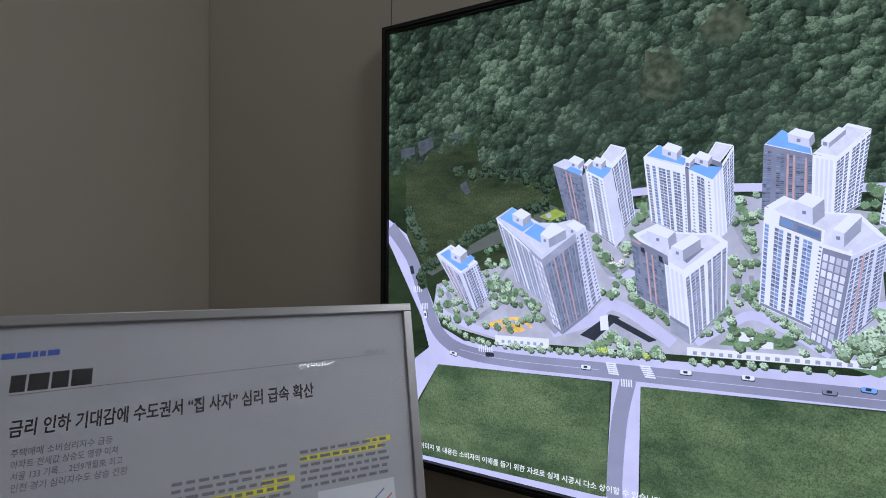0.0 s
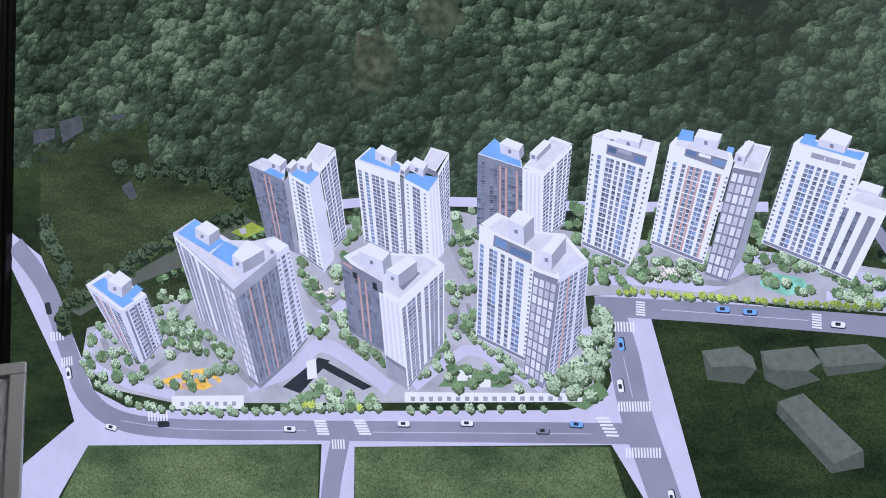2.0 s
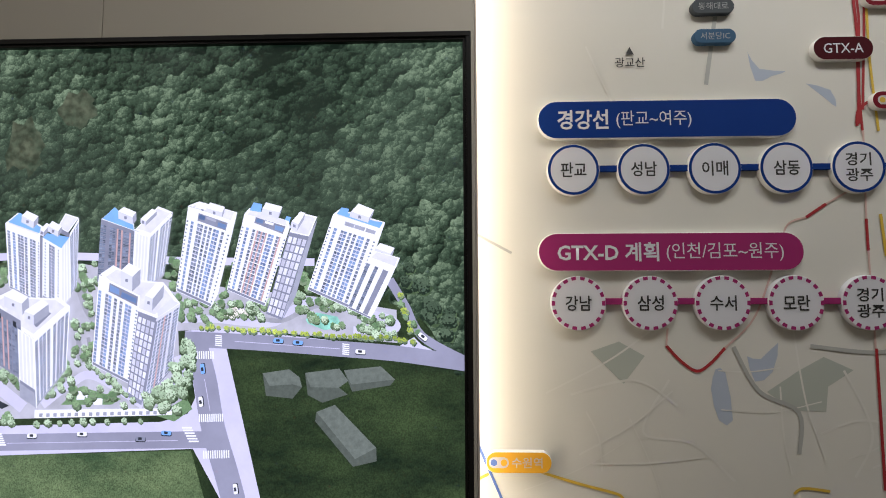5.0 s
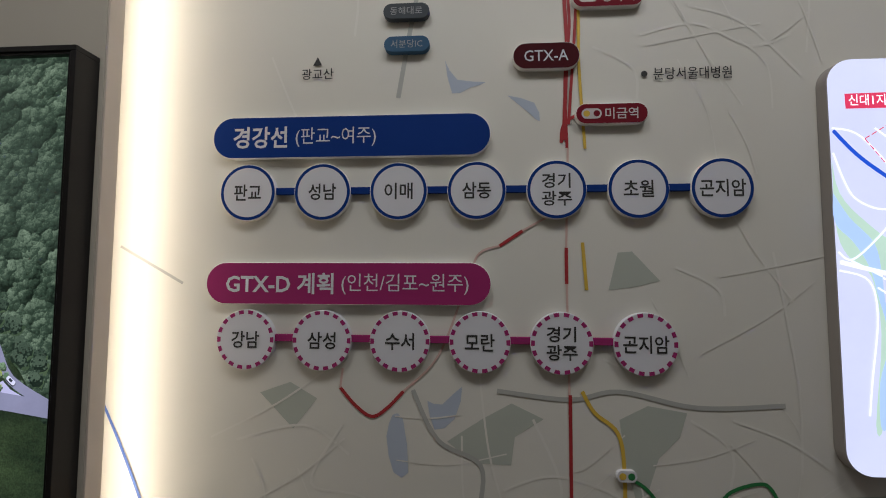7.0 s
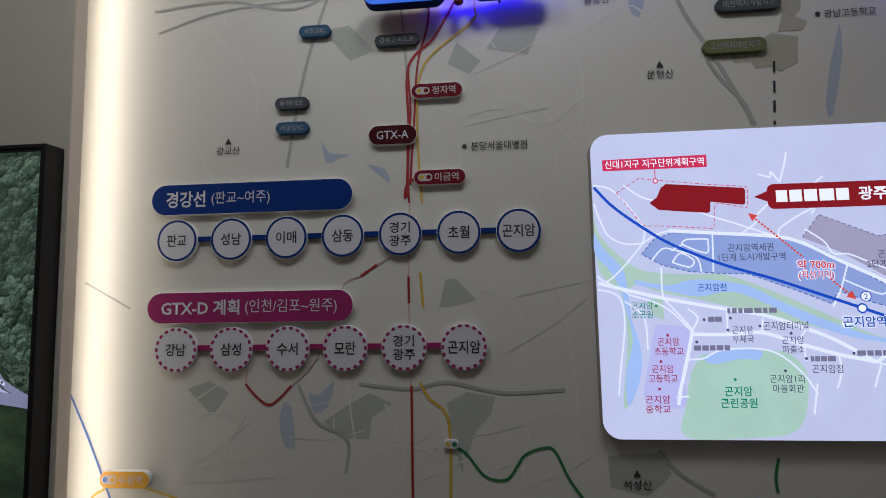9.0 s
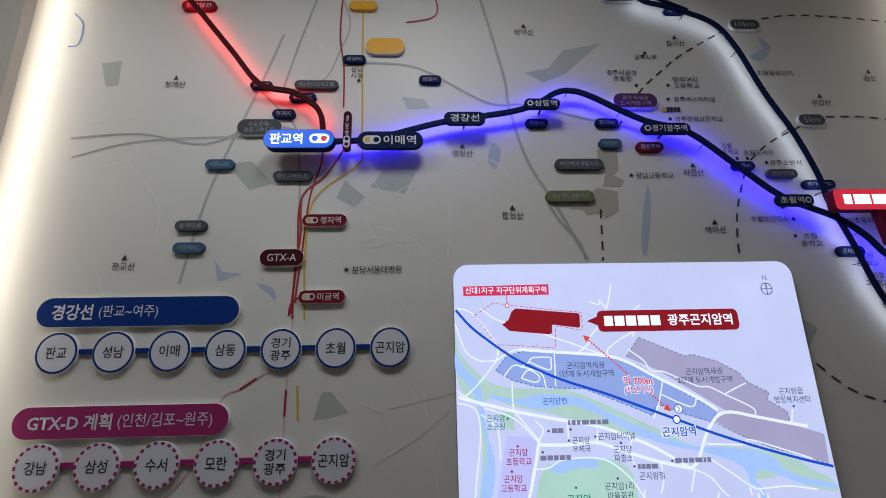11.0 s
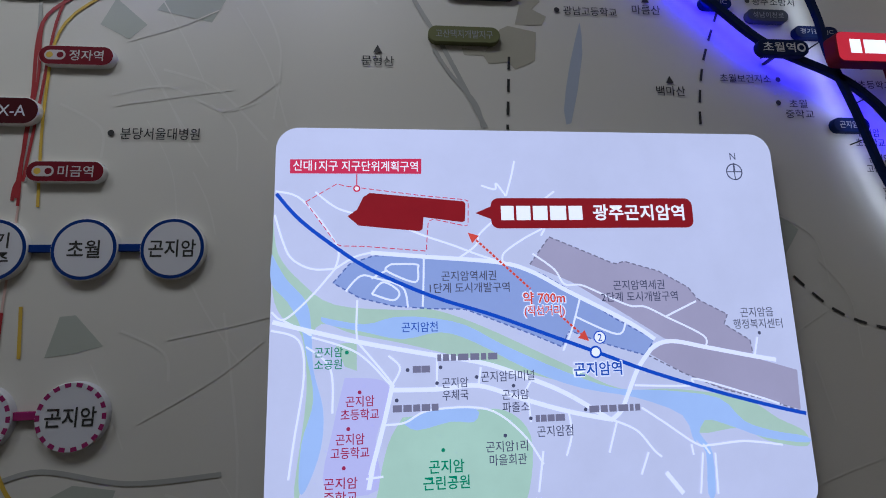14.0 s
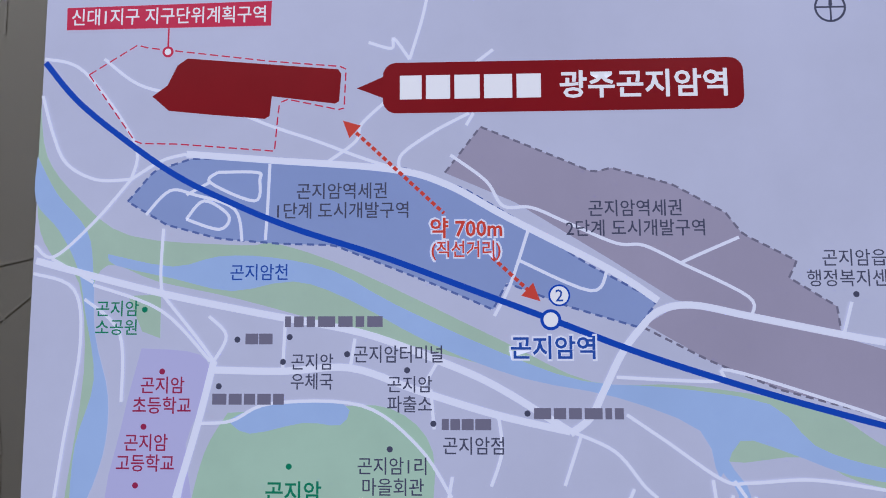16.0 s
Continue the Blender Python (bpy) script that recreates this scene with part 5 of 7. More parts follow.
    for cx, cz, wx, wz, n in ((2.75, 1.25, 0.30, 0.22, 9), (2.30, 1.20, 0.30, 0.20, 7), (1.75, 1.15, 0.25, 0.20, 6), (2.75, 2.10, 0.20, 0.25, 6), (2.85, 1.65, 0.2, 0.2, 5), (4.2, 3.0, 0.3, 0.2, 7), (2.9, 2.45, 0.2, 0.15, 5), (4.6, 1.5, 0.1, 0.4, 5), (1.75, 2.55, 0.2, 0.4, 5)):
        for i in range(n):
            x, z, a = cx + rnd.uniform(-wx, wx), cz + rnd.uniform(-wz, wz), rnd.choice((0.2, 1.75)) + rnd.uniform(-0.3, 0.3)
            d = rnd.uniform(0.08, 0.2)
            bend = rnd.uniform(-0.03, 0.03)
            print_line("printed_minor_road", [(x - d * math.cos(a), z - d * math.sin(a)), (x + bend, z + bend), (x + d * math.cos(a + 0.2), z + d * math.sin(a + 0.2))], rnd.uniform(0.003, 0.006), ROADPALE)
    # grey trunk roads
    for pts, w in (([(3.221, 3.664), (3.329, 3.164), (3.348, 2.979), (3.413, 2.717), (3.527, 2.497), (3.644, 2.250)], 0.014), ([(1.399, 2.826), (1.693, 2.846), (1.981, 2.796), (2.232, 2.892), (2.507, 2.821)], 0.010), ([(2.287, 3.375), (2.190, 3.066), (2.064, 2.701), (2.003, 2.471), (1.950, 2.168)], 0.013),
                   ([(2.452, 3.645), (2.368, 3.344), (2.302, 3.066)], 0.010), ([(2.676, 3.221), (2.927, 3.192), (3.243, 3.009), (3.429, 2.995), (3.667, 2.934), (3.905, 2.874)], 0.010), ([(1.419, 2.733), (1.632, 2.798), (1.860, 2.824), (2.095, 2.831), (2.287, 2.830)], 0.008),
                   ([(1.998, 1.362), (2.066, 1.232), (2.179, 1.170), (2.174, 1.051)], 0.012), ([(2.223, 1.364), (2.412, 1.345), (2.541, 1.368), (2.736, 1.331), (2.952, 1.341)], 0.012), ([(1.149, 1.751), (1.238, 1.702), (1.340, 1.646)], 0.008),
                   ([(3.255, 1.141), (3.322, 1.061), (3.427, 0.997)], 0.012), ([(3.498, 2.494), (3.542, 2.419), (3.616, 2.325), (3.635, 2.251)], 0.012), ([(2.534, 3.647), (2.599, 3.445), (2.555, 3.283), (2.487, 3.127), (2.314, 3.066)], 0.007),
                   ([(2.160, 3.110), (2.299, 2.964), (2.384, 2.836), (2.419, 2.413), (2.424, 2.082)], 0.010)):
        print_line("printed_trunk_road", pts, w, ROADGREY, 1)
    # coloured rail lines
    for pts, w, m in (([(2.600, 2.779), (2.519, 2.644), (2.420, 2.535), (2.418, 2.291), (2.406, 2.038)], 0.010, REDINK), ([(2.501, 2.807), (2.496, 2.697), (2.455, 2.539), (2.438, 2.315), (2.420, 2.082)], 0.008, REDINK), ([(2.584, 2.978), (2.578, 3.189), (2.554, 3.379), (2.561, 3.647)], 0.008, REDINK),
                      ([(2.464, 2.593), (2.421, 2.534), (2.426, 2.362), (2.412, 2.209), (2.415, 2.017)], 0.008, REDINK), ([(2.400, 2.031), (2.402, 2.066), (2.414, 2.090), (2.447, 2.111)], 0.009, REDINK),
                      ([(2.409, 1.745), (2.409, 1.648)], 0.009, REDINK), ([(2.414, 1.357), (2.413, 0.949)], 0.009, REDINK), ([(1.799, 1.365), (1.842, 1.318), (1.887, 1.290), (1.927, 1.312), (1.972, 1.358)], 0.009, REDINK), ([(2.231, 1.750), (2.293, 1.791)], 0.009, REDINK),
                      ([(2.417, 2.017), (2.409, 1.745)], 0.006, PALERED), ([(2.409, 1.648), (2.412, 1.357)], 0.006, PALERED), ([(2.293, 1.791), (2.362, 1.830)], 0.006, PALERED), ([(2.231, 1.750), (2.178, 1.731), (2.148, 1.665), (2.068, 1.457), (1.972, 1.358)], 0.006, PALERED), ([(1.799, 1.365), (1.805, 1.417)], 0.006, PALERED),
                      ([(2.658, 3.650), (2.665, 3.159), (2.674, 2.778), (2.661, 2.696), (2.479, 2.539), (2.450, 2.315), (2.463, 2.014)], 0.008, YELLOWINK), ([(2.452, 1.759), (2.461, 1.632)], 0.009, YELLOWINK), ([(2.445, 1.367), (2.476, 1.313), (2.535, 1.260), (2.549, 1.153), (2.545, 0.956)], 0.010, YELLOWINK),
                      ([(1.198, 0.892), (1.214, 0.955), (1.263, 0.987)], 0.008, YELLOWINK), ([(1.417, 0.993), (1.535, 0.959), (1.641, 0.932), (1.658, 0.914)], 0.008, YELLOWINK), ([(2.152, 0.937), (2.181, 0.953), (2.256, 0.945)], 0.008, YELLOWINK),
                      ([(1.108, 1.332), (1.192, 1.162), (1.309, 0.897)], 0.008, BLUEINK),
                      ([(2.576, 1.142), (2.607, 1.120), (2.659, 1.055), (2.703, 1.036), (2.746, 1.041), (2.778, 1.082), (2.809, 1.123), (2.878, 1.146), (2.911, 1.130), (2.951, 1.046), (2.998, 0.977)], 0.009, GREEN), ([(3.636, 1.119), (3.622, 1.057), (3.625, 1.007)], 0.010, GREEN),
                      ([(1.298, 3.298), (1.342, 3.314), (1.344, 3.423), (1.294, 3.485)], 0.006, BLUEINK), ([(2.870, 3.450), (3.007, 3.486), (3.012, 3.589), (2.922, 3.656)], 0.007, REDINK)):
        print_line("printed_rail_line", pts, w, m, 2)
    # dashed distance rings and boundaries
    for pts in ([(3.723, 2.476), (3.708, 2.245)], [(4.410, 2.657), (4.343, 2.488), (4.314, 2.350), (4.306, 2.241)], [(3.848, 2.877), (3.973, 3.064), (4.105, 3.189), (4.220, 3.281), (4.495, 3.444)], [(4.656, 3.489), (4.863, 3.514), (5.327, 3.475), (5.675, 3.373)], [(4.445, 2.711), (4.559, 2.802), (4.740, 2.893)], [(4.857, 2.934), (5.043, 2.934), (5.229, 2.904), (5.372, 2.854)],
                [(4.540, 1.805), (4.663, 1.699), (4.827, 1.644), (5.040, 1.629)]):
        print_line("printed_dashed_ring", pts, 0.008, INK, 2, (0.042, 0.030))


printed_map()


def place_name(body, x0, x1, z, h, mark=None):
    """A printed name, with a hill triangle or a dot."""
    lettering(body, x0, x1, z, h, PY - 0.0032, INK, map_wall, 0.006)
    if mark:
        kind, mx, mz = mark
        bm = bmesh.new()
        flat(bm, [(mx - 0.013, mz - 0.012), (mx + 0.013, mz - 0.012), (mx, mz + 0.013)] if kind == "hill" else disc(mx, mz, 0.0085, 14), PY - 0.0032)
        part("printed_hill_mark" if kind == "hill" else "printed_dot", bm, INK, map_wall)


for body, x, z in (("청계산", 1.813, 3.134), ("광교산", 1.717, 2.280), ("망덕산", 3.444, 3.435), ("칠사산", 4.191, 3.376), ("관산", 5.132, 3.184), ("무갑산", 4.853, 3.048), ("영장산", 3.123, 2.784), ("문형산", 3.333, 2.488), ("마름산", 4.170, 2.687), ("백마산", 4.223, 2.415), ("석성산", 3.178, 1.064), ("검단산", 3.36, 3.67)):
    w = 0.031 * len(body) / 2
    place_name(body, x - w, x + w, z - 0.037, 0.032, ("hill", x, z))
for body, x0, x1, z, h, dx, dz in (("분당서울대병원", 2.648, 2.852, 2.217, 0.034, 2.624, 2.218), ("광남고등학교", 3.901, 4.073, 2.637, 0.030, 3.880, 2.638), ("광주시청", 3.975, 4.084, 3.260, 0.026, 4.030, 3.283), ("광주시공설\n운동장", 3.829, 3.973, 3.155, 0.062, 3.964, 3.101),
                                  ("경화여자\n고등학교", 4.144, 4.272, 3.118, 0.062, 4.119, 3.102), ("광주버스터미널", 4.134, 4.335, 3.027, 0.028, 4.108, 3.027), ("광주중앙고등학교", 4.124, 4.353, 2.922, 0.028, 4.101, 2.922), ("초월도서관", 4.419, 4.563, 2.748, 0.027, 4.432, 2.719),
                                  ("광주소방서", 4.533, 4.681, 2.697, 0.027, 4.517, 2.698), ("초월보건지소", 4.389, 4.560, 2.426, 0.028, 4.584, 2.425), ("초월\n중학교", 4.593, 4.689, 2.328, 0.062, 4.574, 2.347), ("초월\n고등학교", 4.296, 4.395, 2.768, 0.058, 4.383, 2.719), ("성남\n시청", 2.611, 2.668, 3.165, 0.060, 2.650, 3.121)):
    place_name(body, x0, x1, z, h, ("dot", dx, dz))
place_name("초월물류단지", 4.568, 4.746, 3.173, 0.028)
for body, a, b in (("곤지암\n초등학교", (4.816, 2.256), (4.982, 2.195)), ("곤지암\n고등학교", (4.838, 2.171), (4.972, 2.162)), ("곤지암\n중학교", (4.881, 2.076), (4.980, 2.188))):
    place_name(body, a[0] + 0.0, a[0] + 0.10, a[1] - 0.02, 0.060, ("dot", b[0], b[1]))
place_name("곡미초등학교", (4.798, 2.417)[0], (4.979, 2.414)[0], (4.885, 2.416)[1], 0.028)
bm = bmesh.new()
bars_text(bm, 4.092, 4.160, 2.971, 0.026, PY - 0.0032, 4, 3)
part("printed_shop_mark", bm, INK, map_wall)
bm = bmesh.new()
flat(bm, disc(4.078, 2.971, 0.014, 16), PY - 0.0032)
part("printed_shop_mark", bm, YELLOWINK, map_wall)

# ---- raised signs on the map ----
PLATE_Y = 1.516


def pill(name, x0, x1, z, h, material, body, label, text=PALE, tx=None, th=0.5, bold=0.008, front=PLATE_Y, group="", toggle=None, back=MAP_Y, words=None):
    """A raised plate with round ends and lettering."""
    sign = tagged(new(name), label, "sign", group)
    part("plate", slab(bmesh.new(), rounded(x0, x1, z - h / 2, z + h / 2, h / 2 - 0.0005, 8), front, back - 0.0005, 0.0015, 0, 1), [material, WHITE_PLASTIC if back == MAP_Y and h > 0.055 else material], sign)
    a, b = tx or (x0 + h * 0.42, x1 - h * 0.42)
    if body:
        lettering(body, a, b, z, h * th, front - 0.0008, text, sign, bold)
    if toggle:
        cx, colours = toggle
        r = h * 0.25
        bm = bmesh.new()
        flat(bm, rounded(cx - r * 1.9, cx + r * 1.9, z - r, z + r, r * 0.98, 6), front - 0.0008, 0)
        for k, off in enumerate((-0.95, 0.95)):
            flat(bm, disc(cx + off * r, z, r * 0.62, 18), front - 0.0014, 1 + k)
        part("interchange_mark", bm, [text, *colours], sign)
    return sign


def line_key():
    """Two raised keys of rail lines with their stations."""
    s = pill("route_sign", 1.424, 2.208, 2.056, 0.118, BLUE, "", "navy blue pill-shaped rail line sign on the map")
    lettering("경강선", 1.484, 1.640, 2.056, 0.062, PLATE_Y - 0.0008, PALE, s, 0.022)
    lettering("(판교~여주)", 1.664, 1.892, 2.055, 0.055, PLATE_Y - 0.0008, PALE, s, 0.0)
    s = pill("route_sign", 1.419, 2.208, 1.647, 0.115, PINK, "", "magenta pill-shaped planned line sign on the map")
    lettering("GTX-D 계획", 1.476, 1.780, 1.647, 0.058, PLATE_Y - 0.0008, PALE, s, 0.020)
    lettering("(인천/김포~원주)", 1.802, 2.148, 1.646, 0.056, PLATE_Y - 0.0008, PALE, s, 0.0)
    for z, n, m, x0, step in ((1.904, 6, BLUE, 1.530, 0.2132), (1.498, 5, PINK, 1.536, 0.2138)):
        bm = bmesh.new()
        box(bm, x0, x0 + n * step, 1.521, MAP_Y - 0.001, z - 0.0095, z + 0.0095, 0.001)
        link("connecting_bar", bm, m, None, "thin raised bar joining station discs", "", "bar", "station key bars")
    names = ("판교", "성남", "이매", "삼동", "경기\n광주", "초월", "곤지암")
    for i, body in enumerate(names):
        x, z, r = 1.530 + 0.2132 * i, 1.900, 0.0795
        sign = tagged(new("station_sign"), "round white station sign with a navy rim", "sign", "blue line stations")
        part("plate", slab(bmesh.new(), disc(x, z, r, 48), PLATE_Y, MAP_Y - 0.0005, 0.0015, 0, 1), [BLUE, WHITE_PLASTIC], sign, "navy rim plate")
        bm = bmesh.new()
        flat(bm, disc(x, z, r * 0.875, 48), PLATE_Y - 0.0006)
        part("face", bm, PALE, sign)
        w = 0.039 if len(body) < 3 else 0.040 if "\n" in body else 0.058
        lettering(body, x - w, x + w, z, 0.046 if "\n" not in body else 0.088, PLATE_Y - 0.0012, INK, sign, 0.014)
    for i, body in enumerate(("강남", "삼성", "수서", "모란", "경기\n광주", "곤지암")):
        x, z, r = 1.536 + 0.2138 * i, 1.493, 0.0815
        sign = tagged(new("station_sign"), "round white station sign with a dashed magenta rim", "sign", "planned line stations")
        part("plate", slab(bmesh.new(), disc(x, z, r, 48), PLATE_Y, MAP_Y - 0.0005, 0.0015), PALE, sign)
        for k in range(18):
            bm = bmesh.new()
            a0, a1 = 2 * math.pi * (k - 0.27) / 18, 2 * math.pi * (k + 0.27) / 18
            flat(bm, [(x + q * math.cos(a), z + q * math.sin(a)) for q, a in ((r * 0.86, a0), (r * 0.985, a0), (r * 0.985, a1), (r * 0.86, a1))], PLATE_Y - 0.0006)
            part("rim_dash", bm, PINK, sign)
        w = 0.039 if len(body) < 3 else 0.040 if "\n" in body else 0.058
        lettering(body, x - w, x + w, z, 0.046 if "\n" not in body else 0.088, PLATE_Y - 0.0012, INK, sign, 0.014)


line_key()

DULL = paint("dull_grey_lettering", (0.30, 0.31, 0.32), 0.5, 0.04)
for x0, x1, z, h, m, body, th in (
        (2.269, 2.450, 2.270, 0.074, DARKRED, "GTX-A", 0.42), (1.908, 2.038, 2.412, 0.046, SLATE, "동해대로", 0.5), (1.911, 2.039, 2.316, 0.046, TEAL, "서분당IC", 0.5),
        (2.157, 2.260, 3.087, 0.040, NAVY, "금토JC", 0.5), (2.338, 2.460, 3.024, 0.044, NAVY, "동판교IC", 0.5), (2.358, 2.558, 3.091, 0.044, SLATE, "제2경인고속도로", 0.5), (2.268, 2.372, 2.940, 0.044, NAVY, "판교JC", 0.5),
        (2.000, 2.124, 2.692, 0.046, TEAL, "서판교IC", 0.5), (2.295, 2.464, 2.636, 0.044, SLATE, "경부고속도로", 0.5), (2.574, 2.681, 3.230, 0.042, NAVY, "성남IC", 0.5), (2.930, 3.034, 3.122, 0.040, NAVY, "섬말IC", 0.5),
        (3.416, 3.520, 2.893, 0.042, NAVY, "직동IC", 0.5), (3.739, 3.848, 2.895, 0.042, NAVY, "장지IC", 0.5), (3.745, 3.850, 2.790, 0.046, TEAL, "태전JC", 0.5), (3.535, 3.754, 2.687, 0.052, SLATE, "태전택지개발지구", 0.5),
        (3.481, 3.695, 2.534, 0.052, OLIVE, "고산택지개발지구", 0.5), (4.345, 4.450, 2.677, 0.042, NAVY, "역동JC", 0.5), (4.499, 4.640, 2.638, 0.042, SLATE, "성남이천로", 0.5), (4.654, 4.804, 2.585, 0.042, NAVY, "경기광주JC", 0.5),
        (4.735, 4.858, 2.272, 0.046, NAVY, "곤지암IC", 0.5), (4.157, 4.259, 3.522, 0.040, NAVY, "광주IC", 0.5), (4.475, 4.627, 3.442, 0.060, SLATE, "10km", 0.5), (4.706, 4.834, 2.910, 0.058, SLATE, "5km", 0.55),
        (1.795, 1.958, 3.525, 0.054, MAROON, "신분당선", 0.5), (3.84, 4.02, 3.603, 0.06, SLATE, "", 0.5)):
    pill("road_sign", x0, x1, z, h, m, body, "small pill-shaped place sign raised on the map", DULL if m in (NAVY, SLATE, TEAL, OLIVE) else PALE, None, th, 0.004, PLATE_Y, "place signs")
pill("area_sign", 3.915, 4.041, 2.772, 0.046, MAROON, "견본주택", "small red pill-shaped place sign on the map", PALE, None, 0.5)
pill("area_sign", 2.119, 2.318, 2.872, 0.080, SLATE, "수도권제1\n순환고속도로", "dark grey two-line road sign on the map", DULL, None, 0.66, 0.002)
pill("area_sign", 3.835, 4.046, 3.010, 0.078, PURPLE, "광주역세권\n도시개발구역", "dark purple two-line district sign on the map", DULL, None, 0.66, 0.002)
pill("area_sign", 2.679, 2.864, 3.302, 0.09, YELLOW, "", "amber pill-shaped sign raised on the map")
pill("area_sign", (2.594, 3.533)[0], (2.729, 3.536)[0], (2.653, 3.535)[1], 0.05, YELLOW, "", "amber pill-shaped sign raised on the map")
WHITE2 = paint("pale_grey_lettering", (0.55, 0.50, 0.50), 0.5, 0.03)
for x0, x1, z, body in ((2.432, 2.622, 2.431, "정자역"), (2.436, 2.626, 2.105, "미금역")):
    pill("station_sign", x0, x1, z, 0.056, MAROON, body, "dark red pill-shaped station sign on the map", WHITE2, (x0 + 0.078, x1 - 0.026), 0.55, 0.008, PLATE_Y, "red station signs", (x0 + 0.042, (YELLOWINK, MAROON)))
pill("station_sign", 1.254, 1.448, 1.026, 0.062, YELLOW, "수원역", "amber pill-shaped station sign on the map", WHITE2, (1.330, 1.420), 0.5, 0.006, PLATE_Y, "", (1.292, (BLUEINK, YELLOW)))
bm = bmesh.new()
mk = tagged(new("interchange_sign"), "small white interchange sign with two coloured dots", "sign")
part("plate", slab(bm, rounded(2.526, 2.578, 1.143, 1.173, 0.0148, 6), 1.522, MAP_Y - 0.0005, 0.001), PALE, mk)
for x, m in ((2.541, YELLOWINK), (2.563, GREEN)):
    bm = bmesh.new()
    flat(bm, disc(x, 1.158, 0.009, 16), 1.5214)
    part("dot", bm, m, mk)

# ---- haloed routes standing off the map ----
LINE_Y = 1.474


def halo(name, rgb, strength):
    m, nt, b, ln = _nodes(name)
    b.inputs["Base Color"].default_value = (*[c * 0.3 for c in rgb], 1)
    b.inputs["Emission Color"].default_value, b.inputs["Emission Strength"].default_value = (*rgb, 1), strength
    return m


H_BLUE, H_RED, H_WHITE = halo("blue_led", (0.026, 0.008, 1.0), 27), halo("red_led", (1.0, 0.012, 0.014), 10), halo("white_led", (0.85, 0.9, 1.0), 3.8)


def lit_route(pts, w, film, led, label, shine=0.016):
    thing = tagged(new("lit_route_line"), label, "light line")
    part("channel", bar(bmesh.new(), pts, w, LINE_Y, LINE_Y + 0.014), film, thing, "dark coloured channel cap")
    part("led_strip", ribbon(bmesh.new(), pts, shine, LINE_Y + 0.0146, 0, None, 8), led, thing, "glowing strip facing the map")
    line = smooth(pts, 8)
    for i in range(5, len(line) - 2, 14):
        bm = bmesh.new()
        x, z = line[i]
        box(bm, x - 0.0015, x + 0.0015, LINE_Y + 0.0150, MAP_Y - 0.0005, z - 0.0015, z + 0.0015)
        part("standoff", bm, BLACK, thing)


lit_route([(2.556, 2.780), (2.742, 2.796), (3.036, 2.876), (3.341, 2.927), (3.467, 2.971), (3.555, 3.025), (3.622, 3.037), (3.713, 3.010), (3.939, 2.889), (4.144, 2.825), (4.331, 2.667), (4.512, 2.513), (4.728, 2.416), (4.839, 2.335), (4.919, 2.243), (5.038, 2.200), (5.116, 2.193)], 0.024, NAVY, H_BLUE, "navy rail route line with a blue halo glow")
lit_route([(1.811, 3.569), (1.881, 3.490), (2.074, 3.244), (2.216, 3.068), (2.365, 3.026), (2.454, 2.969), (2.495, 2.912), (2.510, 2.829)], 0.024, DARKRED, H_RED, "dark red rail route line with a red halo glow")
lit_route([(3.974, 3.623), (4.029, 3.547), (4.163, 3.505), (4.354, 3.423), (4.447, 3.291), (4.540, 3.035), (4.635, 2.823), (4.698, 2.621), (4.718, 2.484), (4.777, 2.298), (4.844, 2.071), (4.947, 1.902), (5.073, 1.761), (5.22, 1.66)], 0.020, NAVY, H_WHITE, "dark motorway route line with a white halo glow")
bm = bmesh.new()
bar(bm, [(4.027, 3.624), (4.071, 3.576), (4.166, 3.529), (4.248, 3.490)], 0.014, LINE_Y, LINE_Y + 0.012)
link("route_branch", bm, NAVY, None, "dark short branch line beside the motorway route", "", "light line")
SIGN_Y = 1.455
for x0, x1, z, h, body, ring in (((3.039, 2.878)[0], (3.224, 2.883)[0], (3.131, 2.881)[1], 0.062, "경강선", 0), ((3.402, 2.952)[0], (3.564, 2.955)[0], (3.481, 2.955)[1], 0.050, "삼동역", -1), ((3.920, 2.834)[0], (4.141, 2.831)[0], (4.030, 2.831)[1], 0.054, "경기광주역", -1), ((4.462, 2.487)[0], (4.628, 2.482)[0], (4.545, 2.486)[1], 0.052, "초월역", 1)):
    t0, t1 = (x0 + 0.028, x1 - 0.028) if ring == 0 else (x0 + 0.045, x1 - 0.016) if ring < 0 else (x0 + 0.016, x1 - 0.045)
    s = pill("station_sign", x0, x1, z, h, NAVY, body, "navy pill-shaped station sign on the lit route", PALE, (t0, t1), 0.6, 0.010, SIGN_Y, "route station signs", None, LINE_Y - 0.0005)
    if ring:
        cx = x0 + 0.026 if ring < 0 else x1 - 0.026
        bm = bmesh.new()
        flat(bm, disc(cx, z, h * 0.27, 20), SIGN_Y - 0.0008, 0)
        flat(bm, disc(cx, z, h * 0.16, 20), SIGN_Y - 0.0014, 1)
        part("ring_mark", bm, [PALE, NAVY], s)
    part("post", box(bmesh.new(), (x0 + x1) / 2 - 0.004, (x0 + x1) / 2 + 0.004, LINE_Y, MAP_Y - 0.0005, z - 0.012, z - 0.004), BLACK, s)


def lit_mat(name, rgb, strength):
    return glow(name, rgb, strength, vary=0.06, scale=12)


LITBLUE, LITRED, LITWHITE = lit_mat("lit_blue_acrylic", (0.02, 0.11, 0.62), 1.0), lit_mat("lit_red_acrylic", (0.55, 0.022, 0.04), 1.0), lit_mat("lit_white_letter", (0.9, 0.95, 1.0), 1.3)


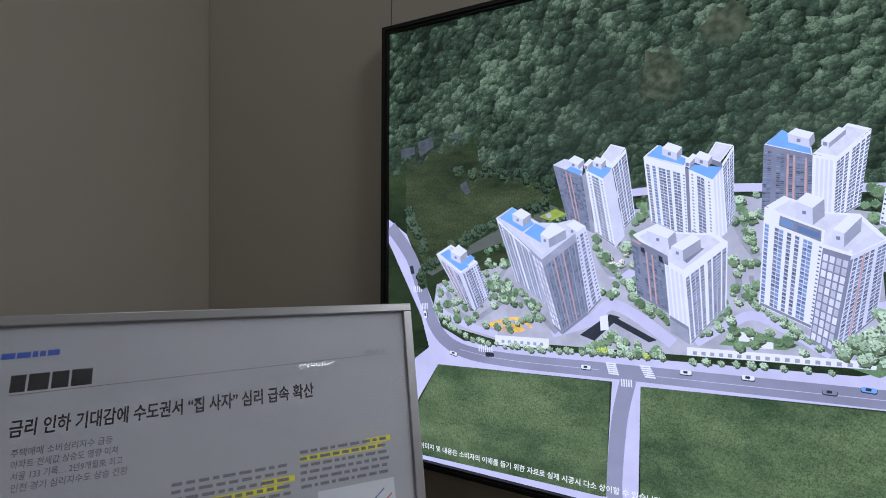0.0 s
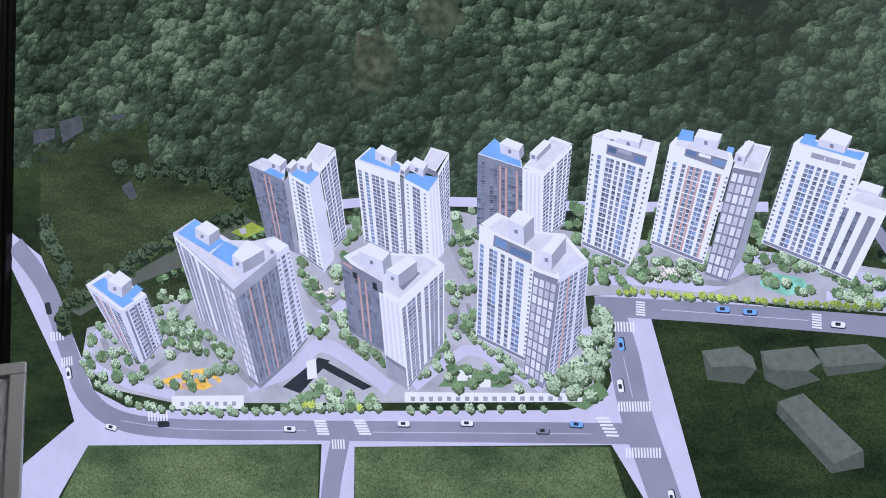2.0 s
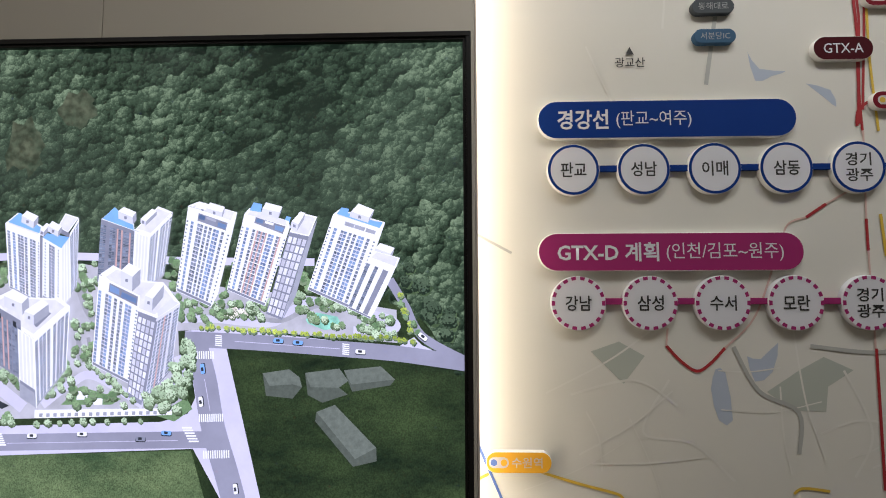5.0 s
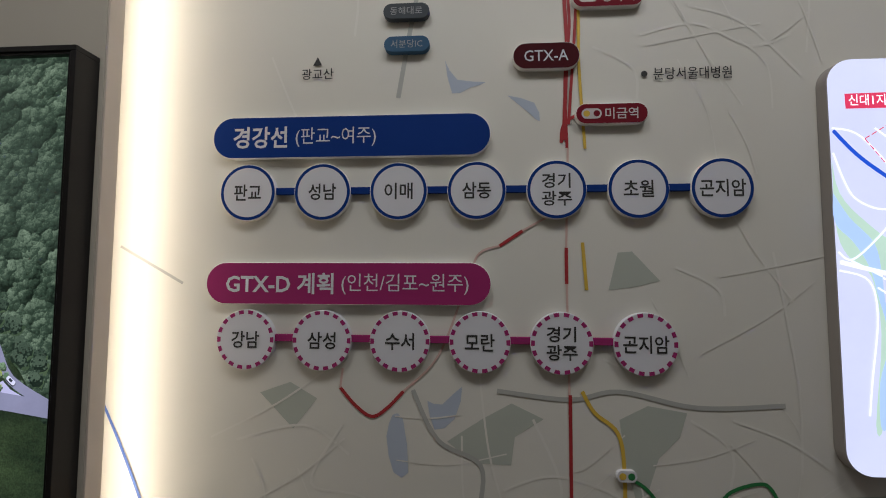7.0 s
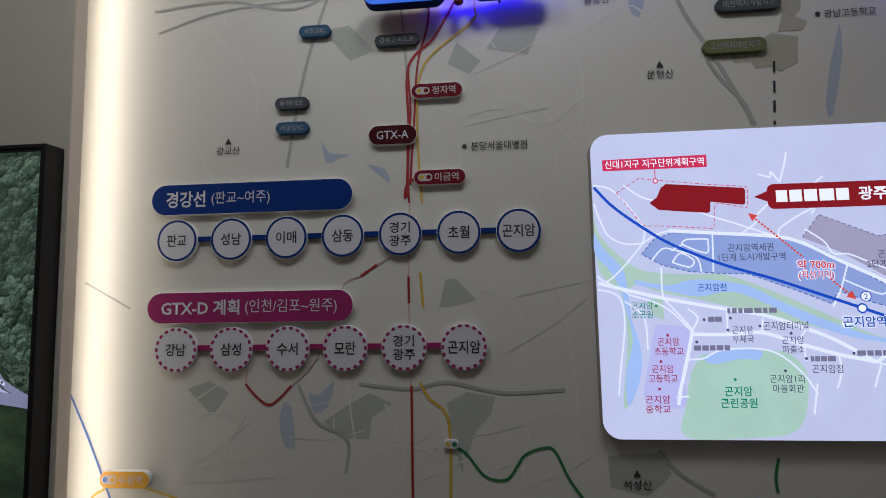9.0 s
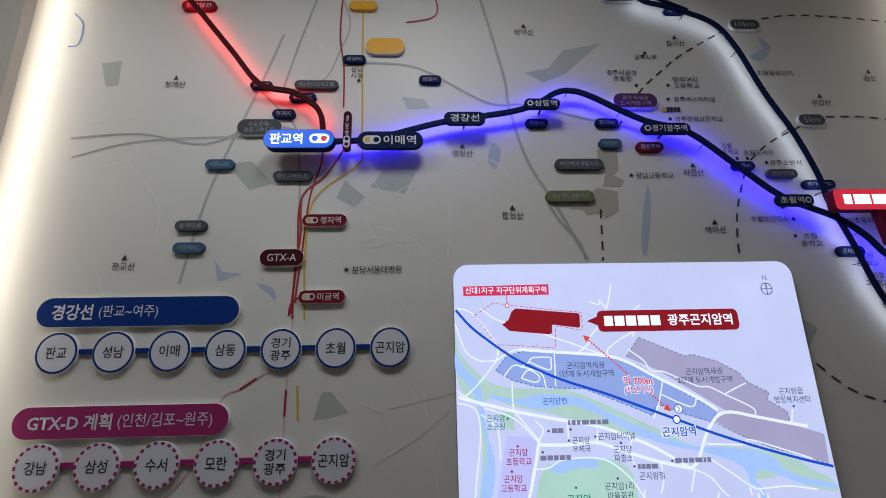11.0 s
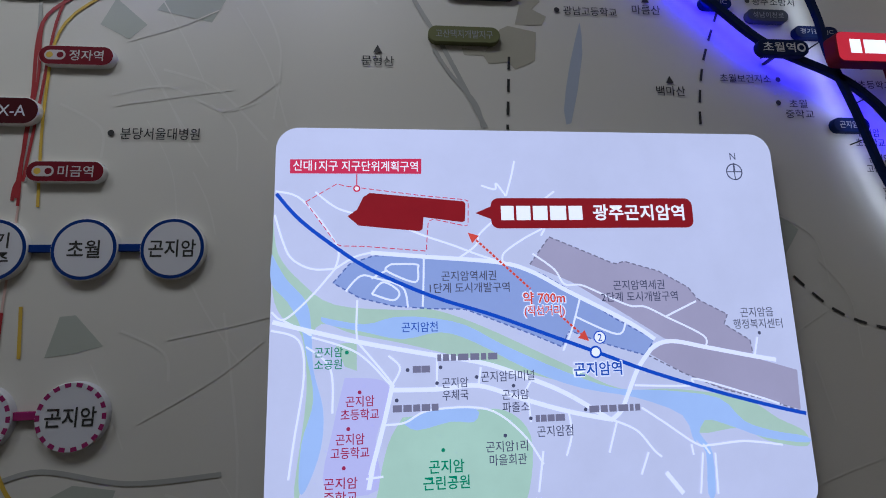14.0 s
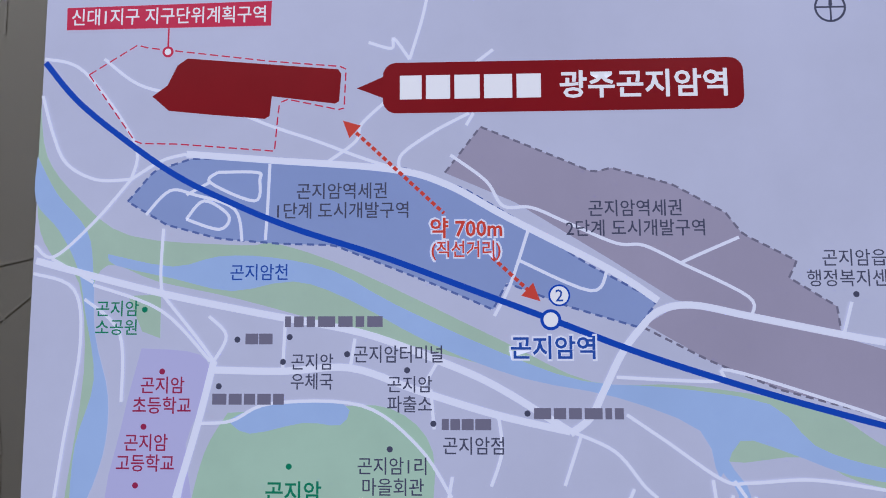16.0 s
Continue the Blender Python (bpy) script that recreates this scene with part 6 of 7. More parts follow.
def box_sign(name, x0, x1, z, h, front, material, label, r=None):
    s = tagged(new(name), label, "sign")
    part("body", slab(bmesh.new(), rounded(x0, x1, z - h / 2, z + h / 2, (r or h / 2) - 0.0005, 8), front + 0.002, front + 0.042, 0.001), NAVY if material is LITBLUE else MAROON, s, "dark sign body")
    part("face", slab(bmesh.new(), rounded(x0 + 0.002, x1 - 0.002, z - h / 2 + 0.002, z + h / 2 - 0.002, (r or h / 2) - 0.0025, 8), front, front + 0.0019, 0.0005), material, s, "lit acrylic face")
    for px in (x0 + (x1 - x0) * 0.25, x0 + (x1 - x0) * 0.75):
        part("post", box(bmesh.new(), px - 0.004, px + 0.004, front + 0.0421, MAP_Y - 0.0005, z - 0.004, z + 0.004), BLACK, s)
    return s


FY = 1.43
x0, x1, z = (2.272, 2.763)[0], (2.570, 2.769)[0], (2.420, 2.767)[1]
s = box_sign("station_sign", x0, x1, z, 0.088, FY, LITBLUE, "lit blue pill-shaped station sign standing off the map")
lettering("판교역", x0 + 0.028, x0 + 0.165, z, 0.052, FY - 0.0008, LITWHITE, s, 0.02)
bm = bmesh.new()
cx = x1 - 0.062
flat(bm, rounded(cx - 0.042, cx + 0.042, z - 0.022, z + 0.022, 0.0215, 6), FY - 0.0008, 0)
flat(bm, disc(cx - 0.019, z, 0.013, 18), FY - 0.0014, 1)
flat(bm, disc(cx + 0.019, z, 0.013, 18), FY - 0.0014, 2)
part("interchange_mark", bm, [LITWHITE, LITBLUE, LITRED], s)
x0, x1, z = (2.664, 2.769)[0], (2.946, 2.778)[0], (2.804, 2.774)[1]
s = pill("station_sign", x0, x1, z, 0.082, NAVY, "이매역", "navy pill-shaped station sign on the lit route", PALE, (x0 + 0.112, x1 - 0.030), 0.52, 0.010, SIGN_Y, "route station signs", (x0 + 0.062, (YELLOWINK, NAVY)), LINE_Y - 0.0005)
part("post", box(bmesh.new(), x0 + 0.1, x0 + 0.108, LINE_Y, MAP_Y - 0.0005, z - 0.012, z - 0.004), BLACK, s)
(x0, z0), (x1, z1) = (2.601, 2.724), (2.635, 2.914)
s = tagged(new("station_sign"), "dark red upright pill-shaped station sign on the map", "sign")
part("plate", slab(bmesh.new(), rounded(x0, x1, z0, z1, (x1 - x0) / 2 - 0.0005, 8), SIGN_Y, LINE_Y - 0.0005, 0.0015), DARKRED, s)
part("post", box(bmesh.new(), (x0 + x1) / 2 - 0.004, (x0 + x1) / 2 + 0.004, LINE_Y, MAP_Y - 0.0005, z1 - 0.04, z1 - 0.03), BLACK, s)
lettering("성\n남\n역", x0 + 0.010, x1 - 0.010, z0 + (z1 - z0) * 0.62, (z1 - z0) * 0.55, SIGN_Y - 0.0008, PALE, s, 0.008)
bm = bmesh.new()
cx, cz = (x0 + x1) / 2, z0 + 0.042
flat(bm, rounded(cx - 0.014, cx + 0.014, cz - 0.028, cz + 0.028, 0.0138, 6), SIGN_Y - 0.0008, 0)
flat(bm, disc(cx, cz + 0.013, 0.009, 16), SIGN_Y - 0.0014, 1)
flat(bm, disc(cx, cz - 0.013, 0.009, 16), SIGN_Y - 0.0014, 2)
part("interchange_mark", bm, [PALE, NAVY, MAROON], s)

# site callout and the station at the end of the route
(x0, z1), (xt, zt) = (4.684, 2.521), (4.887, 2.279)
z0 = (4.661, 2.426)[1]
x1 = x0 + 0.80
s = box_sign("site_callout", x0, x1, (z0 + z1) / 2, z1 - z0, 1.42, LITRED, "lit red callout sign with white lettering standing off the map", 0.02)
bm = bmesh.new()
slab(bm, [(xt - 0.020, z0 - 0.0005), (xt + 0.014, z0 - 0.0005), (xt, zt)], 1.421, 1.46, 0.001)
part("pointer", bm, [MAROON], s, "dark red pointer")
zc = (z0 + z1) / 2
part("lettering", bars_text(bmesh.new(), x0 + 0.04, x0 + 0.36, zc, 0.044, 1.4192, 5, 1), LITWHITE, s)
lettering("광주곤지암역", x0 + 0.385, x0 + 0.76, zc, 0.056, 1.4192, LITWHITE, s, 0.022)
x0, z = (4.980, 2.137)
s = box_sign("station_sign", x0, x0 + 0.30, z, 0.088, 1.42, LITBLUE, "lit blue pill-shaped station sign at the route end")
lettering("곤지암역", x0 + 0.035, x0 + 0.235, z, 0.052, 1.4192, LITWHITE, s, 0.02)
cx, cz = (5.062, 2.193)
bm = slab(bmesh.new(), disc(cx, cz, 0.031, 28), 1.431, 1.47, 0.001)
ring = link("station_ring", bm, NAVY, None, "small round station marker with a glowing ring", "", "sign")
bm = bmesh.new()
flat(bm, disc(cx, cz, 0.027, 24), 1.4304, 0)
flat(bm, disc(cx, cz, 0.015, 24), 1.4298, 1)
part("ring", bm, [LITWHITE, LITBLUE], ring)
part("post", box(bmesh.new(), cx - 0.004, cx + 0.004, 1.4705, MAP_Y - 0.0005, cz - 0.004, cz + 0.004), BLACK, ring)
for a, m in (((5.042, 2.401), DARKRED), ((5.103, 2.346), NAVY), ((5.141, 2.291), SLATE)):
    s = pill("project_sign", a[0], a[0] + 0.36, a[1], 0.044, m, "", "dark pill-shaped project sign with unreadable lettering", DULL, None, 0.5, 0.004, PLATE_Y, "project signs")
    bm = bmesh.new()
    bars_text(bm, a[0] + 0.03, a[0] + 0.33, a[1], 0.022, PLATE_Y - 0.0008, 9, int(a[1] * 100))
    part("lettering", bm, DULL, s)
for pts in ([(5.062, 2.377), (5.007, 2.311), (4.949, 2.232)], [(5.129, 2.349), (5.085, 2.341), (5.009, 2.252)], [(5.167, 2.294), (5.116, 2.290), (5.067, 2.235)], [(4.980, 2.188), (4.962, 2.116)]):
    print_line("printed_leader", pts, 0.003, INK, 3, None, False)

# ---- small lit map ----
mini = tagged(new("map_lightbox"), "glowing white rounded lightbox with a detailed area map", "lightbox")
MX0, MX1, MZ0, MZ1 = 3.064, 4.490, 1.186, 2.226
M_BASE = glow("area_map_base", (0.505, 0.52, 0.69), 1.12, vary=0.05, scale=3)
M_ROAD = glow("area_map_road", (0.76, 0.78, 0.95), 1.1)
M_GREEN = glow("area_map_green", (0.40, 0.54, 0.44), 1.1, vary=0.05, scale=6)
M_PARK = glow("area_map_park", (0.39, 0.56, 0.45), 1.1, vary=0.05, scale=6)
M_WATER = glow("area_map_water", (0.35, 0.48, 0.78), 1.1, vary=0.05, scale=6)
M_ZONE1 = glow("area_map_zone_blue", (0.26, 0.33, 0.60), 1.1, vary=0.04, scale=4)
M_ZONE2 = glow("area_map_zone_grey", (0.34, 0.31, 0.43), 1.1, vary=0.05, scale=4)
M_SCHOOL = glow("area_map_school", (0.47, 0.46, 0.74), 1.1)
M_LINE = glow("area_map_rail", (0.012, 0.07, 0.50), 1.0)
M_RED = glow("area_map_site", (0.24, 0.008, 0.014), 1.0, vary=0.06, scale=10)
M_TAG = glow("area_map_tag", (0.60, 0.03, 0.09), 1.0)
M_ARROW = glow("area_map_arrow", (0.66, 0.07, 0.05), 1.0)
M_DASHB = glow("area_map_dash_blue", (0.11, 0.16, 0.42), 1.0)
M_DASHG = glow("area_map_dash_grey", (0.19, 0.18, 0.27), 1.0)
M_INK = glow("area_map_ink", (0.075, 0.08, 0.14), 1.0)
M_BLUEINK = glow("area_map_blue_ink", (0.03, 0.09, 0.42), 1.0)
M_GREENINK = glow("area_map_green_ink", (0.01, 0.22, 0.12), 1.0)
M_REDINK = glow("area_map_red_ink", (0.33, 0.025, 0.09), 1.0)
M_WHITE = glow("area_map_white", (0.93, 0.93, 1.0), 1.0)


BOXSIDE = paint("grey_box_side", (0.27, 0.25, 0.235), 0.5, 0.06)


def mini_box():
    part("body", slab(bmesh.new(), rounded(MX0, MX1, MZ0, MZ1, 0.062, 10), MINI_Y + 0.0015, MAP_Y - 0.0005, 0.003), BOXSIDE, mini, "grey metal box sides")
    part("face", slab(bmesh.new(), rounded(MX0 + 0.001, MX1 - 0.001, MZ0 + 0.001, MZ1 - 0.001, 0.061, 10), MINI_Y, MINI_Y + 0.0014, 0.0007), M_BASE, mini, "backlit map print")


mini_box()


def ml(k):
    SHEET[0] += 1
    return MINI_Y - 0.0003 * (k + 1) - 0.0000005 * SHEET[0]


def mshape(name, pts, material, k, soft=0):
    pts = list(pts)
    bm = bmesh.new()
    flat(bm, smooth(pts + [pts[0]], soft)[:-1] if soft else pts, ml(k))
    return part(name, bm, material, mini)


def mline(name, pts, w, material, k, dash=None, soft=True):
    pts = [(min(max(x, MX0 + 0.002 + w / 2), MX1 - 0.002 - w / 2), z) for x, z in pts]
    return part(name, ribbon(bmesh.new(), pts, w, ml(k), 0, dash, 6, soft), material, mini)


def area_map():
    # green strips and the stream
    mshape("printed_riverbank", [(3.065, 1.968), (3.080, 1.880), (3.135, 1.810), (3.226, 1.746), (3.410, 1.729), (3.472, 1.730), (3.598, 1.686), (3.826, 1.577), (3.968, 1.512), (4.117, 1.506), (4.308, 1.474), (4.401, 1.419), (4.471, 1.383), (4.473, 1.345), (4.366, 1.363), (4.286, 1.399), (4.174, 1.392), (4.152, 1.444), (4.020, 1.487), (3.849, 1.526), (3.595, 1.592), (3.409, 1.642), (3.275, 1.671), (3.191, 1.698), (3.163, 1.633), (3.176, 1.514), (3.152, 1.309), (3.135, 1.310), (3.159, 1.527), (3.144, 1.669), (3.102, 1.707), (3.069, 1.781)], M_GREEN, 0, 4)
    mshape("printed_stream", [(3.064, 1.880), (3.100, 1.817), (3.154, 1.754), (3.168, 1.680), (3.175, 1.585), (3.200, 1.490), (3.196, 1.398), (3.163, 1.308), (3.146, 1.309), (3.150, 1.412), (3.176, 1.514), (3.157, 1.621), (3.141, 1.693), (3.107, 1.755), (3.065, 1.805)], M_WATER, 1, 4)
    mshape("printed_stream", [(3.191, 1.716), (3.299, 1.695), (3.373, 1.711), (3.459, 1.709), (3.560, 1.687), (3.660, 1.633), (3.825, 1.558), (3.955, 1.513), (4.089, 1.503), (4.238, 1.478), (4.302, 1.417), (4.383, 1.388), (4.474, 1.370), (4.474, 1.354), (4.353, 1.373), (4.259, 1.407), (4.191, 1.423), (4.158, 1.368), (4.131, 1.438), (4.006, 1.488), (3.862, 1.517), (3.722, 1.569), (3.584, 1.642), (3.496, 1.670), (3.397, 1.655), (3.299, 1.676), (3.203, 1.698)], M_WATER, 1, 3)
    mshape("printed_stream", [(4.145, 1.444), (4.180, 1.380), (4.203, 1.341), (4.199, 1.241), (4.179, 1.243), (4.185, 1.342), (4.159, 1.381)], M_WATER, 1, 3)
    mshape("printed_school_ground", [(3.252, 1.564), (3.347, 1.554), (3.365, 1.505), (3.329, 1.414), (3.335, 1.297), (3.208, 1.305), (3.224, 1.442)], M_SCHOOL, 0, 4)
    mshape("printed_park", [(3.395, 1.463), (3.541, 1.471), (3.654, 1.470), (3.720, 1.404), (3.708, 1.273), (3.66, 1.21), (3.55, 1.195), (3.33, 1.195), (3.335, 1.297), (3.359, 1.401)], M_PARK, 0, 4)
    mshape("printed_pond", [(3.395, 1.451), (3.456, 1.475), (3.579, 1.477), (3.575, 1.445), (3.516, 1.448), (3.431, 1.431)], M_WATER, 1, 3)
    mshape("printed_small_park", [(3.227, 1.648), (3.281, 1.650), (3.282, 1.580), (3.252, 1.591)], M_GREEN, 1)
    # development zones
    mshape("printed_zone", [(3.220, 1.802), (3.262, 1.852), (3.324, 1.872), (3.462, 1.872), (3.682, 1.851), (3.773, 1.817), (3.864, 1.762), (3.968, 1.694), (4.073, 1.636), (4.042, 1.596), (3.936, 1.628), (3.838, 1.666), (3.816, 1.624), (3.726, 1.663), (3.561, 1.728), (3.472, 1.731), (3.373, 1.740), (3.287, 1.763)], M_ZONE1, 2)
    mshape("printed_zone", [(3.741, 1.844), (3.799, 1.919), (3.919, 1.868), (3.979, 1.842), (4.007, 1.849), (4.103, 1.821), (4.184, 1.775), (4.209, 1.741), (4.291, 1.698), (4.277, 1.672), (4.348, 1.627), (4.351, 1.590), (4.211, 1.614), (4.101, 1.638), (3.996, 1.706), (3.853, 1.795)], M_ZONE2, 2)
    mshape("printed_zone", [(4.054, 1.600), (4.100, 1.627), (4.150, 1.636), (4.266, 1.606), (4.475, 1.543), (4.469, 1.439), (4.365, 1.472), (4.255, 1.500), (4.148, 1.545)], M_ZONE2, 2)
    mline("printed_zone_edge", [(3.220, 1.802), (3.262, 1.852), (3.324, 1.872), (3.462, 1.872), (3.682, 1.851), (3.773, 1.817), (3.864, 1.762), (3.968, 1.694), (4.073, 1.636), (4.042, 1.596), (3.936, 1.628), (3.838, 1.666), (3.816, 1.624), (3.726, 1.663), (3.561, 1.728), (3.472, 1.731), (3.373, 1.740), (3.287, 1.763), (3.220, 1.802)], 0.0036, M_DASHB, 3, (0.012, 0.007), False)
    mline("printed_zone_edge", [(3.741, 1.844), (3.799, 1.919), (3.919, 1.868), (3.979, 1.842), (4.007, 1.849), (4.103, 1.821), (4.184, 1.775), (4.209, 1.741), (4.291, 1.698), (4.277, 1.672), (4.348, 1.627), (4.351, 1.590)], 0.0036, M_DASHG, 3, (0.012, 0.007), False)
    mline("printed_zone_edge", [(4.049, 1.596), (4.148, 1.545), (4.255, 1.500), (4.379, 1.467), (4.468, 1.436)], 0.0036, M_DASHG, 3, (0.012, 0.007), False)
    # roads, wide then narrow
    wide = [[(3.059, 1.706), (3.135, 1.689), (3.286, 1.651), (3.444, 1.619), (3.608, 1.588), (3.733, 1.543), (3.821, 1.504), (3.933, 1.436)], [(3.371, 1.544), (3.348, 1.447), (3.316, 1.332)], [(3.371, 1.53), (3.482, 1.528), (3.59, 1.533), (3.697, 1.498), (3.82, 1.461), (3.933, 1.436)], [(4.06, 1.611), (4.019, 1.561), (3.987, 1.5), (3.964, 1.457), (3.933, 1.433)], [(4.04, 1.588), (4.073, 1.62), (4.126, 1.63), (4.216, 1.612), (4.352, 1.584), (4.417, 1.572)], [(3.316, 1.88), (3.457, 1.868), (3.652, 1.851), (3.743, 1.825), (3.842, 1.77), (4.001, 1.686), (4.074, 1.637)], [(4.071, 1.3), (4.112, 1.247)], [(3.323, 1.357), (3.312, 1.299)]]
    for pts in wide:
        mline("printed_road", pts, 0.0112, M_ROAD, 4)
    # north lanes
    for pts in [[(3.063, 1.982), (3.09, 1.914), (3.115, 1.866), (3.166, 1.839), (3.225, 1.839)], [(3.171, 2.044), (3.231, 1.999), (3.313, 1.976), (3.399, 1.948), (3.461, 1.923), (3.531, 1.899), (3.606, 1.87), (3.661, 1.852)], [(3.064, 2.046), (3.138, 2.022), (3.228, 1.901), (3.225, 1.839)], [(3.225, 1.839), (3.274, 1.869), (3.316, 1.88)], [(3.712, 2.135), (3.703, 2.096), (3.684, 2.034)], [(3.616, 2.064), (3.654, 2.053), (3.658, 2.07), (3.684, 2.034)], [(3.821, 2.048), (3.767, 2.007)], [(3.55, 1.864), (3.596, 1.898), (3.605, 1.926), (3.644, 1.963)], [(3.667, 1.85), (3.672, 1.876), (3.725, 1.913), (3.781, 1.942)], [(3.776, 1.922), (3.788, 1.942)]]:
        mline("printed_lane", pts, 0.0050, M_ROAD, 5)
    # zone lanes
    for pts in [[(3.455, 1.862), (3.453, 1.797), (3.45, 1.737)], [(3.369, 1.849), (3.434, 1.848), (3.439, 1.836), (3.431, 1.801), (3.357, 1.832), (3.369, 1.849)], [(3.252, 1.78), (3.29, 1.819), (3.332, 1.812), (3.398, 1.788), (3.412, 1.735)], [(3.319, 1.772), (3.348, 1.802), (3.389, 1.777), (3.374, 1.755), (3.319, 1.772)], [(3.318, 1.812), (3.357, 1.833)], [(3.874, 1.752), (3.845, 1.667), (3.818, 1.614)], [(3.855, 1.703), (3.969, 1.653), (3.996, 1.684)], [(3.75, 1.873), (3.807, 1.83), (3.834, 1.789), (3.879, 1.786), (3.936, 1.761), (4.011, 1.728), (4.055, 1.724), (4.111, 1.696)], [(4.111, 1.696), (4.142, 1.71), (4.203, 1.736)], [(4.111, 1.696), (4.213, 1.643), (4.216, 1.612)]]:
        mline("printed_lane", pts, 0.0050, M_ROAD, 5)
    # west lanes
    for pts in [[(3.057, 1.731), (3.101, 1.712), (3.164, 1.767), (3.225, 1.839)], [(3.06, 1.685), (3.137, 1.659), (3.152, 1.57), (3.132, 1.42), (3.121, 1.331)], [(3.169, 1.67), (3.135, 1.689), (3.098, 1.709)], [(3.282, 1.757), (3.28, 1.688), (3.283, 1.651)], [(3.169, 1.666), (3.283, 1.624), (3.365, 1.544)], [(3.156, 1.643), (3.216, 1.588), (3.223, 1.48)], [(3.283, 1.651), (3.344, 1.579), (3.371, 1.544)], [(3.371, 1.544), (3.39, 1.584), (3.361, 1.615)], [(3.485, 1.606), (3.482, 1.53)], [(3.597, 1.579), (3.59, 1.535)], [(3.728, 1.543), (3.702, 1.5)], [(3.717, 1.5), (3.722, 1.439)], [(3.353, 1.447), (3.402, 1.451), (3.465, 1.478), (3.608, 1.475), (3.697, 1.413), (3.749, 1.336)]]:
        mline("printed_lane", pts, 0.0050, M_ROAD, 5)
    # south lanes
    for pts in [[(3.935, 1.436), (4.001, 1.406), (4.043, 1.356), (4.063, 1.338)], [(3.822, 1.461), (3.827, 1.406), (3.81, 1.353)], [(4.006, 1.519), (4.16, 1.513), (4.178, 1.53), (4.345, 1.479), (4.409, 1.457)], [(4.02, 1.462), (4.079, 1.422), (4.162, 1.365), (4.204, 1.361), (4.296, 1.366), (4.402, 1.352)], [(4.15, 1.339), (4.147, 1.365)], [(4.196, 1.339), (4.179, 1.364)], [(4.37, 1.634), (4.355, 1.584)], [(3.95, 1.432), (3.923, 1.355)]]:
        mline("printed_lane", pts, 0.0050, M_ROAD, 5)
    for pts in [[(4.028, 1.351), (4.004, 1.298)], [(4.176, 1.343), (4.159, 1.244)], [(4.21, 1.341), (4.206, 1.241)], [(3.306, 1.324), (3.347, 1.327)], [(3.75, 1.367), (3.733, 1.271)]]:
        mline("printed_lane", pts, 0.0050, M_ROAD, 5)
    # site, its boundary and callouts
    mline("printed_site_boundary", [(3.146, 2.017), (3.227, 2.067), (3.242, 2.062), (3.451, 2.035), (3.579, 2.023), (3.576, 1.949), (3.476, 1.971), (3.468, 1.959), (3.462, 1.883), (3.299, 1.897), (3.231, 1.899), (3.146, 2.017)], 0.0023, M_TAG, 5, (0.014, 0.006), False)
    mshape("printed_site", [(3.255, 1.978), (3.280, 1.996), (3.296, 2.030), (3.313, 2.042), (3.477, 2.027), (3.566, 2.019), (3.571, 2.011), (3.568, 1.965), (3.561, 1.961), (3.456, 1.975), (3.453, 1.942), (3.445, 1.937), (3.349, 1.946), (3.284, 1.953)], M_RED, 6)
    mshape("printed_tag", [(3.103, 2.134), (3.453, 2.139), (3.452, 2.096), (3.104, 2.095)], M_TAG, 6)
    mline("printed_tag_stem", [(3.279, 2.095), (3.279, 2.062)], 0.003, M_TAG, 6)
    mshape("printed_tag_ring", disc(3.279, 2.054, 0.0095, 20), M_TAG, 6)
    mshape("printed_tag_ring", disc(3.279, 2.054, 0.0055, 20), M_WHITE, 7)
    lettering("신대1지구 지구단위계획구역", 3.112, 3.443, 2.117, 0.029, ml(7), M_WHITE, mini, 0.008)
    bm = bmesh.new()
    flat(bm, rounded(3.640, 4.222, 1.943, 2.028, 0.022, 6), ml(6))
    flat(bm, [(3.597, 1.986), (3.648, 1.966), (3.648, 2.008)], ml(6))
    part("printed_callout", bm, M_RED, mini)
    part("lettering", bars_text(bmesh.new(), 3.668, 3.905, 1.986, 0.040, ml(7), 5, 5), M_WHITE, mini)
    lettering("광주곤지암역", 3.928, 4.196, 1.987, 0.046, ml(7), M_WHITE, mini, 0.022)
    # railway
    mline("printed_railway", [(3.061, 2.039), (3.126, 1.975), (3.200, 1.914), (3.299, 1.845), (3.398, 1.796), (3.498, 1.755), (3.637, 1.710), (3.765, 1.662), (3.908, 1.608), (4.052, 1.553), (4.227, 1.497), (4.391, 1.451), (4.482, 1.429)], 0.0098, M_LINE, 7)
    a, b = (3.579, 1.928), (3.886, 1.641)
    # broken round the distance that is written on it
    for c, d in ((a, (3.739, 1.778)), ((3.815, 1.707), b)):
        mline("printed_distance_arrow", [c, d], 0.006, M_ARROW, 7, (0.008, 0.004), False)
    for (x, z), s in ((a, 1), (b, -1)):
        dx, dz = (a[0] - b[0]) * s, (a[1] - b[1]) * s
        d = math.hypot(dx, dz)
        dx, dz = dx / d, dz / d
        mshape("printed_arrow_head", [(x + dx * 0.006, z + dz * 0.006), (x - dx * 0.022 - dz * 0.014, z - dz * 0.022 + dx * 0.014), (x - dx * 0.022 + dz * 0.014, z - dz * 0.022 - dx * 0.014)], M_ARROW, 8)
    mshape("printed_station", disc(3.906, 1.608, 0.0165, 28), M_LINE, 8)
    mshape("printed_station", disc(3.906, 1.608, 0.0115, 28), M_WHITE, 9)
    mshape("printed_exit", disc(3.920, 1.646, 0.0172, 24), M_LINE, 8)
    mshape("printed_exit", disc(3.920, 1.646, 0.0143, 24), M_WHITE, 9)
    lettering("2", 3.9140, 3.9260, 1.646, 0.019, ml(10), M_BLUEINK, mini, 0.01)
    # north arrow
    bm = bmesh.new()
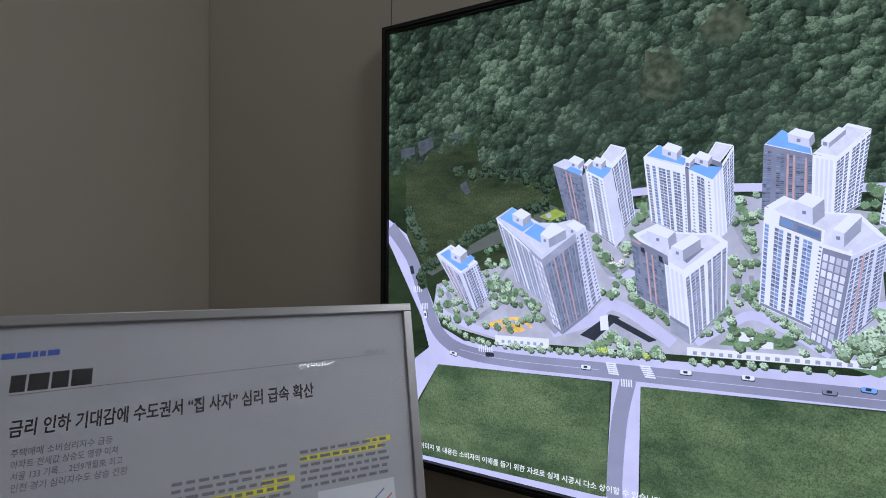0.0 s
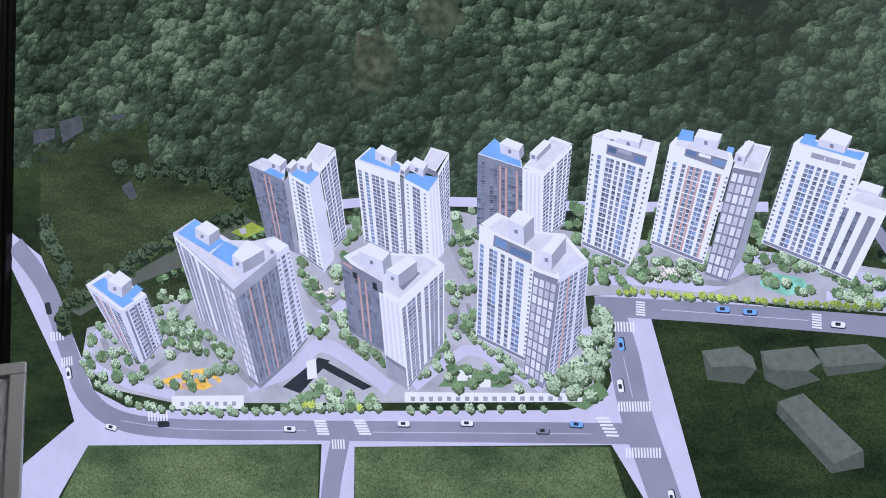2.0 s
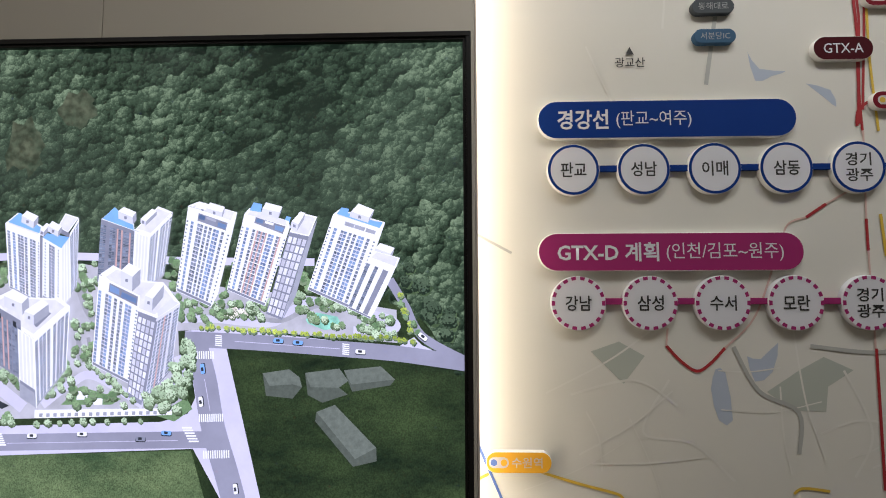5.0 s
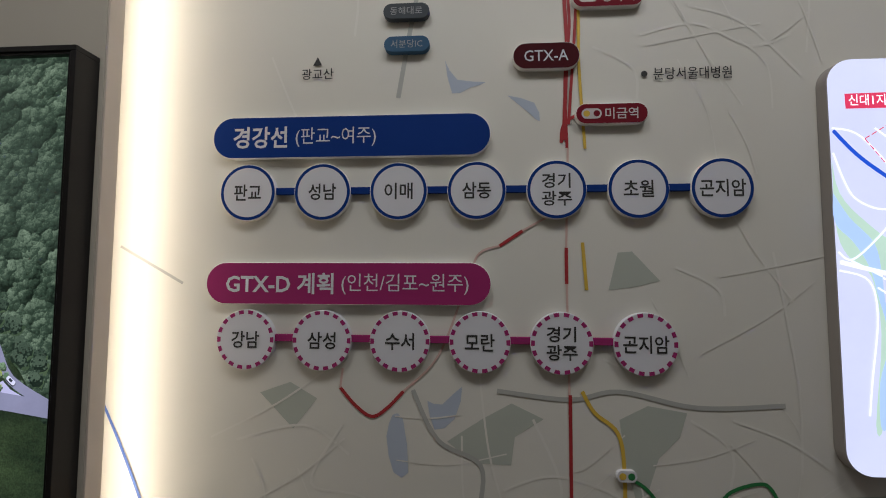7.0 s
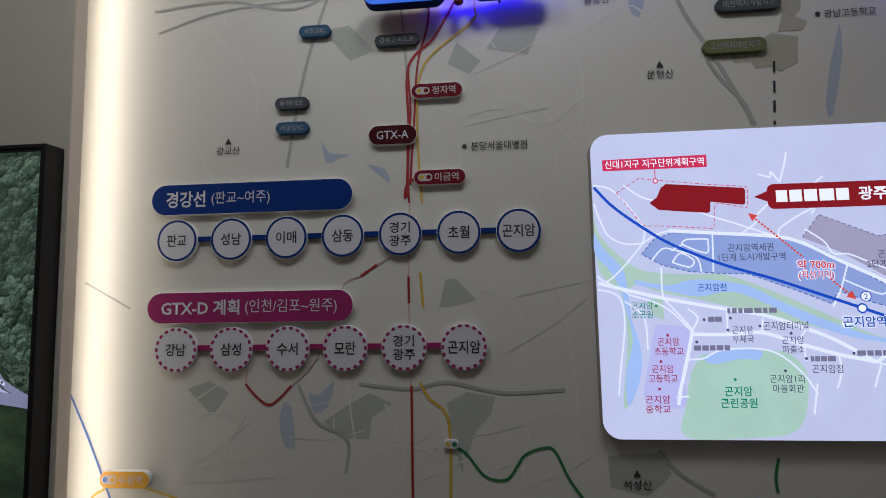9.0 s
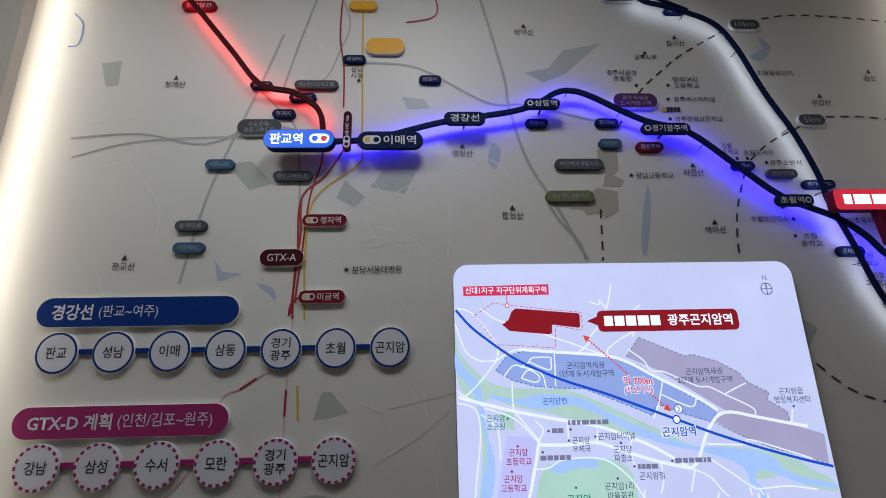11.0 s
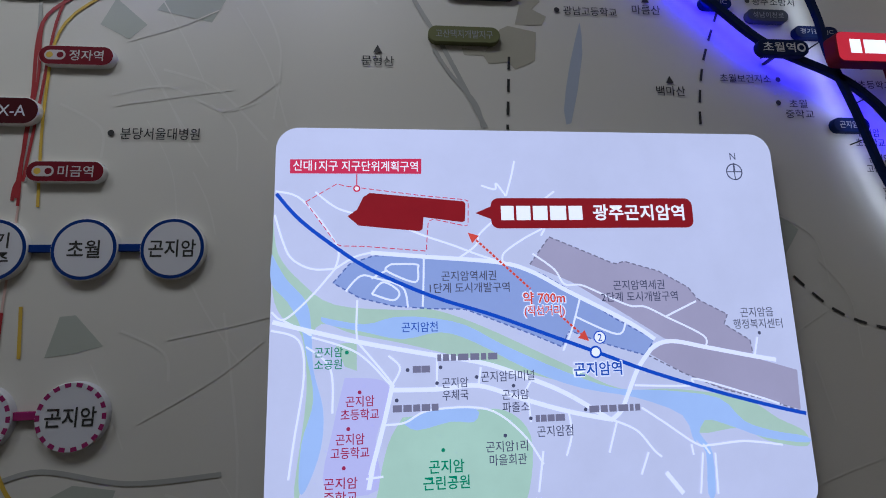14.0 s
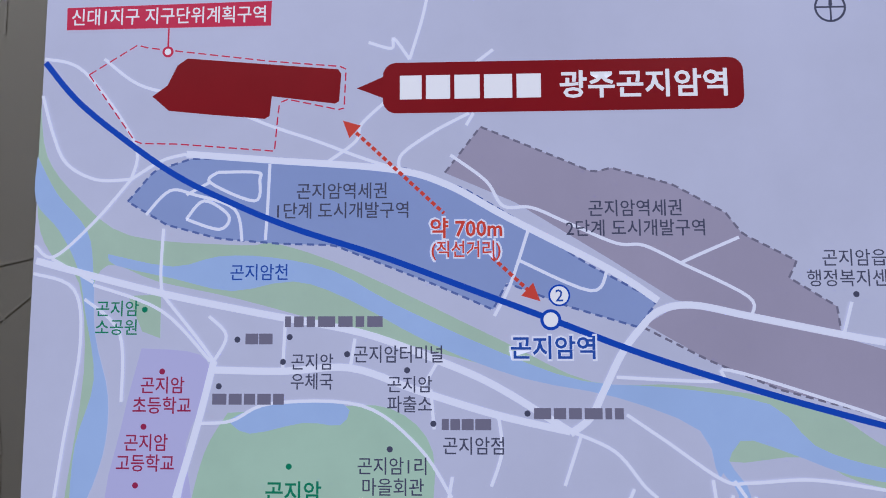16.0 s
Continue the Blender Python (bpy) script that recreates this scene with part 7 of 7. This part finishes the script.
    ribbon(bm, [(4.365 + 0.0235 * math.cos(i * math.pi / 16), 2.108 + 0.0235 * math.sin(i * math.pi / 16)) for i in range(33)], 0.0035, ml(6), 0, None, 1)
    ribbon(bm, [(4.3415, 2.108), (4.3885, 2.108)], 0.003, ml(7))
    ribbon(bm, [(4.365, 2.0845), (4.365, 2.1315)], 0.003, ml(8))
    flat(bm, [(4.362, 2.110), (4.368, 2.110), (4.367, 2.134), (4.363, 2.134)], ml(9))
    part("printed_compass", bm, M_INK, mini)
    lettering("N", 4.3565, 4.3735, 2.155, 0.021, ml(7), M_INK, mini)
    for body, x0, x1, z, h, m, bold in (
            ("곤지암역세권\n1단계 도시개발구역", 3.469, 3.682, 1.800, 0.058, M_INK, 0.008), ("곤지암역세권\n2단계 도시개발구역", 3.933, 4.150, 1.768, 0.058, M_INK, 0.008), ("곤지암천", 3.395, 3.488, 1.685, 0.026, M_BLUEINK, 0.008), ("곤지암역", 3.843, 3.974, 1.565, 0.036, M_BLUEINK, 0.02),
            ("약 700m", 3.717, 3.832, 1.754, 0.033, M_ARROW, 0.022), ("(직선거리)", 3.719, 3.829, 1.718, 0.031, M_ARROW, 0.014), ("곤지암\n소공원", 3.177, 3.247, 1.613, 0.055, M_GREENINK, 0.008), ("곤지암\n초등학교", 3.243, 3.337, 1.491, 0.058, M_REDINK, 0.010), ("곤지암\n고등학교", 3.220, 3.313, 1.402, 0.058, M_REDINK, 0.010), ("곤지암\n중학교", 3.205, 3.285, 1.302, 0.058, M_REDINK, 0.010),
            ("곤지암\n우체국", 3.496, 3.563, 1.528, 0.056, M_INK, 0.006), ("곤지암터미널", 3.596, 3.736, 1.555, 0.027, M_INK, 0.006), ("곤지암\n파출소", 3.649, 3.719, 1.493, 0.056, M_INK, 0.006), ("곤지암1리\n마을회관", 3.603, 3.710, 1.368, 0.058, M_INK, 0.006), ("곤지암\n근린공원", 3.444, 3.559, 1.325, 0.070, M_GREENINK, 0.016), ("곤지암읍\n행정복지센터", 4.303, 4.448, 1.687, 0.058, M_INK, 0.004), ("곤지암점", 3.736, 3.830, 1.415, 0.027, M_INK, 0.006)):
        if m is M_ARROW or body == "곤지암역":
            lettering(body, x0 - 0.003, x1 + 0.003, z, h + 0.006, ml(9), M_ROAD, mini, bold + 0.035, "lettering_outline")
        lettering(body, x0, x1, z, h, ml(10), m, mini, bold)
    # shop and bank names as plain bars
    for x0, x1, z, n in ((3.422, 3.467, 1.579, 2), (3.485, 3.646, 1.606, 7), (3.371, 3.489, 1.485, 5), (3.734, 3.813, 1.447, 4), (3.877, 4.019, 1.464, 6)):
        bm = bmesh.new()
        bars_text(bm, x0, x1, z, 0.017, ml(10), n, int(x0 * 1000))
        part("lettering", bm, M_DASHG, mini)
    for i, (x, z) in enumerate(((3.289, 1.528), (3.262, 1.442), (3.252, 1.352), (3.257, 1.626), (3.409, 1.578), (3.493, 1.582), (3.483, 1.543), (3.585, 1.555), (3.381, 1.505), (3.680, 1.530), (3.721, 1.448), (3.867, 1.464), (3.653, 1.409), (3.495, 1.382), (4.376, 1.646))):
        mshape("printed_dot", disc(x, z, 0.0048, 14), M_REDINK if i < 3 else M_GREENINK if i in (3, 13) else M_INK, 10)


area_map()

# ---- framed article ----
# article plane: it turns towards the room and leans back on its easel
LEAN = Matrix.Translation((-0.733, 1.106, 1.17)) @ pose(0, 0, 0, 0, 0, 44) @ pose(0, 0, 0, -22, 0, 0)
AX0, AX1, AZ0, AZ1 = -0.985, 0.106, -0.66, 0.140
ALU = paint("brushed_aluminium", (0.62, 0.62, 0.64), 0.38, 0.05, 12, 300, 0.03, 0.6)
PAPER = paint("white_newsprint", (0.36, 0.365, 0.40), 0.6, 0.03, 3, 240, 0.02)
HIGHLIGHT = paint("yellow_marker", (0.62, 0.60, 0.05), 0.6, 0.05)
TYPE = paint("black_type", (0.03, 0.03, 0.035), 0.6, 0.05)
FADED = paint("grey_type", (0.16, 0.16, 0.19), 0.6, 0.05)
REDTYPE = paint("red_graph_ink", (0.5, 0.05, 0.05), 0.6, 0.05)
BLUETYPE = paint("blue_graph_ink", (0.05, 0.1, 0.4), 0.6, 0.05)
MOUNT = paint("tan_mounting_board", (0.30, 0.265, 0.21), 0.7, 0.05)
OAK = paint("oiled_wood", (0.22, 0.14, 0.08), 0.55, 0.2, 14, 120, 0.15)


def glass_material():
    m, nt, b, ln = _nodes("picture_glass")
    b.inputs["Base Color"].default_value = (1, 1, 1, 1)
    b.inputs["Roughness"].default_value, b.inputs["IOR"].default_value = 0.02, 1.45
    b.inputs["Transmission Weight"].default_value = 1.0
    return m


def article():
    art = tagged(new("framed_article"), "framed newspaper article behind glass leaning on an easel", "picture frame")
    art.matrix_world = LEAN

    def add(name, bm, m, label="", parent=None):
        ob = part(name, bm, m, parent or art, label)
        if parent:
            ob.matrix_basis = pose(0, 0, 0, 0, -2.7, 0)
        return ob
    w = 0.024
    for a in ((AX0, AX1, AZ1 - w, AZ1), (AX0, AX1, AZ0, AZ0 + w), (AX0, AX0 + w, AZ0 + w, AZ1 - w), (AX1 - w, AX1, AZ0 + w, AZ1 - w)):
        add("frame_rail", box(bmesh.new(), a[0], a[1], -0.014, 0.016, a[2], a[3], 0.002), ALU)
    add("backing", box(bmesh.new(), AX0 + w, AX1 - w, 0.004, 0.012, AZ0 + w, AZ1 - w), MOUNT, "tan mounting board")
    paper = add("paper", box(bmesh.new(), AX0 + w, AX1 - w, 0.001, 0.0035, AZ0 + w, AZ1 - w), PAPER, "printed newspaper sheet")
    askew = pose(0, 0, 0, 0, -2.7, 0)
    pane = add("pane", box(bmesh.new(), AX0 + w, AX1 - w, -0.0085, -0.0065, AZ0 + w, AZ1 - w), GLASSM, "clear picture glass")
    pane.visible_shadow = False
    y = 0.0004

    def words(body, x0, x1, z, h, m, bold=0.0):
        lettering(body, x0, x1, z, h, y, m, paper, bold, place=askew)

    def bars(x0, x1, z, h, m, n, seed):
        bm = bmesh.new()
        bars_text(bm, x0, x1, z, h, y, n, seed)
        add("lettering", bm, m, "", paper)

    def rule(x0, z0, x1, z1, t, m):
        bm = bmesh.new()
        flat(bm, [(x0, z0), (x1, z1), (x1, z1 + t), (x0, z0 + t)], y)
        add("rule", bm, m, "", paper)
    bars(-0.90, -0.78, 0.085, 0.014, BLUETYPE, 5, 2)
    bars(-0.874, -0.705, 0.018, 0.040, TYPE, 4, 3)
    rule(-0.875, -0.0085, 0.022, -0.0085, 0.0014, FADED)
    words("2024.07.15", -0.040, 0.020, 0.001, 0.010, FADED, 0.004)
    words("금리 인하 기대감에 수도권서 “집 사자” 심리 급속 확산", -0.862, -0.187, -0.084, 0.040, TYPE, 0.024)
    for i, body in enumerate(("주택매매 소비심리지수 급등", "아파트 전세값 상승도 영향 미쳐", "서울 133 기록… 2년9개월來 최고", "인천·경기 심리지수도 상승 전환")):
        words(body, -0.852 + 0.003 * i, -0.655 + 0.012 * i, -0.138 - 0.0245 * i, 0.018, FADED, 0.010)
    rnd = random.Random(2)
    for x0, x1, top, n in ((-0.852, -0.545, -0.285, 15), (-0.525, -0.245, -0.262, 17), (-0.230, 0.010, -0.238, 18)):
        for i in range(n):
            z = top - 0.0165 * i
            if x0 > -0.3 and 6 <= i <= 15:
                continue
            if (x0 > -0.3 and i in (0, 1)) or (-0.6 < x0 < -0.3 and i in (2, 3)):
                bm = bmesh.new()
                a = x0 + (x1 - x0) * (0.72 if i % 2 == 0 else 0.0)
                b = x1 if i % 2 == 0 else x0 + (x1 - x0) * 0.9
                flat(bm, [(a, z - 0.007), (b, z - 0.007), (b, z + 0.007), (a, z + 0.007)], y + 0.0003)
                add("marker_stroke", bm, HIGHLIGHT, "yellow marker stroke", paper)
            bars(x0, x1 - rnd.uniform(0, 0.01), z, 0.0075, FADED, 9, 10 + i)
    # small graph
    bm = bmesh.new()
    flat(bm, [(-0.19, -0.50), (0.008, -0.50), (0.008, -0.338), (-0.19, -0.338)], y)
    add("graph_panel", bm, paint("pale_graph_tint", (0.55, 0.57, 0.62), 0.6, 0.03), "", paper)
    for m, pts in ((BLUETYPE, [(-0.17, -0.47), (-0.12, -0.45), (-0.07, -0.40), (-0.02, -0.36)]), (REDTYPE, [(-0.17, -0.48), (-0.11, -0.46), (-0.06, -0.42), (0.0, -0.375)])):
        add("graph_line", ribbon(bmesh.new(), pts, 0.003, y - 0.0003), m, "", paper)
    # easel under it
    easel = tagged(new("easel"), "plain wooden easel carrying the framed article", "easel")
    easel.matrix_world = LEAN
    drop = 1.17 / math.cos(radians(22))
    mid = (AX0 + AX1) / 2
    for x in (mid - 0.3, mid + 0.3):
        part("leg", box(bmesh.new(), x - 0.018, x + 0.018, 0.0175, 0.045, -drop + 0.02, 0.05, 0.003), OAK, easel)
    part("ledge", box(bmesh.new(), mid - 0.42, mid + 0.42, -0.030, 0.017, AZ0 - 0.026, AZ0 - 0.001, 0.003), OAK, easel)


GLASSM = glass_material()
article()


# lit lettering hung in the room, seen only as a mirror image in the glass
def hanging_sign():
    sign = tagged(new("hanging_sign"), "dark hanging board with glowing white letters", "sign")
    sign.matrix_world = pose(2.27, -2.05, 3.60, 0, 0, 226)
    bright = glow("bright_white_letter", (1.0, 0.96, 0.92), 14)
    part("board", box(bmesh.new(), -0.30, 0.30, 0.0, 0.02, -0.045, 0.045, 0.004), BLACK, sign)
    lettering("VARIOUS LIFE", -0.22, 0.22, 0.0, 0.048, -0.002, bright, sign, 0.01)
    for x in (-0.2, 0.2):
        part("rod", box(bmesh.new(), x - 0.004, x + 0.004, 0.006, 0.014, 0.0455, CEIL - 3.6), BLACK, sign)


hanging_sign()


set_type()
